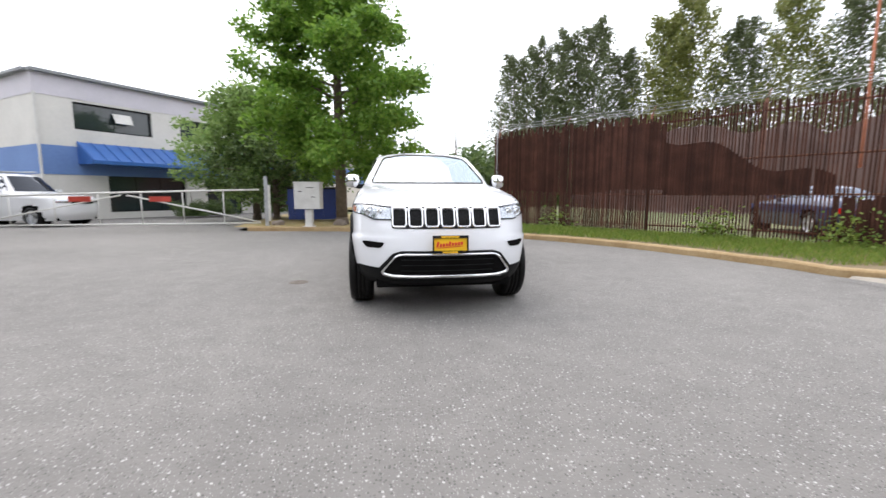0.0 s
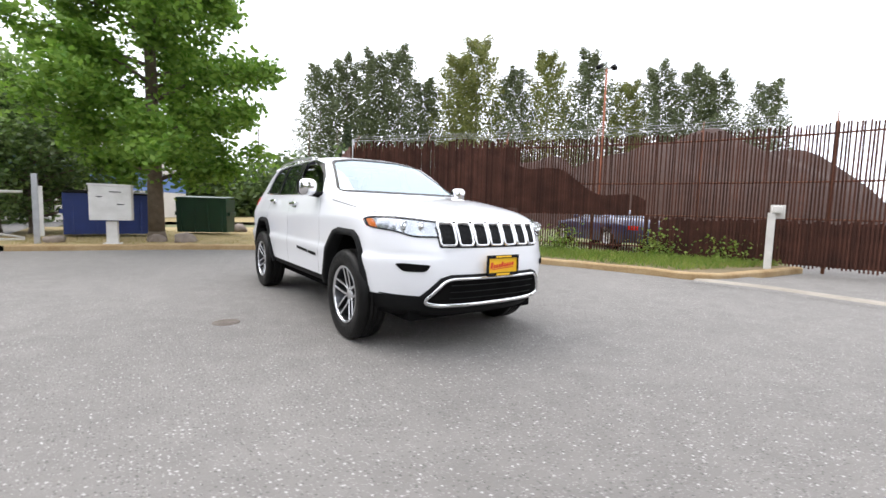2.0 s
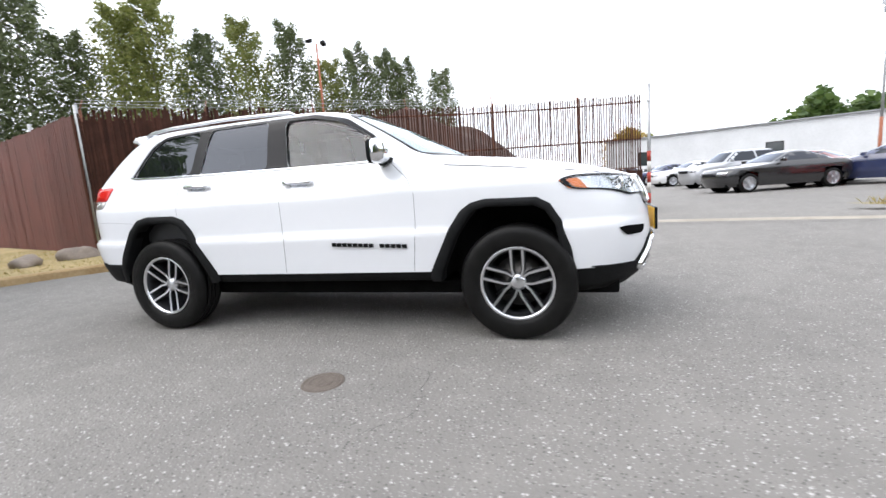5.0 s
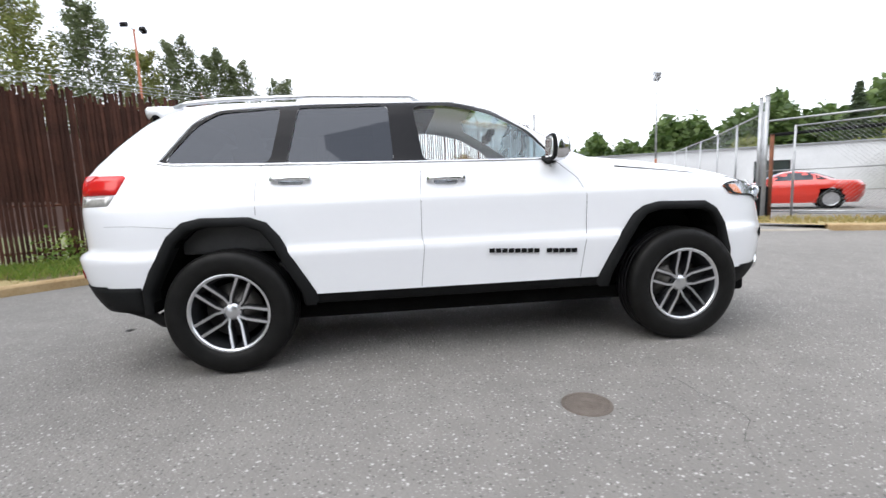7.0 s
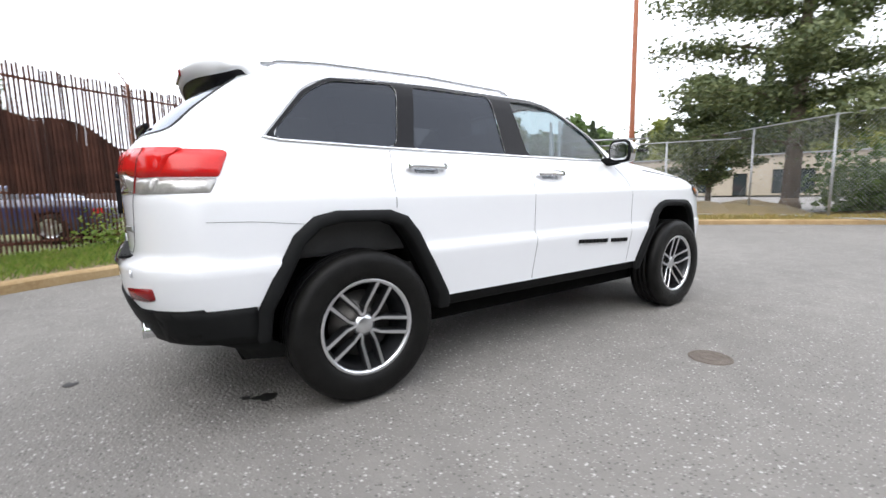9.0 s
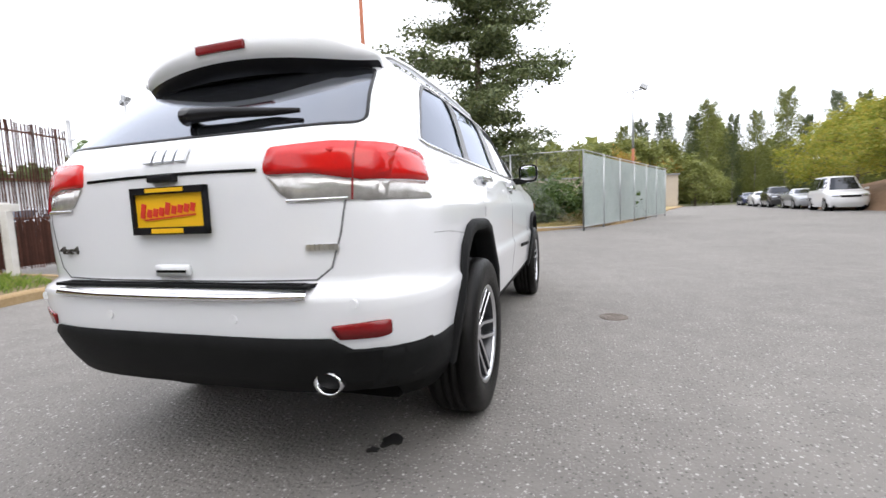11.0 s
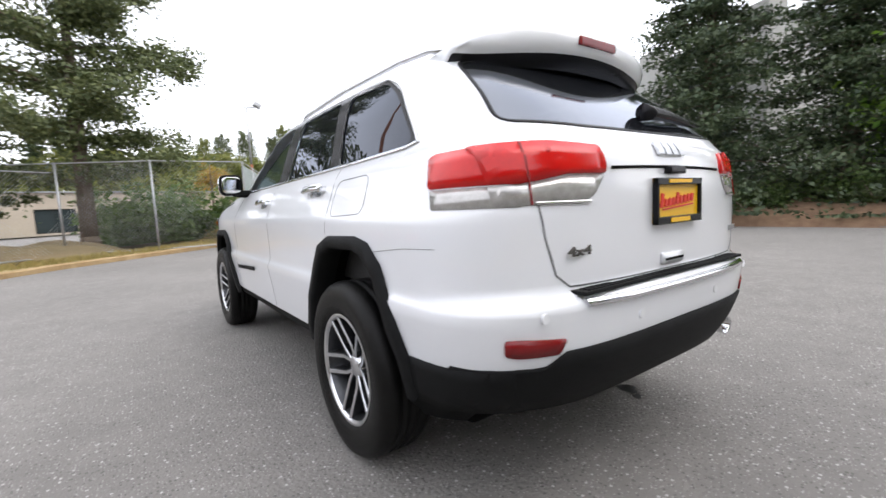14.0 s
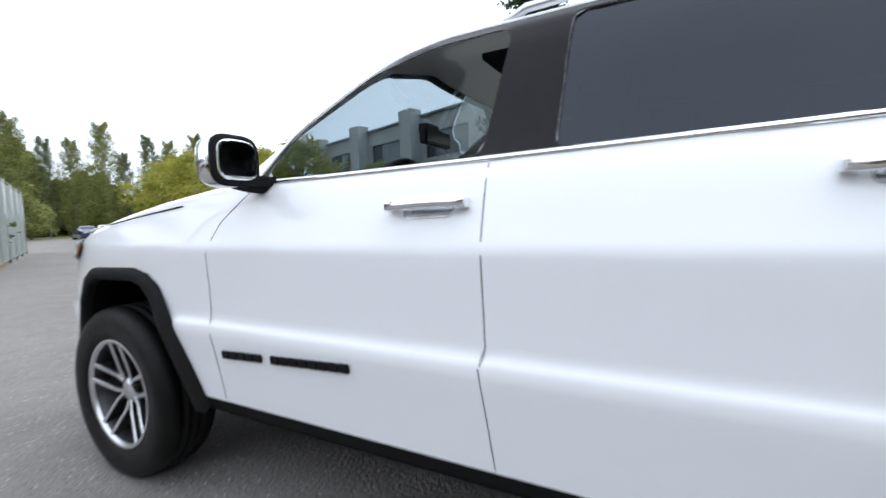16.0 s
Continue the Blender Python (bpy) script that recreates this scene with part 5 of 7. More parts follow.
edge_k = resample([(x + 0.18, y + 0.1) for x, y in kerb_n if x > 2.2 and (x < 5.7 or y > -1)][::-1], 24)
edge_f = resample([(3.6, 7.4)] + [(x - 0.1, y) for x, y in fence_line[1:-1]], 24)
grow(between(edge_k, edge_f, 0.11, 0.7), 15000, 0.006, L_GRASS, "grass", "fresh green grass along the fence foot", 3, 0.14)
grow(between([(x + 0.1, y) for x, y in edge_k], edge_f, 0.11, 0.5), 5000, 0.005, L_STRAW, "dry_grass", "dry straw stalks among green grass", 4, 0.10)
nk = resample([(x, y + 0.22) for x, y in kerb_n if x < 3], 20)
nf = resample([(4.5, 9.5), (4.0, 12), (1, 14), (-2, 14), (-5, 13)], 20)
grow(between(nk, nf, 0.108), 9000, 0.006, L_STRAW, "dry_grass", "cropped straw-coloured grass on the verge", 6, 0.05)
sk = resample([(x + 0.25, y + 0.1) for x, y in kerb_s], 40)
sf = resample([(x + 2.3, y + 1.1) for x, y in kerb_s], 40)
grow(between(sk[:26], sf[:26], 0.11, 0.6), 12000, 0.007, L_STRAW, "dry_grass", "dry grass tufts along the far kerb", 7, 0.16)


# ---- the slatted fence and the gate ----
def along(line, spacing, start=0.0):
    out, carry = [], start
    for a, b in zip(line, line[1:]):
        A, B = Vector(a), Vector(b)
        ln = (B - A).length
        while carry < ln:
            out.append((A.lerp(B, carry / ln), (B - A).normalized()))
            carry += spacing
        carry -= ln
    return out


g = random.Random(21)
fence = thing("slatted_fence", "tall weathered brown slatted fence topped with barbed wire", "fence")
slat_meshes = []
for k in range(5):
    bm = bmesh.new()
    h = (3.02, 3.08, 3.12, 2.98, 3.05)[k]
    box(bm, (0, 0, h / 2 + 0.1), (0.047 + 0.004 * (k % 3), 0.012, h), bevel=0.002)
    slat_meshes.append(mesh_of("slat", bm, M_SLAT))
bm = bmesh.new()
box(bm, (0, 0, 1.62), (0.034, 0.012, 3.04), bevel=0.002)
thin_slat = mesh_of("slat", bm, M_SLAT)
main = along(fence_line, 0.066)
for i, (p, d) in enumerate(main):
    if g.random() < 0.02:
        continue
    ob = new("slat", slat_meshes[g.randrange(5)] if i < 0.36 * len(main) else thin_slat)
    ob.parent = fence
    ob.matrix_local = Matrix.Translation((p.x, p.y, g.uniform(-0.035, 0.03))) @ Matrix.Rotation(math.atan2(d.y, d.x) + g.uniform(-0.12, 0.12), 4, "Z") @ Matrix.Rotation(g.uniform(-0.006, 0.006), 4, "Y")
# a second layer of slats shuts the upper part as far as the lot gate
bm = bmesh.new()
for i, (p, d) in enumerate(along(fence_line, 0.066, 0.033)):
    f = i / len(main)
    lo = 1.22 + 0.05 * math.sin(i * 0.11) + g.uniform(-0.02, 0.02)
    hi = 3.0 + g.uniform(-0.1, 0.05)
    if f > 0.38:
        lo, hi = 1.14 + g.uniform(-0.02, 0.02), 2.6 - (f - 0.38) / 0.24 * 1.2 + 0.15 * math.sin(i * 0.21)
    if f > 0.62:
        lo, hi = 0.15, 1.08 + g.uniform(-0.04, 0.05)
    if hi - lo < 0.12 or g.random() < 0.02:
        continue
    n = Vector((-d.y, d.x))
    q = p - n * -0.02
    box(bm, (q.x, q.y, (lo + hi) / 2), (0.056, 0.010, hi - lo), Matrix.Rotation(math.atan2(d.y, d.x), 3, "Z"))
tagged(part("back_slats", bm, M_SLAT, fence, "overlapping dark brown back slats"), kind="stuff")
for z in (0.35, 1.15, 1.95, 2.95):
    bm = bmesh.new()
    n0 = [(x + 0.05, y + 0.03, z) for x, y in fence_line]
    tube(bm, n0, 0.022, 6)
    part("rail", bm, M_RUST, fence, "rusty steel rail", True)
for p, d in along(fence_line, 2.42, 0.1):
    bm = bmesh.new()
    tube(bm, [(p.x + 0.07, p.y + 0.04, 0), (p.x + 0.07, p.y + 0.04, 3.2)], 0.035, 8)
    n = Vector((-d.y, d.x))
    tube(bm, [(p.x + 0.07, p.y + 0.04, 3.18), (p.x + 0.07 - 0.25 * d.y, p.y + 0.04 + 0.25 * d.x, 3.45)], 0.012, 5)
    part("post", bm, M_RUST, fence, "rusty steel post", True)
for k in range(3):
    bm = bmesh.new()
    pts = []
    for i, (p, d) in enumerate(along(fence_line[:5], 0.4)):
        pts.append((p.x + 0.07 - d.y * (0.08 + 0.08 * k), p.y + 0.04 + d.x * (0.08 + 0.08 * k), 3.26 + 0.09 * k + 0.02 * math.sin(i * 0.9 + k)))
    tube(bm, pts, 0.005, 4)
    for p in pts[::2]:
        box(bm, p, (0.03, 0.006, 0.03), Matrix.Rotation(0.7, 3, "Y"))
    part("barbed_wire", bm, M_GALV, fence, "grey barbed wire")

back_fence = thing("slatted_fence", "red-brown slatted fence running away along the dry verge", "fence")
bm = bmesh.new()
for p, d in along(far_fence, 0.12, 0.1):
    box(bm, (p.x, p.y, 1.6 + g.uniform(-0.03, 0.03)), (0.112, 0.02, 3.0), Matrix.Rotation(math.atan2(d.y, d.x) + g.uniform(-0.1, 0.1), 3, "Z"))
tagged(part("slats", bm, M_SLATRED, back_fence, "red-brown upright slats"), kind="stuff")
for p, d in along(far_fence, 3.0, 0.0):
    bm = bmesh.new()
    tube(bm, [(p.x + 0.06, p.y - 0.03, 0), (p.x + 0.06, p.y - 0.03, 3.3)], 0.04, 8)
    part("post", bm, M_GALV, back_fence, "grey steel post", True)

pole = thing("gate_post", "steel gate post with red and white bands", "post", m=pose(10.2, -3.9, 0))
bm = bmesh.new()
tube(bm, [(0, 0, 0), (0, 0, 3.45)], 0.045, 10)
tube(bm, [(-0.35, 0.1, 2.95), (0.12, -0.03, 2.95)], 0.018, 6)
part("shaft", bm, M_GALV, pole, "galvanised steel shaft", True)
for k in range(5):
    bm = bmesh.new()
    tube(bm, [(0, 0, 0.12 + 0.3 * k), (0, 0, 0.40 + 0.3 * k)], 0.052, 12)
    part("band", bm, M_REDSIGN if k % 2 == 0 else M_PALE, pole, "red painted band" if k % 2 == 0 else "white painted band", True)

reader = thing("card_reader_post", "pale metal card reader on a post in the grass", "card reader", m=pose(8.2, -1.45, 0.1, 0, 0, 20))
bm = bmesh.new()
box(bm, (0, 0, 0.58), (0.13, 0.13, 1.16), bevel=0.015)
part("post", bm, M_PALE, reader)
bm = bmesh.new()
box(bm, (0.10, -0.08, 1.22), (0.42, 0.16, 0.13), bevel=0.02)
box(bm, (0.22, -0.10, 1.18), (0.26, 0.24, 0.28), bevel=0.02)
part("head", bm, M_PALE, reader)
bm = bmesh.new()
box(bm, (0.22, -0.225, 1.20), (0.16, 0.012, 0.15), bevel=0.004)
part("keypad", bm, M_TRIM, reader, "dark keypad panel")

# ---- the pipe gate, letter boxes, skips and stones to the north ----
gate = thing("pipe_gate", "white steel pipe gate with red signs across a lot entrance", "gate")
a, b = Vector((-4.35, 8.45, 0)), Vector((-12.2, 8.2, 0))
for name, line, r in (("top_rail", [a + Vector((-0.1, 0, 1.28)), a.lerp(b, 0.5) + Vector((0, 0, 1.18)), b + Vector((0, 0, 1.05))], 0.03), ("bottom_rail", [a + Vector((-0.1, 0, 0.22)), b + Vector((0, 0, 0.2))], 0.025),
                      ("brace", [a + Vector((-0.1, 0, 0.25)), a.lerp(b, 0.5) + Vector((0, 0, 1.1))], 0.025), ("brace", [a.lerp(b, 0.52) + Vector((0, 0, 1.1)), b + Vector((0, 0, 0.3))], 0.025)):
    bm = bmesh.new()
    tube(bm, line, r, 8)
    part(name, bm, M_PALE, gate, "", True)
for t in (0.15, 0.3, 0.45, 0.6, 0.75, 0.9):
    p = a.lerp(b, t)
    bm = bmesh.new()
    tube(bm, [p + Vector((0, 0, 0.2)), p + Vector((0, 0, 1.25 - 0.2 * t))], 0.02, 6)
    part("upright", bm, M_PALE, gate, "", True)
for t in (0.38, 0.66):
    p = a.lerp(b, t)
    bm = bmesh.new()
    box(bm, (p.x, p.y - 0.04, 0.98), (0.62, 0.015, 0.16), bevel=0.004)
    part("sign", bm, M_REDSIGN, gate, "small red sign plate")
gp = thing("gate_post", "square grey steel gate post on the verge", "post", m=pose(-4.25, 8.5, 0.1))
bm = bmesh.new()
box(bm, (0, 0, 0.8), (0.11, 0.11, 1.6), bevel=0.01)
part("shaft", bm, M_GALV, gp)
bm = bmesh.new()
box(bm, (0.09, -0.02, 0.75), (0.08, 0.04, 1.15), bevel=0.01)
part("hinge_plate", bm, M_PALE, gp, "pale hinge plate")

cluster = thing("letter_box_cluster", "white metal cluster of letter boxes on a pedestal", "letter box", m=pose(-2.85, 8.0, 0.1, 0, 0, -6))
bm = bmesh.new()
box(bm, (0, 0, 0.28), (0.22, 0.22, 0.56), bevel=0.02)
box(bm, (0, 0, 0.02), (0.34, 0.34, 0.05), bevel=0.01)
part("pedestal", bm, M_PALE, cluster)
bm = bmesh.new()
box(bm, (0, 0, 0.98), (0.80, 0.42, 0.80), bevel=0.02)
box(bm, (0, 0, 1.40), (0.84, 0.46, 0.04), bevel=0.012)
cab = part("cabinet", bm, M_PALE, cluster)
for cx in (-0.19, 0.19):
    for k in range(4):
        bm = bmesh.new()
        box(bm, (cx, -0.215, 1.28 - 0.17 * k), (0.35, 0.012, 0.155), bevel=0.004)
        part("box_door", bm, M_PALE, cab)
for cx, cz, w in ((0.10, 1.24, 0.22), (-0.2, 1.12, 0.12), (0.2, 0.95, 0.14)):
    bm = bmesh.new()
    box(bm, (cx, -0.2245, cz), (w, 0.004, 0.022))
    part("notice", bm, M_TRIM, cab, "small dark line of unreadable print")


def skip_bin(x, y, turn, size, material, label):
    s = thing("waste_skip", label, "waste skip", m=pose(x, y, 0.11, 0, 0, turn))
    w, d, h = size
    bm = bmesh.new()
    vs = box(bm, (0, 0, h / 2 + 0.08), (w, d, h))
    for v in vs:
        if v.co.z < 0.2:
            v.co.y *= 0.82
    part("body", bm, material, s)
    for k in range(4):
        bm = bmesh.new()
        box(bm, (-w * 0.4 + w * 0.8 * k / 3, -d * 0.46, h / 2 + 0.08), (0.06, 0.05, h), bevel=0.008)
        part("rib", bm, material, s)
    for sx in (-1, 1):
        bm = bmesh.new()
        box(bm, (sx * w * 0.25, 0.0, h + 0.12), (w * 0.49, d + 0.06, 0.05), Matrix.Rotation(0.06, 3, "X"), bevel=0.015)
        part("lid", bm, M_TRIM if material is not M_GREEN else M_GREEN, s, "plastic lid")
        bm = bmesh.new()
        box(bm, (sx * (w / 2 + 0.04), 0, h * 0.62), (0.08, d * 0.7, 0.12), bevel=0.01)
        part("lift_pocket", bm, material, s)
    return s


skip_bin(-3.1, 11.2, 4, (1.95, 1.0, 1.15), M_BLUE, "dark blue steel waste skip behind the letter boxes")
skip_bin(-0.45, 12.0, -25, (1.55, 1.0, 1.12), M_GREEN, "dark green steel waste skip on dry grass")


def boulder(x, y, z, s, seed):
    g2 = random.Random(seed)
    bm = bmesh.new()
    bmesh.ops.create_icosphere(bm, subdivisions=3, radius=1)
    o = Vector((g2.uniform(0, 9), g2.uniform(0, 9), g2.uniform(0, 9)))
    for v in bm.verts:
        v.co *= 1 + 0.45 * noise.noise(v.co * 1.1 + o) + 0.12 * noise.noise(v.co * 3 + o)
        v.co = Vector((v.co.x * s[0], v.co.y * s[1], max(-0.25, v.co.z) * s[2]))
    ob = new("boulder", mesh_of("boulder", bm, M_ROCK, True))
    ob.matrix_world = pose(x, y, z, 0, 0, g2.uniform(0, 360))
    return tagged(ob, "rough grey-brown boulder on dry grass", "boulder", "boulders on the verge")


boulder(-1.35, 8.35, 0.14, (0.30, 0.26, 0.22), 1)
boulder(-1.95, 8.6, 0.14, (0.22, 0.2, 0.17), 2)
boulder(0.75, 13.3, 0.15, (0.34, 0.28, 0.24), 3)
boulder(1.75, 8.0, 0.14, (0.34, 0.24, 0.20), 4)
boulder(2.55, 7.9, 0.14, (0.38, 0.26, 0.22), 5)
boulder(-4.0, 8.9, 0.12, (0.25, 0.2, 0.16), 6)


# ---- chain-link fencing to the south ----
def chain_link(line, height, name, label, slats=None, post_gap=3.0, arms=True, pitch=0.075):
    f = thing(name, label, "fence")
    for p, d in along(line, post_gap):
        bm = bmesh.new()
        tube(bm, [(p.x, p.y, 0), (p.x, p.y, height)], 0.032, 8)
        part("post", bm, M_GALV, f, "", True)
    for z in ((height - 0.03), 0.15):
        bm = bmesh.new()
        tube(bm, [(x, y, z) for x, y in line], 0.02, 6)
        part("rail", bm, M_GALV, f, "", True)
    total = sum((Vector(b) - Vector(a)).length for a, b in zip(line, line[1:]))
    pts = resample(line, 200)
    v, fa = [], []
    def at(s):
        s = max(0, min(total, s)) / total * 199
        i = min(198, int(s))
        return Vector(pts[i]).lerp(Vector(pts[i + 1]), s - i)
    k = 0
    for sgn in (1, -1):
        s = -height
        while s < total + height:
            lo, hi = s, s + sgn * height * 0.98
            za, zb = 0.1, height - 0.05
            s += pitch * 1.4
            if min(lo, hi) < 0 or max(lo, hi) > total:
                continue
            p, q = at(lo), at(hi)
            w = 0.0028
            v += [(p.x, p.y, za), (p.x, p.y, za + 2.8 * w), (q.x, q.y, zb + 2.8 * w), (q.x, q.y, zb)]
            fa.append((k, k + 1, k + 2, k + 3))
            k += 4
    me = bpy.data.meshes.new("wire_mesh")
    me.from_pydata(v, [], fa)
    me.materials.append(M_GALV)
    ob = new("wire_mesh", me)
    ob.parent = f
    tagged(ob, "galvanised diamond wire mesh", kind="stuff")
    if slats:
        bm = bmesh.new()
        for p, d in along(line, 0.085, 0.04):
            box(bm, (p.x, p.y, height / 2), (0.062, 0.006, height - 0.25), Matrix.Rotation(math.atan2(d.y, d.x), 3, "Z"))
        tagged(part("privacy_slats", bm, slats, f, "pale grey-green privacy slats"), kind="stuff")
    return f


M_VINYL = mat("grey_green_vinyl", (0.36, 0.41, 0.40), (0.28, 0.33, 0.32), 2, 0.5)
chain_link([(7.6, -10.4), (5.4, -12.0), (3.4, -13.2)], 2.55, "chain_link_fence", "galvanised chain-link fence along the verge")
chain_link([(8.1, -9.9), (13.5, -12.5), (22, -16)], 3.0, "chain_link_fence", "tall galvanised chain-link fence round the car lot", post_gap=2.7)
chain_link([(-1.55, -12.8), (-3.2, -17.5), (-6.6, -26.6)], 2.9, "chain_link_fence", "chain-link fence with pale privacy slats along the road", M_VINYL, 2.4)
chain_link([(-1.55, -12.8), (1.0, -12.9), (4.5, -14.6)], 2.9, "chain_link_fence", "open chain-link fence beside the road", None, 2.6)
for x, y, h, m_, lab in ((8.05, -9.75, 3.35, M_GALV, "tall grey steel gate post"), (7.85, -9.95, 2.3, M_RUST, "rusty steel gate post"), (7.0, -9.0, 3.2, M_GALV, "tall pale steel gate post")):
    gpst = thing("gate_post", lab + " at the lot entrance", "post", m=pose(x, y, 0))
    bm = bmesh.new()
    tube(bm, [(0, 0, 0), (0, 0, h)], 0.05, 10)
    part("shaft", bm, m_, gpst, "", True)
    bm = bmesh.new()
    tube(bm, [(0, 0, h), (0, 0, h + 0.03)], 0.058, 10)
    part("cap", bm, m_, gpst, "", True)
lot_gate = thing("sliding_gate", "open chain-link sliding gate with a dark top band", "gate")
for z, r, m_ in ((2.75, 0.03, M_GALV), (2.35, 0.05, M_TRIM), (1.35, 0.022, M_GALV), (0.2, 0.03, M_GALV)):
    bm = bmesh.new()
    tube(bm, [(8.3, -10.0, z), (5.8, -12.1, z - 0.02)], r, 6)
    part("rail", bm, m_, lot_gate, "", True)
bm = bmesh.new()
box(bm, (7.9, -9.6, 0.5), (0.42, 0.35, 0.85), bevel=0.03)
tagged(new("gate_operator", mesh_of("gate_operator", bm, M_TRIM)), "black gate motor box beside the post", "gate motor")
red = thing("utility_pole", "tall weathered rust-red wooden pole on the verge", "pole", m=pose(6.46, -12.15, 0.1))
bm = bmesh.new()
tube(bm, [(0, 0, -0.1), (0, 0, 3.5), (0.02, 0, 13.0)], 0.105, 12, 0.07)
part("shaft", bm, M_REDPOLE, red, "", True)
bm = bmesh.new()
box(bm, (0.0, 0.13, 0.3), (0.12, 0.03, 0.18))
part("tag", bm, M_PALE, red, "small pale tag")


def lamp_pole(x, y, h, heads, label, rust=0.0):
    p = thing("lamp_pole", label, "lamp pole", m=pose(x, y, 0))
    bm = bmesh.new()
    tube(bm, [(0, 0, 0), (0, 0, h * rust if rust else h)], 0.10, 8, 0.08)
    part("shaft", bm, M_REDPOLE if rust else M_GALV, p, "", True)
    if rust:
        bm = bmesh.new()
        tube(bm, [(0, 0, h * rust), (0, 0, h)], 0.07, 8, 0.05)
        part("mast", bm, M_GALV, p, "", True)
    bm = bmesh.new()
    tube(bm, [(-0.5, 0.3, h), (0.5, -0.3, h)], 0.03, 6)
    part("arm", bm, M_GALV, p, "", True)
    for k in range(heads):
        s = -1 if k == 0 else 1
        bm = bmesh.new()
        box(bm, (s * 0.55, -s * 0.33, h + 0.12), (0.45, 0.4, 0.28), Matrix.Rotation(0.5 * s, 3, "Y"), bevel=0.05)
        part("floodlight", bm, M_TRIM if rust == 1 else M_GALV, p, "box floodlight head")
    return p


lamp_pole(30.5, 18.6, 13.6, 2, "tall rusty pole with two floodlights behind the fence", 1)
lamp_pole(26.4, -17.8, 8.6, 2, "steel lot lamp pole with two heads", 0.35)
lamp_pole(-4.6, -25.7, 7.6, 1, "street lamp pole behind the slatted fence", 0.55)


# ---- buildings ----
def building(name, label, corner, angle, length, depth, height, wall, windows=(), bands=(), base=0.0, parapet=0.35, roof=M_ROOF):
    """A box with a parapet; local x runs along its front from the corner, the front looks to local -y. windows: (x, z, width, height); bands: (z, height, material)."""
    b = thing(name, label, "building", m=pose(*corner, base, 0, 0, angle))
    t = 0.3
    xs = sorted({0.0, length} | {w[0] for w in windows} | {w[0] + w[2] for w in windows})
    zs = sorted({0.0, height} | {w[1] for w in windows} | {w[1] + w[3] for w in windows})
    bm = bmesh.new()
    solid = {(i, k) for i in range(len(xs) - 1) for k in range(len(zs) - 1)
             if not any(w[0] < (xs[i] + xs[i + 1]) / 2 < w[0] + w[2] and w[1] < (zs[k] + zs[k + 1]) / 2 < w[1] + w[3] for w in windows)}
    grid = {}

    def corner_at(i, y, k):
        if (i, y, k) not in grid:
            grid[i, y, k] = bm.verts.new((xs[i], y, zs[k]))
        return grid[i, y, k]
    for i, k in solid:
        bm.faces.new([corner_at(p, 0.0, q) for p, q in ((i, k), (i + 1, k), (i + 1, k + 1), (i, k + 1))])
        bm.faces.new([corner_at(p, t, q) for p, q in ((i, k), (i, k + 1), (i + 1, k + 1), (i + 1, k))])
        for di, dk, e in ((-1, 0, ((0, 0), (0, 1))), (1, 0, ((1, 0), (1, 1))), (0, -1, ((0, 0), (1, 0))), (0, 1, ((0, 1), (1, 1)))):
            if (i + di, k + dk) not in solid:
                (a0, a1), (b0, b1) = e
                bm.faces.new([corner_at(i + a0, 0.0, k + a1), corner_at(i + b0, 0.0, k + b1), corner_at(i + b0, t, k + b1), corner_at(i + a0, t, k + a1)])
    bmesh.ops.recalc_face_normals(bm, faces=bm.faces[:])
    part("front_wall", bm, wall, b)
    for nm, c, s in (("back_wall", (length / 2, depth - t / 2, height / 2), (length, t, height)), ("side_wall", (t / 2 - 0.002, depth / 2, height / 2), (t, depth - 2 * t, height)), ("side_wall", (length - t / 2 + 0.002, depth / 2, height / 2), (t, depth - 2 * t, height))):
        bm = bmesh.new()
        box(bm, c, s)
        part(nm, bm, wall, b)
    bm = bmesh.new()
    box(bm, (length / 2, depth / 2, height - parapet), (length - 0.6, depth - 0.6, 0.12))
    part("roof", bm, roof, b)
    bm = bmesh.new()
    for c, s in (((length / 2, -0.03, height + 0.05), (length + 0.2, 0.45, 0.12)), ((length / 2, depth + 0.03, height + 0.05), (length + 0.2, 0.45, 0.12)), ((-0.03, depth / 2, height + 0.052), (0.45, depth - 0.3, 0.12)), ((length + 0.03, depth / 2, height + 0.052), (0.45, depth - 0.3, 0.12))):
        box(bm, c, s, bevel=0.01)
    part("coping", bm, roof, b, "thin metal coping")
    for x, z, w, h in windows:
        bm = bmesh.new()
        for c, s in (((x + w / 2, 0.14, z + 0.03), (w, 0.08, 0.06)), ((x + w / 2, 0.14, z + h - 0.03), (w, 0.08, 0.06)), ((x + 0.03, 0.14, z + h / 2), (0.06, 0.08, h - 0.12)), ((x + w - 0.03, 0.14, z + h / 2), (0.06, 0.08, h - 0.12))):
            box(bm, c, s)
        win = part("window", bm, M_TRIM, b, "dark framed window")
        n = max(1, round(w / 1.3))
        for k in range(n):
            bm = bmesh.new()
            box(bm, (x + 0.06 + (w - 0.12) * (k + 0.5) / n, 0.17, z + h / 2), ((w - 0.12) / n - 0.03, 0.02, h - 0.12))
            part("pane", bm, M_WINDOW, win)
        # flat black panel: the room's darkness put in as colour
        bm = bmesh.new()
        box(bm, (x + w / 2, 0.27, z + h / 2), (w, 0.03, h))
        part("dark_backing", bm, M_DARK, win, "black panel standing in for the unlit room behind the glass")
    for z, h, m_ in bands:
        for nm, c, s in (("front_band", (length / 2, -0.012, z + h / 2), (length, 0.02, h)), ("side_band", (-0.012, depth / 2, z + h / 2), (0.02, depth, h))):
            bm = bmesh.new()
            box(bm, c, s)
            part(nm, bm, m_, b, "painted wall band")
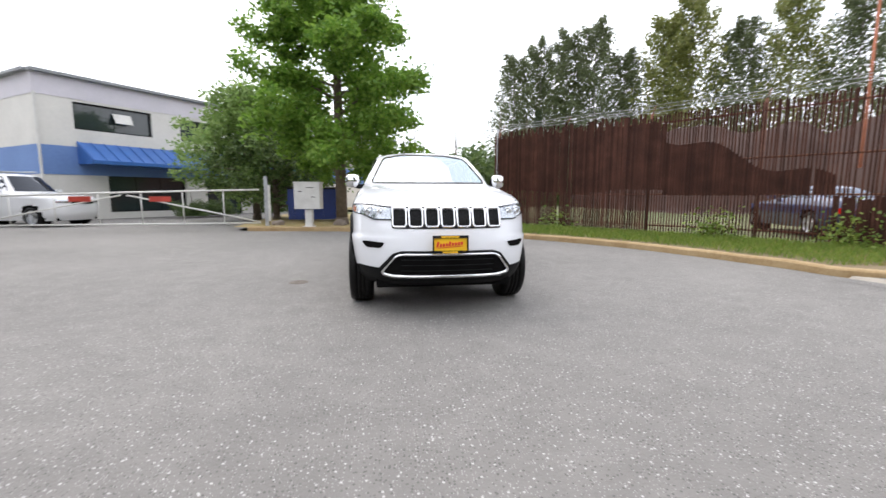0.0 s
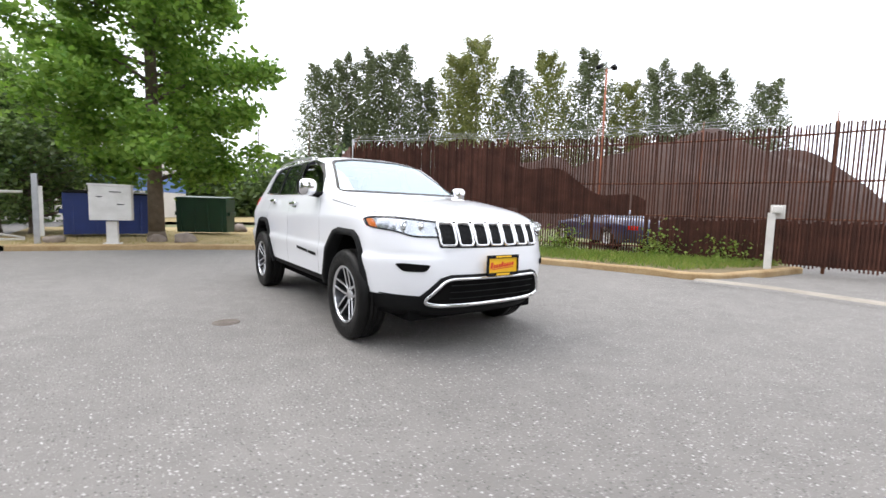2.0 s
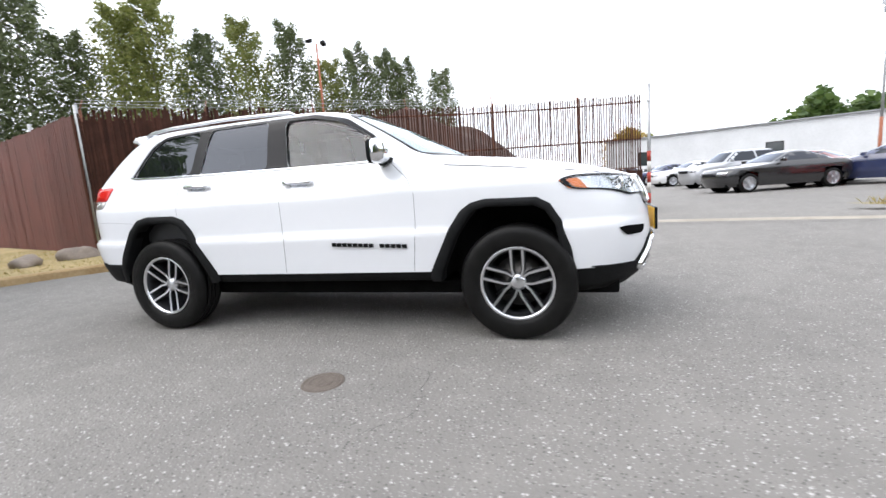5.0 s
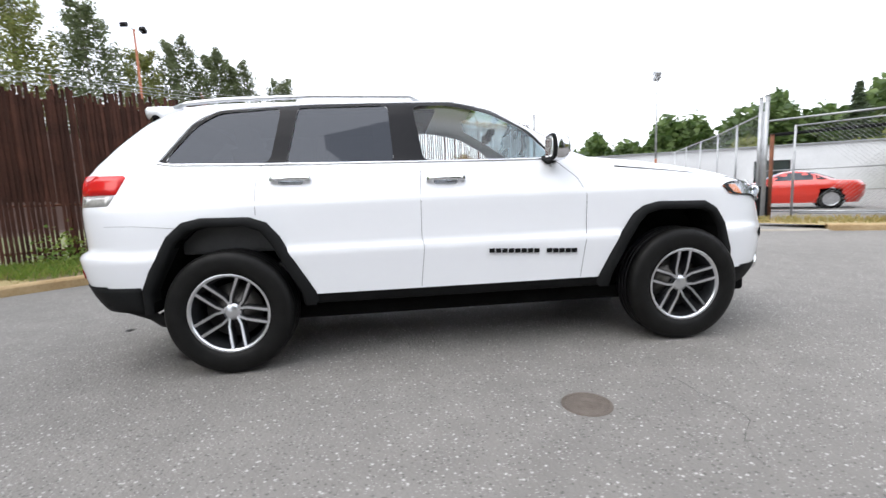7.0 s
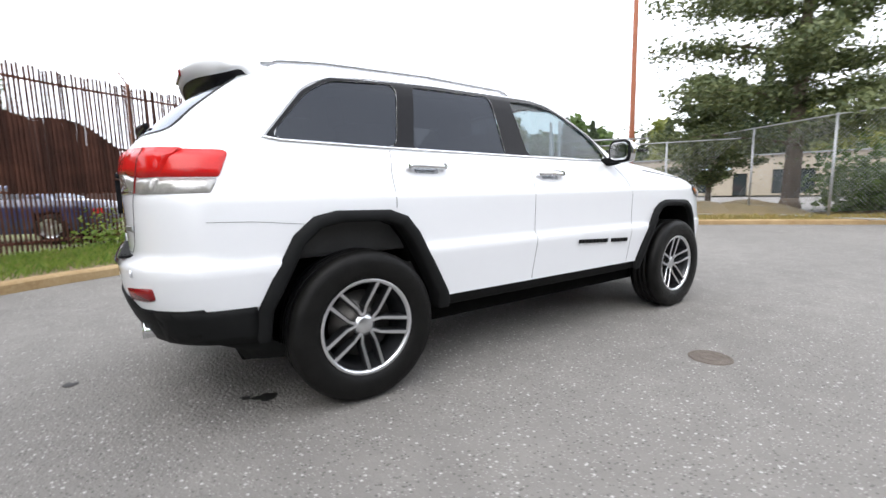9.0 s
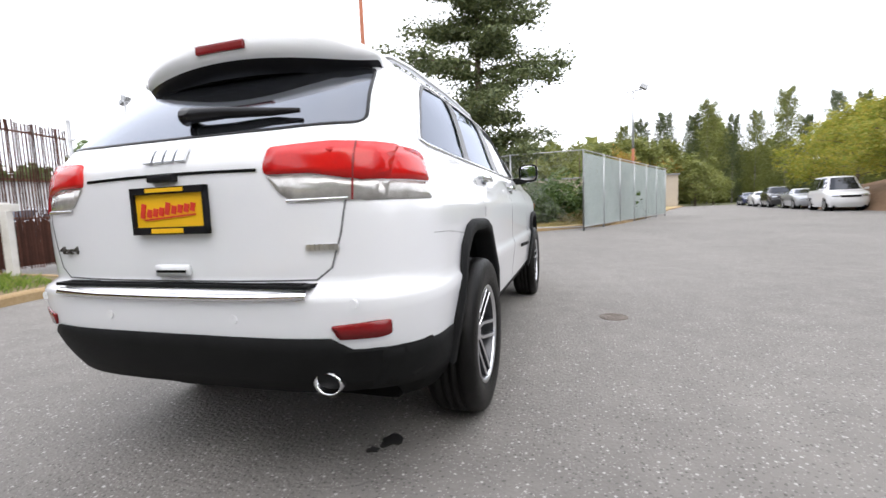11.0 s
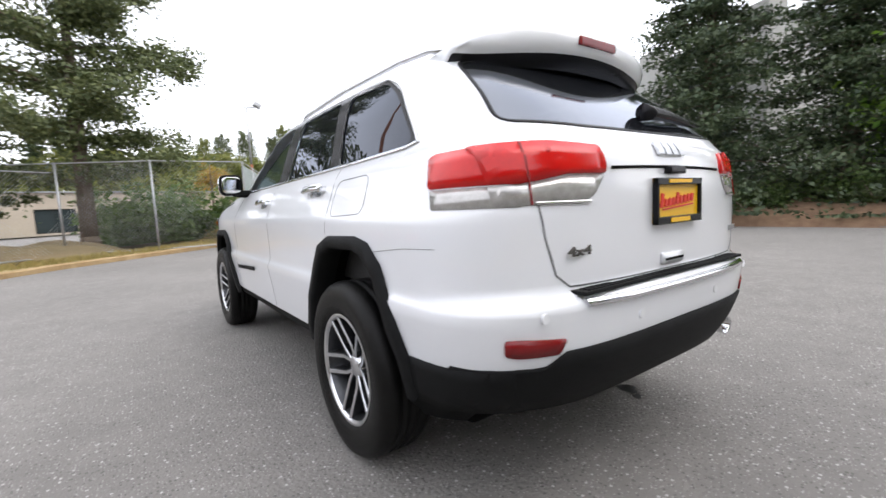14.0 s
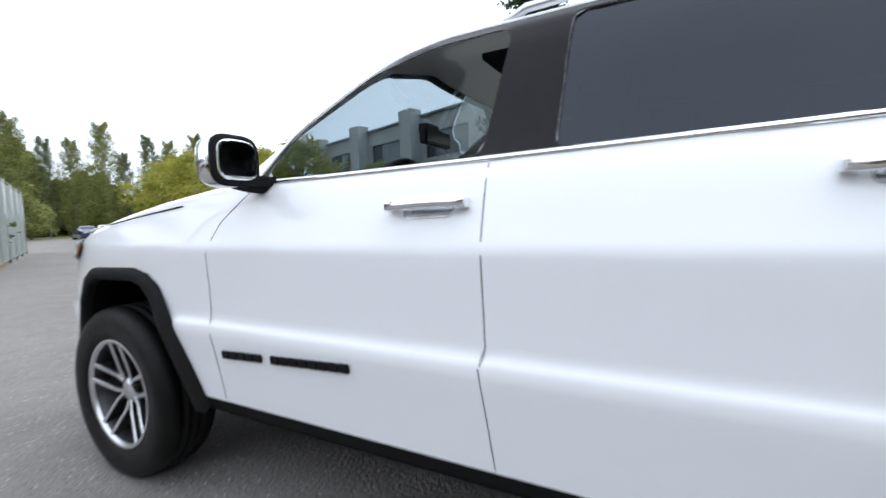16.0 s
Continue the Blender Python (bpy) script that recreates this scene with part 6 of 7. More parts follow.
    return b


blue = building("two_storey_building", "cream and blue two-storey stucco building with a metal awning", (-14.3, 13.8), 55, 26, 12, 6.0, M_STUCCO,
                windows=[(1.3, 3.9, 3.2, 1.15), (5.9, 3.9, 1.7, 1.1), (10, 3.9, 3, 1.1), (2.4, 0.3, 3.6, 1.9), (7.2, 0.0, 2.2, 2.1), (11.5, 0.3, 3, 1.8)],
                bands=[(1.95, 1.2, M_BLUEPAINT), (5.15, 0.85, M_LILAC)])
bm = bmesh.new()
L = 11.5
rows = [[bm.verts.new((x, y, z)) for y, z in ((-0.03, 3.35), (-1.25, 2.55), (-1.25, 2.40), (-0.03, 2.40))] for x in (1.3, 1.3 + L)]
for k in range(4):
    bm.faces.new((rows[0][k], rows[0][(k + 1) % 4], rows[1][(k + 1) % 4], rows[1][k]))
bm.faces.new(rows[0][::-1])
bm.faces.new(rows[1])
bmesh.ops.recalc_face_normals(bm, faces=bm.faces[:])
awning = part("awning", bm, M_AWNING, blue, "blue ribbed metal awning")
for k in range(24):
    x = 1.32 + (L - 0.04) * k / 23
    bm = bmesh.new()
    tube(bm, [(x, -0.05, 3.36), (x, -1.25, 2.58)], 0.03, 4)
    part("seam_rib", bm, M_AWNING, awning)
bm = bmesh.new()
box(bm, (3.2, -0.05, 4.55), (0.75, 0.03, 0.5), Matrix.Rotation(-0.5, 3, "X"))
part("open_casement", bm, M_PALE, blue, "pale casement tilted open")
bm = bmesh.new()
tube(bm, [(0.0, -0.08, 0), (0.0, -0.08, 5.2)], 0.05, 8)
part("downpipe", bm, M_PALE, blue, "pale downpipe")

building("industrial_shed", "long low white metal industrial building behind the car lot", (51.5, -5.5), 247, 46, 16, 4.6, M_WALLW,
         windows=[(3.5, 1.6, 1.3, 1.5), (3.5, 0.0, 1.3, 1.2), (15, 1.8, 1.4, 1.1), (24, 1.8, 1.4, 1.1), (33, 0, 3.2, 3.2)], base=0.0)
building("low_shop_building", "long low beige block building beyond the chain-link fence", (31, -43.2), 196.5, 46, 14, 3.9, M_BEIGE,
         windows=[(9, 0.3, 3.2, 2.1), (14, 0.0, 1.2, 2.2), (17.2, 0.2, 3.2, 2.3), (23, 0.2, 3, 2.2), (28.5, 0, 3.2, 2.4), (34, 0.3, 3, 2)], base=0.1)
M_SIGN = mat("pale_blue_sign", (0.55, 0.66, 0.70), (0.50, 0.60, 0.64), 2, 0.6)
bm = bmesh.new()
box(bm, (19.2, -46.55, 2.9), (3.2, 0.08, 0.5), Matrix.Rotation(radians(16.5), 3, "Z"))
tagged(new("shop_sign", mesh_of("shop_sign", bm, M_SIGN)), "pale blue unreadable sign board on the beige wall", "sign")
office = building("office_building", "pale concrete two-storey office building with recessed windows", (-28.9, -29.0), 71, 27, 12, 6.2, M_PANEL,
                  windows=[(1.6 + 6.7 * k + 0.2, z, 4.6, h) for k in range(4) for z, h in ((0.1, 2.5), (3.4, 1.7))], base=1.75)
for k in range(5):
    bm = bmesh.new()
    box(bm, (0.75 + 6.7 * k - (1.0 if k == 4 else 0), -0.5, 3.35), (1.3, 1.0, 6.7), bevel=0.03)
    part("pier", bm, M_PANEL, office, "projecting pale concrete pier")
for k in (1, 2):
    bm = bmesh.new()
    for q in range(7):
        box(bm, (4.2 + 6.7 * k + 0.22 * q, -1.6, 0.16 + 0.17 * q), (0.28, 1.1, 0.05))
    part("entrance_stair", bm, M_PANEL, office, "pale concrete entrance stair")
slope_low = smooth_line([(-13.6, 4.0), (-13.8, -2.5), (-15.6, -8.0), (-19.3, -14.5), (-24.0, -20.0)], 4)
slope_top = smooth_line([(-20.0, 4.0), (-19.0, -2.5), (-20.3, -8.0), (-22.6, -14.0), (-25.4, -20.5)], 4)
bm = bmesh.new()
rows = []
for p, q in zip(slope_low, slope_top):
    P, Q = Vector(p), Vector(q)
    rows.append([bm.verts.new((*P.lerp(Q, f), 1.74 * (f * f * (3 - 2 * f)) + 0.006)) for f in (0, 0.25, 0.5, 0.75, 1)] + [bm.verts.new((Q.x - 60, Q.y, 1.75))])
for a, b in zip(rows, rows[1:]):
    for k in range(5):
        bm.faces.new((a[k], a[k + 1], b[k + 1], b[k]))
bmesh.ops.recalc_face_normals(bm, faces=bm.faces[:])
tagged(new("slope", mesh_of("slope", bm, M_DRIVE, True)), "asphalt slope up to the office forecourt", "slope", kind="structure")
kerb([(x + 0.4, y, 0)[:2] for x, y in smooth_line([(-16.6, -13.5), (-18.4, -16.5), (-21.0, -18.2), (-24.0, -19.6)], 4)], "pale kerb along the planting bank", 0.16, 0.5)


def mound(x, y, rx, ry, h, name, label, material):
    bm = bmesh.new()
    bmesh.ops.create_grid(bm, x_segments=36, y_segments=36, size=1)
    for v in bm.verts:
        r = math.hypot(v.co.x, v.co.y)
        k = max(0.0, 1 - r * r)
        v.co = Vector((x + v.co.x * rx, y + v.co.y * ry, h * k ** 0.7 * (1 + 0.25 * noise.noise(Vector((v.co.x * 3 + x, v.co.y * 3, 0)))) - 0.03))
    return tagged(new(name, mesh_of(name, bm, material, True)), label, "planting bed", kind="structure")


mound(-16.3, -1.8, 3.0, 5.6, 0.75, "planting_bed", "raised bark-mulch planting bed", M_MULCH)
mound(-21.2, -27.5, 5.2, 12.0, 1.9, "planting_bed", "bark-mulch bed beside the road", M_MULCH)
mound(4.2, -14.6, 2.6, 2.0, 0.55, "planting_bed", "low earth bank under the pine", M_SOIL)
M_EARTH = mat("brown_earth", (0.055, 0.03, 0.022), (0.04, 0.022, 0.017), 2, 1.0, bump=0.6)
mound(45.0, 18.5, 17.0, 16.5, 8.8, "earth_heap", "brown earth heap far behind the slatted fence", M_EARTH)
mound(33.0, 33.0, 15.0, 15.0, 7.4, "earth_heap", "long brown earth heap behind the slatted fence", M_EARTH)


# ---- trees and shrubs ----
t = tree("maple_tree", "broad leafy green maple standing on the verge", "tree", 12.5, 2.7, 1.9, L_MAPLE, 54000, 0.17, "round", 4, trunk=0.2)
t.matrix_world = pose(-1.95, 9.2, 0.1)
t = tree("deciduous_tree", "pale green leafy tree behind the maple", "tree", 7.4, 2.7, 0.9, L_PALE, 20000, 0.17, "round", 8, trunk=0.16)
t.matrix_world = pose(-6.0, 13.8, 0.05)
t = tree("deciduous_tree", "dark leafy tree beside the waste skips", "tree", 4.9, 2.4, 0.6, L_HEDGE, 10000, 0.16, "round", 9, trunk=0.14)
t.matrix_world = pose(-4.9, 12.6, 0.05)
poplars = []
for k in range(4):
    poplars.append(tree("poplar_tree", "tall slender poplar in a distant row", "tree", 20, 4.6, 3.0, (L_POPLAR, L_OLIVE, L_POPLAR, L_OLIVE)[k], 16000, 0.31, "tall", 30 + k, M_PALEBARK, 0.22, "poplar row"))
row = [(16.8, 50.3, 19.2), (19.8, 49.1, 20.3), (22.9, 47.7, 21.3), (25.7, 46.3, 22.0), (28.6, 44.5, 18.2), (32.0, 42.2, 21.8), (34.1, 40.5, 23.8), (37.5, 37.5, 19.8), (40.6, 34.3, 21.8), (43.9, 30.2, 21.4), (46.3, 26.8, 17.6),
       (48.1, 23.7, 18.9), (49.6, 20.9, 18.5), (50.7, 18.4, 17.1), (52.2, 14.4, 15.8)]
g = random.Random(3)
for i, (x, y, h) in enumerate(row):
    k = (0, 2, 2, 0, 0, 3, 1, 0, 3, 2, 3, 2, 0, 2, 0)[i]
    m_ = Matrix.Translation((x, y, 0)) @ Matrix.Rotation(g.uniform(0, 6), 4, "Z") @ Matrix.Diagonal((h / 20 * 0.95, h / 20 * 0.95, h / 20 * 1.03, 1))
    if poplars[k].location.length == 0:
        poplars[k].matrix_world = m_
    else:
        copy_thing(poplars[k], Matrix()).matrix_basis = m_
for i, (x, y, h, w) in enumerate(((-21.5, -78, 17.2, 0.75), (-19.6, -79, 15.4, 0.6), (-25.2, -78.1, 14.6, 0.55), (-28.0, -77, 14.8, 0.6), (-31.6, -76.1, 17.6, 0.62), (-34, -75.5, 13.2, 0.6), (-37, -74, 16, 0.6), (-39.4, -72.5, 15.4, 0.6), (-43.2, -71, 17, 0.7),
                                    (-15.6, -80, 16.4, 0.7), (-12.2, -82, 15.6, 0.8), (-9.2, -83, 15.2, 0.7))):
    copy_thing(poplars[(1, 0, 2, 3)[i % 4]], Matrix()).matrix_basis = Matrix.Translation((x, y, 0)) @ Matrix.Rotation(i * 1.9, 4, "Z") @ Matrix.Diagonal((h / 20 * w * 1.15, h / 20 * w * 1.15, h / 20, 1))
bush = tree("shrub", "dense dark green shrub", "shrub", 4.5, 3.0, 0.3, L_HEDGE, 6000, 0.28, "bush", 41, trunk=0.10, group="shrubs")
spots = [(15.5, 41, 0, 2.2), (9.6, 40, 0, 1.2), (5.5, 46, 0, 1.4), (0.5, 45, 0, 1.5), (-7, 38, 0, 1.5), (12.5, 42, 0, 2.4), (3, 42, 0, 2.2), (-3, 42, 0, 2.4), (8, 44, 0, 2.4), (6.2, 27, 0, 0.35), (5.0, 22, 0, 0.3),
         (22, 46, 0, 1.8), (-8.5, 24, 0, 0.9), (-1.5, -19.5, 0, 0.85), (0.8, -21, 0, 1.0), (-15.8, -6.2, 0.3, 0.42), (-15.2, -2.2, 0.35, 0.40), (-16.2, -0.2, 0.3, 0.5), (-17.9, -15.4, 0.5, 0.45), (-9.6, 16.2, 0.1, 0.28), (-8.8, 17.5, 0.1, 0.3)]
for i, (x, y, z, s) in enumerate(spots):
    m_ = Matrix.Translation((x, y, z)) @ Matrix.Rotation(i * 1.7, 4, "Z") @ Matrix.Diagonal((s, s, s, 1))
    if i == 0:
        bush.matrix_world = m_
    else:
        copy_thing(bush, Matrix()).matrix_basis = m_
fir = tree("fir_tree", "dark pointed fir tree on the skyline", "tree", 16, 3.2, 1.5, L_DARK, 6500, 0.45, "fir", 51, trunk=0.22, group="skyline firs")
firs = [(28.6, -60.6, 12.5), (25.8, -61.7, 14.6), (23.6, -62.6, 15.4), (20.9, -63.4, 16.6), (18.6, -64, 15.2), (31.5, -60, 11.0), (15, -68, 13), (33.9, -57.6, 9.0), (17.3, 43.0, 11.0), (11, -70, 14), (46, -62, 13), (50, -60, 14)]
for i, (x, y, h) in enumerate(firs):
    m_ = Matrix.Translation((x, y, 0)) @ Matrix.Rotation(i * 1.3, 4, "Z") @ Matrix.Diagonal((h / 16 * 1.1, h / 16 * 1.1, h / 16, 1))
    if i == 0:
        fir.matrix_world = m_
    else:
        copy_thing(fir, Matrix()).matrix_basis = m_
t = tree("pine_tree", "tall open-crowned pine on the verge bank", "tree", 13.5, 3.9, 1.9, L_PINE, 60000, 0.165, "pine", 61, trunk=0.26)
t.matrix_world = pose(2.9, -16.0, 0.35)
t = tree("pine_tree", "smaller dense pine beside the pole", "tree", 5.6, 1.9, 1.0, L_PINE, 18000, 0.16, "pine", 62, trunk=0.12)
t.matrix_world = pose(6.3, -17.6, 0.1)
cedar = tree("fir_tree", "large dense dark fir in the planting bed", "tree", 13.0, 3.4, 0.3, L_DARK, 42000, 0.17, "fir", 71, trunk=0.3)
cedar.matrix_world = pose(-15.6, -4.2, 0.3)
for x, y, s in ((-16.8, -0.6, 0.9), (-17.6, 6.2, 0.9), (-17.4, 2.4, 0.8)):
    c2 = copy_thing(cedar, Matrix())
    c2.matrix_basis = Matrix.Translation((x, y, 0.2)) @ Matrix.Rotation(x, 4, "Z") @ Matrix.Diagonal((s, s, s, 1))
t = tree("deciduous_tree", "bright green leafy tree behind the planting bed", "tree", 9.5, 3.2, 0.8, L_MAPLE, 20000, 0.22, "round", 73, trunk=0.18)
t.matrix_world = pose(-17.6, 2.6, 0.4)
yellow = tree("ornamental_tree", "spreading yellow-green ornamental tree in a mulch bed", "tree", 6.0, 2.2, 1.3, L_YELLOW, 7000, 0.17, "round", 81, trunk=0.09, group="roadside trees")
for i, (x, y, h, z) in enumerate(((-18.6, -28.0, 7.4, 0.9), (-18.4, -24.2, 6.8, 0.9), (-18.3, -20.4, 7.2, 0.7), (-22.4, -17.6, 4.4, 1.6), (-20.6, -35.5, 8.6, 0.6), (-21.9, -42.0, 9.0, 0.2))):
    m_ = Matrix.Translation((x, y, z)) @ Matrix.Rotation(i * 2.1, 4, "Z") @ Matrix.Diagonal((h / 6, h / 6, h / 6, 1))
    if i == 0:
        yellow.matrix_world = m_
    else:
        copy_thing(yellow, Matrix()).matrix_basis = m_
autumn = tree("deciduous_tree", "rounded tree turning autumn yellow on the skyline", "tree", 9, 3.6, 2.0, L_AUTUMN, 6000, 0.3, "round", 83, trunk=0.2, group="autumn trees")
mixed = tree("deciduous_tree", "rounded green woodland tree in the distance", "tree", 12, 4.6, 1.0, L_OLIVE, 6000, 0.5, "round", 84, trunk=0.25, group="far woodland")
for i, (x, y, h, which) in enumerate(((62, -9, 9, 0), (-8, -70, 12, 0), (-3, -66, 12, 1), (-1, -81.3, 15, 1), (-8.2, -81, 15, 1), (3, -72, 13, 1), (8, -70, 14, 1), (36, -60, 9, 1), (42, -58, 10, 1), (13, -62, 9, 1), (66, -12, 8, 1), (-46, -66, 13, 1), (-12, -64, 9, 0), (4, -60, 9, 1), (-3, -55, 8, 1), (52, -46, 9, 1),
                                    (30, -56, 8, 1), (23, -56, 8, 1), (-4.2, -62, 11.6, 1), (-9.4, -63, 12.4, 1), (-13.4, -66, 12.0, 1), (-6.6, -58, 9.2, 0), (-15.8, -60, 7.6, 1), (-20.5, -70, 6.5, 1))):
    src = autumn if which == 0 else mixed
    base_h = 9 if which == 0 else 12
    m_ = Matrix.Translation((x, y, 0)) @ Matrix.Rotation(i * 2.1, 4, "Z") @ Matrix.Diagonal((h / base_h, h / base_h, h / base_h, 1))
    if src.location.length == 0:
        src.matrix_world = m_
    else:
        copy_thing(src, Matrix()).matrix_basis = m_
# wooded hills far off
rng = np.random.default_rng(90)
pts = []
for _ in range(30000):
    a = math.radians(rng.uniform(-58, -20))
    d = rng.uniform(120, 150)
    top = 9 + 9 * math.sin((math.degrees(a) + 20) / -38 * 2.4) + 2.5 * math.sin(a * 40) + 1.5 * math.sin(a * 97)
    pts.append((d * math.cos(a), d * math.sin(a), rng.uniform(0, max(2, top)) + rng.normal() * 0.7))
tagged(new("wooded_hill", leaves_mesh("wooded_hill", pts, 2.2, rng, L_HEDGE)), "dark wooded hill on the horizon", "woods", kind="stuff")
pts = []
for _ in range(38000):
    a = math.radians(rng.uniform(-140, -60))
    d = rng.uniform(92, 118)
    top = 10.5 + 3.0 * math.sin(a * 23) + 2.4 * math.sin(a * 57)
    pts.append((d * math.cos(a), d * math.sin(a), rng.uniform(0, max(2, top)) + rng.normal() * 0.6))
tagged(new("woods", leaves_mesh("woods", pts, 1.9, rng, L_OLIVE)), "distant mixed woods beyond the road", "woods", kind="stuff")
pts = []
for _ in range(20000):
    a = math.radians(rng.uniform(60, 122))
    d = rng.uniform(62, 78)
    top = 5.0 + 1.5 * math.sin(a * 31) + 1.2 * math.sin(a * 73)
    pts.append((d * math.cos(a), d * math.sin(a), rng.uniform(0, max(1.5, top)) + rng.normal() * 0.4))
tagged(new("woods", leaves_mesh("woods", pts, 1.2, rng, L_HEDGE)), "low dark woods beyond the fence", "woods", kind="stuff")
# ground cover on the bank by the far kerb
pts = []
for _ in range(13000):
    i = rng.integers(8, 26)
    p = Vector(sk[i]).lerp(Vector(sf[i]), rng.uniform(0.3, 1.0))
    pts.append((p.x + rng.normal() * 0.2, p.y + rng.normal() * 0.2, 0.14 + abs(rng.normal()) * 0.2))
tagged(new("ground_cover", leaves_mesh("ground_cover", pts, 0.10, rng, L_IVY)), "low straggling ground cover on the verge", "plants", kind="stuff")
pts = []
for cx, cy, n in ((7.1, 2.9, 500), (8.2, 0.9, 420), (4.6, 6.3, 300), (8.8, -0.4, 250)):
    for _ in range(n):
        pts.append((cx + rng.normal() * 0.28, cy + rng.normal() * 0.28, 0.15 + abs(rng.normal()) * 0.28))
tagged(new("weeds", leaves_mesh("weeds", pts, 0.09, rng, L_GRASS)), "leafy green weeds at the fence foot", "plants", kind="stuff")


# ---- other vehicles ----
def parked_car(x, y, turn, label, paint, kind="coupe", category="car"):
    """A simpler car: skin, windows, lamps and wheels; its nose looks to local -y."""
    c = thing({"coupe": "parked_car", "suv": "parked_suv", "van": "parked_van", "pickup": "pickup_truck"}[kind], label, category, m=pose(x, y, 0, 0, 0, turn))
    H = {"coupe": 1.42, "suv": 1.72, "van": 1.95, "pickup": 1.85}[kind]
    hw = {"coupe": 0.95, "suv": 0.95, "van": 0.92, "pickup": 0.98}[kind]
    hood = {"coupe": 0.98, "suv": 1.12, "van": 1.1, "pickup": 1.15}[kind]
    belt = hood + 0.04
    ln = {"coupe": 2.45, "suv": 2.35, "van": 2.25, "pickup": 2.6}[kind]
    scr = {"coupe": (-0.75, 0.0), "suv": (-0.95, -0.3), "van": (-1.35, -0.75), "pickup": (-0.9, -0.35)}[kind]
    back = {"coupe": (1.75, 0.95), "suv": (2.2, 1.75), "van": (2.2, 2.1), "pickup": (0.95, 0.8)}[kind]
    sk2 = Skin(width=[(0.2, hw * 0.92), (0.5, hw), (hood - 0.1, hw), (belt, hw * 0.94), (H - 0.1, hw * 0.70), (H - 0.02, hw * 0.6), (H, hw * 0.35)],
               front=[(0.2, -ln + 0.15), (0.45, -ln), (hood - 0.25, -ln), (hood - 0.1, -ln + 0.15), (hood, scr[0] - 0.35), (belt, scr[0]), (H - 0.06, scr[1]), (H, scr[1] + 0.35)],
               rear=[(0.2, ln - 0.15), (0.45, ln), (hood - 0.15, ln), (hood, ln - 0.1 if kind != "coupe" else ln - 0.15), (belt, back[0]), (H - 0.06, back[1]), (H, back[1] - 0.4)],
               taper_front=[(0.2, 0.9), (hood, 1.0), (belt, 0.6), (H, 0.5)], taper_rear=[(0.2, 0.6), (H, 0.5)])
    wb = {"coupe": 1.5, "suv": 1.42, "van": 1.35, "pickup": 1.6}[kind]
    bm, rows = sk2.shell([0.22, 0.32, 0.42, 0.52, 0.62, 0.72, hood - 0.2, hood - 0.12, hood - 0.06, hood, belt, belt + (H - belt) * 0.3, belt + (H - belt) * 0.6, H - 0.1, H - 0.05, H - 0.02, H], 6, 30, 6)
    bm.faces.new(rows[-1])
    for view in ("left", "right"):
        for y0 in (-wb, wb):
            sk2.cut(bm, view, [(y0 + 0.40 * math.cos(a), 0.36 + 0.40 * math.sin(a) if math.sin(a) > -0.2 else 0.1) for a in [i * math.tau / 20 for i in range(20)]])
    bmesh.ops.recalc_face_normals(bm, faces=bm.faces[:])
    part("body", bm, paint, c, "", True)
    za, zb = belt + 0.03, H - 0.10
    for view in ("left", "right"):
        wins = [[(scr[0] + 0.25, za), (scr[1] + 0.15, zb), (scr[1] + 0.95, zb), (scr[1] + 1.0, za)]]
        if kind in ("suv", "van", "coupe"):
            wins.append([(scr[1] + 1.08, za), (scr[1] + 1.03, zb), (back[1] - 0.1, zb), (back[0] - 0.35, za)])
        for w in wins:
            part("side_window", sk2.patch(view, rounded(w, 0.05), 0.006, 0, 0.2), M_TINT, c, "dark side window", True)
        s = 1 if view == "left" else -1
        bm = bmesh.new()
        box(bm, (s * (hw + 0.06), scr[0] + 0.38, belt + 0.06), (0.18, 0.12, 0.12), bevel=0.03)
        part("door_mirror", bm, paint, c)
        q = hw * 0.80
        hl = [(s * q * 0.62, hood - 0.32), (s * q * 0.62, hood - 0.2), (s * q, hood - 0.2), (s * q, hood - 0.32)]
        part("headlamp", sk2.patch("front", hl if s > 0 else hl[::-1], 0.006, 0, 0.2), M_LAMP, c, "clear headlamp")
        tl = [(s * q * 0.55, hood - 0.32), (s * q * 0.55, hood - 0.18), (s * q, hood - 0.18), (s * q, hood - 0.32)]
        part("tail_lamp", sk2.patch("back", tl if s > 0 else tl[::-1], 0.006, 0, 0.2), M_RED, c, "red tail lamp")
        for y0 in (-wb, wb):
            w = thing("wheel", "", "")
            w.parent = c
            w.location = (s * (hw - 0.12), y0, 0.34)
            bm = bmesh.new()
            lathe(bm, [(-0.12 * s, 0.22), (-0.12 * s, 0.32), (-0.08 * s, 0.34), (0.08 * s, 0.34), (0.12 * s, 0.31), (0.11 * s, 0.235)], 24)
            part("tyre", bm, M_RUBBER, w, "black tyre", True)
            bm = bmesh.new()
            lathe(bm, [(0.105 * s, 0.238), (0.10 * s, 0.22), (0.02 * s, 0.21), (0.02 * s, 0.01)], 24)
            for k in range(5):
                a = k * math.tau / 5
                box(bm, (0.075 * s, 0.12 * math.cos(a), 0.12 * math.sin(a)), (0.03, 0.22, 0.05), Matrix.Rotation(a, 3, "X"))
            lathe(bm, [(0.10 * s, 0.05), (0.11 * s, 0.001)], 12)
            part("rim", bm, M_ALLOY, w, "silver spoked rim")
            bm = bmesh.new()
            lathe(bm, [(-0.1 * s, 0.40), (-0.25 * s, 0.40), (-0.25 * s, 0.01)], 16)
            part("arch_liner", bm, M_DARK, w, "dark wheel arch")
    part("windscreen", sk2.patch("front", [(-hw * 0.72, za), (-hw * 0.55, zb), (hw * 0.55, zb), (hw * 0.72, za)], 0.006, 0, 0.15), M_TINT, c, "dark windscreen", True)
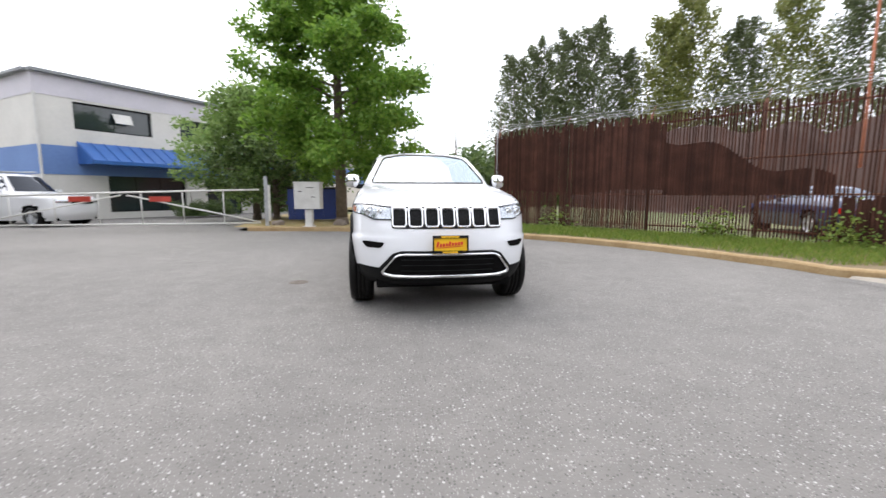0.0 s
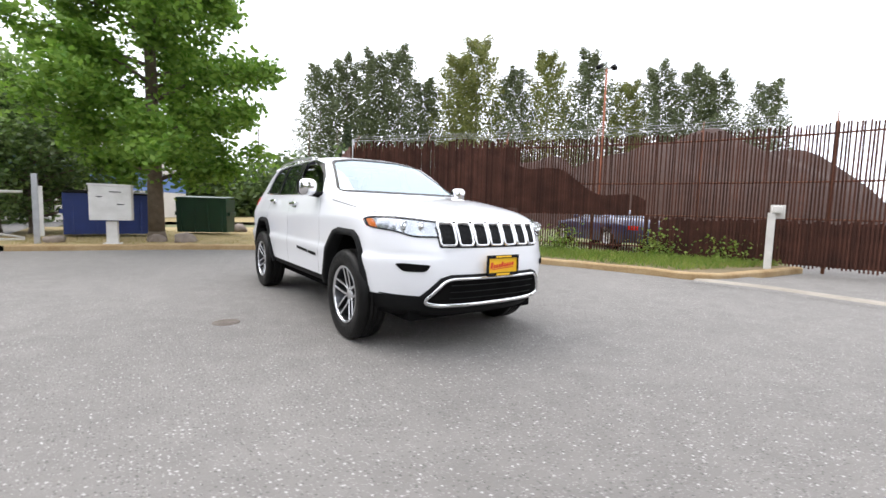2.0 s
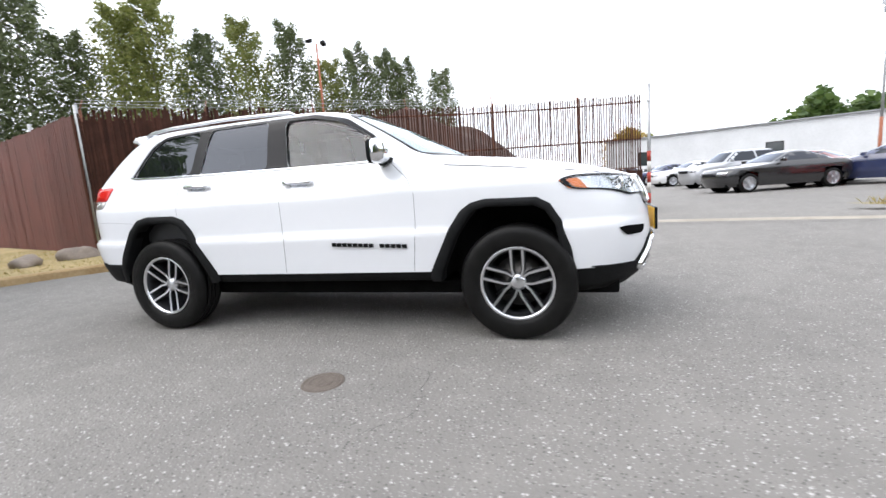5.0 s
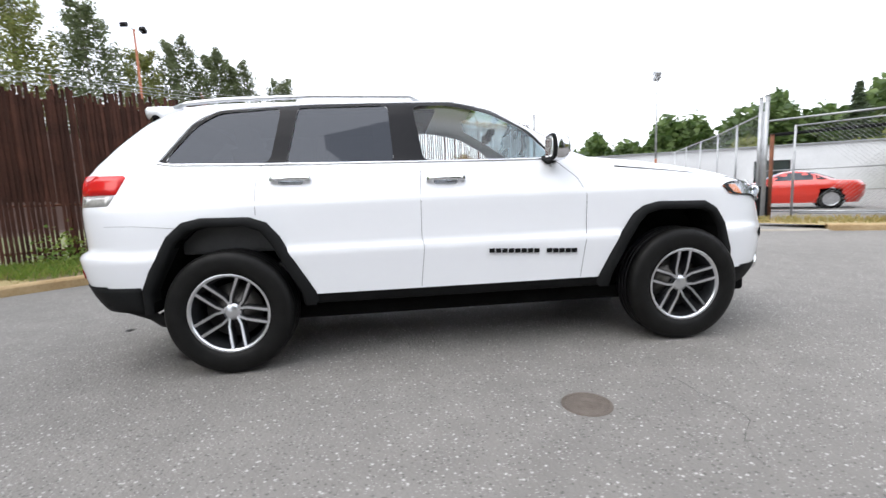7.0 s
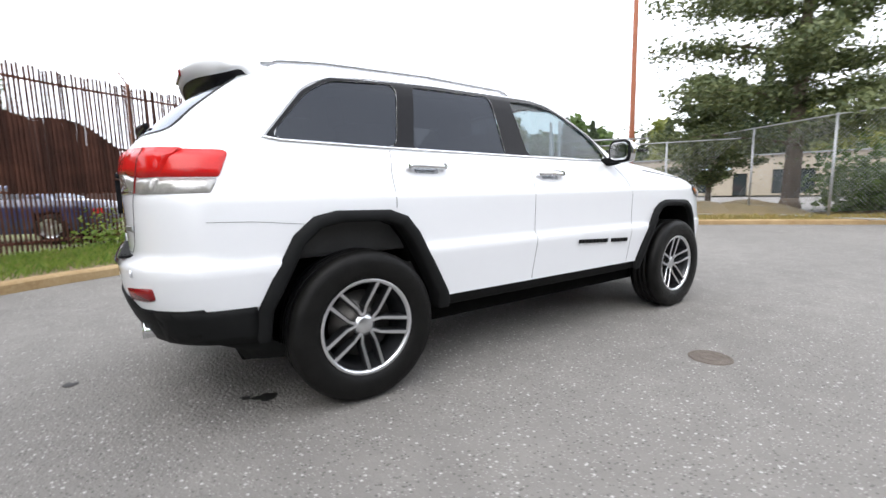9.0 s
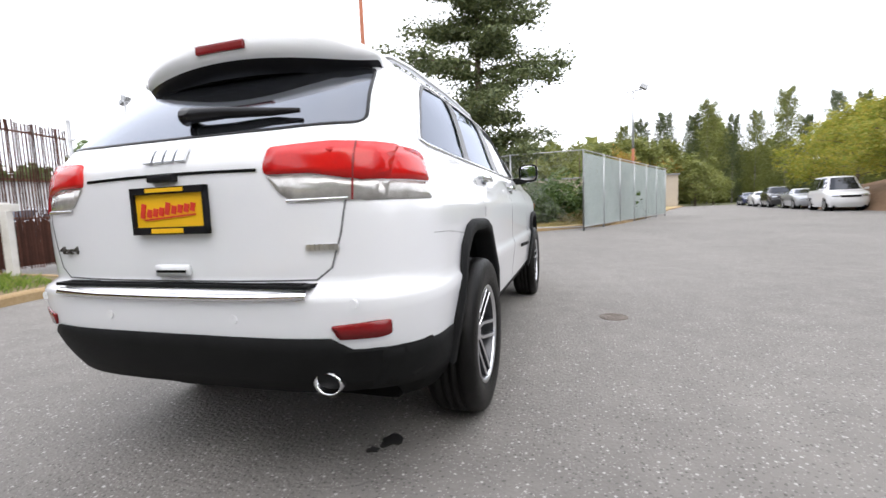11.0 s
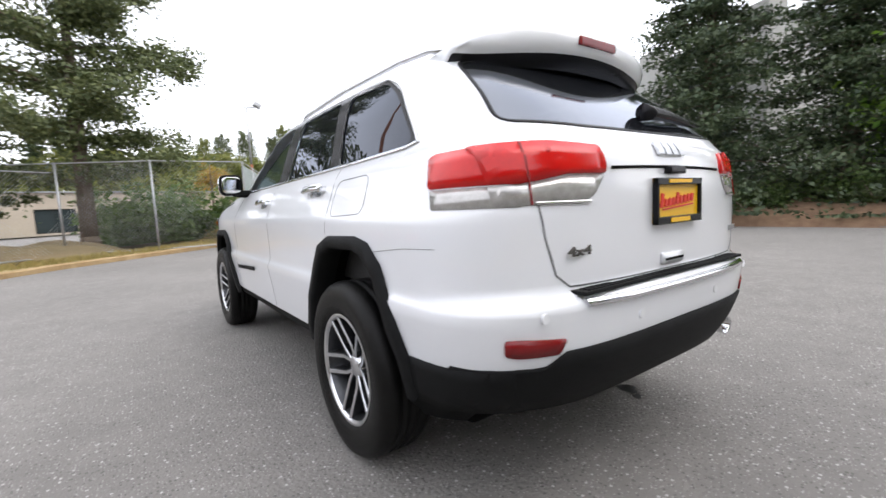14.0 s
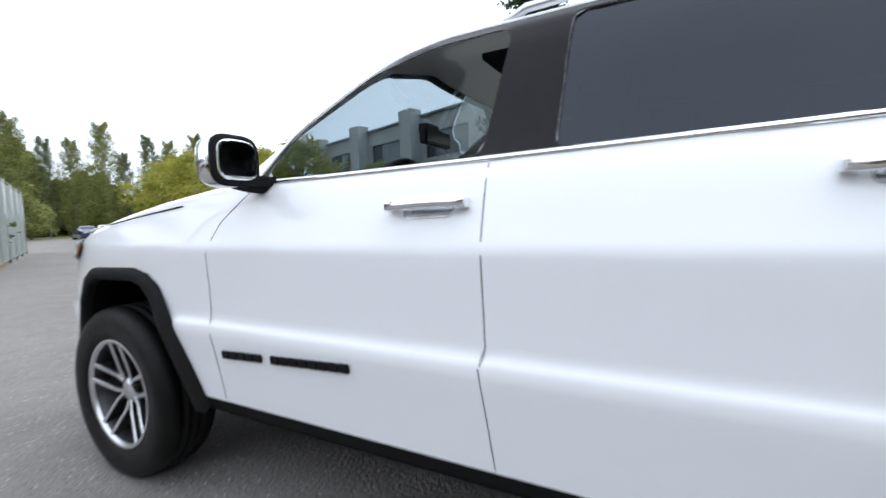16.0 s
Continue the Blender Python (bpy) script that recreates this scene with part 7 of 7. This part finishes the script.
    if kind != "pickup":
        part("rear_window", sk2.patch("back", [(-hw * 0.66, za + 0.02), (-hw * 0.52, zb), (hw * 0.52, zb), (hw * 0.66, za + 0.02)], 0.006, 0, 0.15), M_TINT, c, "dark rear window", True)
    gr = [(-0.42, hood - 0.36), (-0.42, hood - 0.24), (0.42, hood - 0.24), (0.42, hood - 0.36)]
    part("grille", sk2.patch("front", gr, 0.006, 0, 0.2), M_TRIM, c, "black grille")
    bm = bmesh.new()
    box(bm, (0, 0, 0.27), (hw * 1.5, ln * 1.8, 0.1))
    part("underbody", bm, M_DARK, c)
    if kind == "pickup":
        for s in (-1, 1):
            bm = bmesh.new()
            box(bm, (s * 0.86, 1.7, 1.25), (0.1, 1.7, 0.5), bevel=0.03)
            part("bed_side", bm, paint, c)
        bm = bmesh.new()
        for yy in (1.0, 2.4):
            tube(bm, [(-0.85, yy, 1.3), (-0.85, yy, 1.95), (0.85, yy, 1.95), (0.85, yy, 1.3)], 0.03, 6)
        tube(bm, [(-0.85, 0.2, 1.95), (-0.85, 2.5, 1.95)], 0.03, 6)
        tube(bm, [(0.85, 0.2, 1.95), (0.85, 2.5, 1.95)], 0.03, 6)
        part("ladder_rack", bm, M_GALV, c, "steel ladder rack")
    return c


P_RED = mat("red_paint", (0.60, 0.03, 0.015), (0.55, 0.025, 0.012), 1, 0.3, coat=1)
P_BLACK = mat("black_paint", (0.012, 0.012, 0.014), (0.016, 0.016, 0.018), 1, 0.25, coat=1)
P_SILVER = mat("silver_paint", (0.42, 0.43, 0.45), (0.38, 0.39, 0.41), 1, 0.35, 0.5, coat=1)
P_NAVY = mat("navy_paint", (0.015, 0.025, 0.09), (0.012, 0.02, 0.07), 1, 0.28, coat=1)
P_WHITE = mat("plain_white_paint", (0.72, 0.72, 0.73), (0.68, 0.68, 0.69), 1, 0.35, coat=0.8)
parked_car(15.9, -9.0, 197, "glossy black coupe parked in the car lot", P_BLACK)
parked_car(21.3, -9.2, 197, "silver sport utility vehicle parked in the car lot", P_SILVER, "suv")
parked_car(26.5, -8.6, 197, "white car parked in a row in the lot", P_WHITE)
parked_car(31.5, -8.0, 197, "dark car parked in a row in the lot", P_NAVY)
parked_car(12.3, -14.3, 139, "bright red coupe behind the chain-link gate", P_RED)
parked_car(16.2, -12.6, 139, "dark navy coupe parked beside the red coupe", P_NAVY)
parked_car(20.0, -11.5, 139, "maroon car at the end of a parked row", mat("maroon_paint", (0.16, 0.012, 0.012), (0.13, 0.01, 0.01), 1, 0.3, coat=1))
parked_car(12.5, 5.4, 160, "blue coupe glimpsed behind the slatted fence", P_NAVY)
parked_car(38, -6.5, 270, "white car parked by the white shed", P_WHITE)
parked_car(40, -9.5, 270, "silver car parked by the white shed", P_SILVER)
parked_car(41, -3.5, 270, "white car beside the white shed", P_WHITE)
parked_car(-13.6, 11.6, 75, "white pickup truck with a ladder rack behind the gate", P_WHITE, "pickup", "pickup")
parked_car(-15.6, -27.2, 170, "white van parked along the road", P_WHITE, "van", "van")
parked_car(-16.5, -33.2, 170, "silver car parked along the road", P_SILVER)
parked_car(-17.3, -39.5, 170, "black vehicle parked along the road", P_BLACK, "suv")
parked_car(-18.4, -46, 170, "white car parked along the road", P_WHITE)
parked_car(-19.6, -53, 170, "dark car parked along the road", P_NAVY)
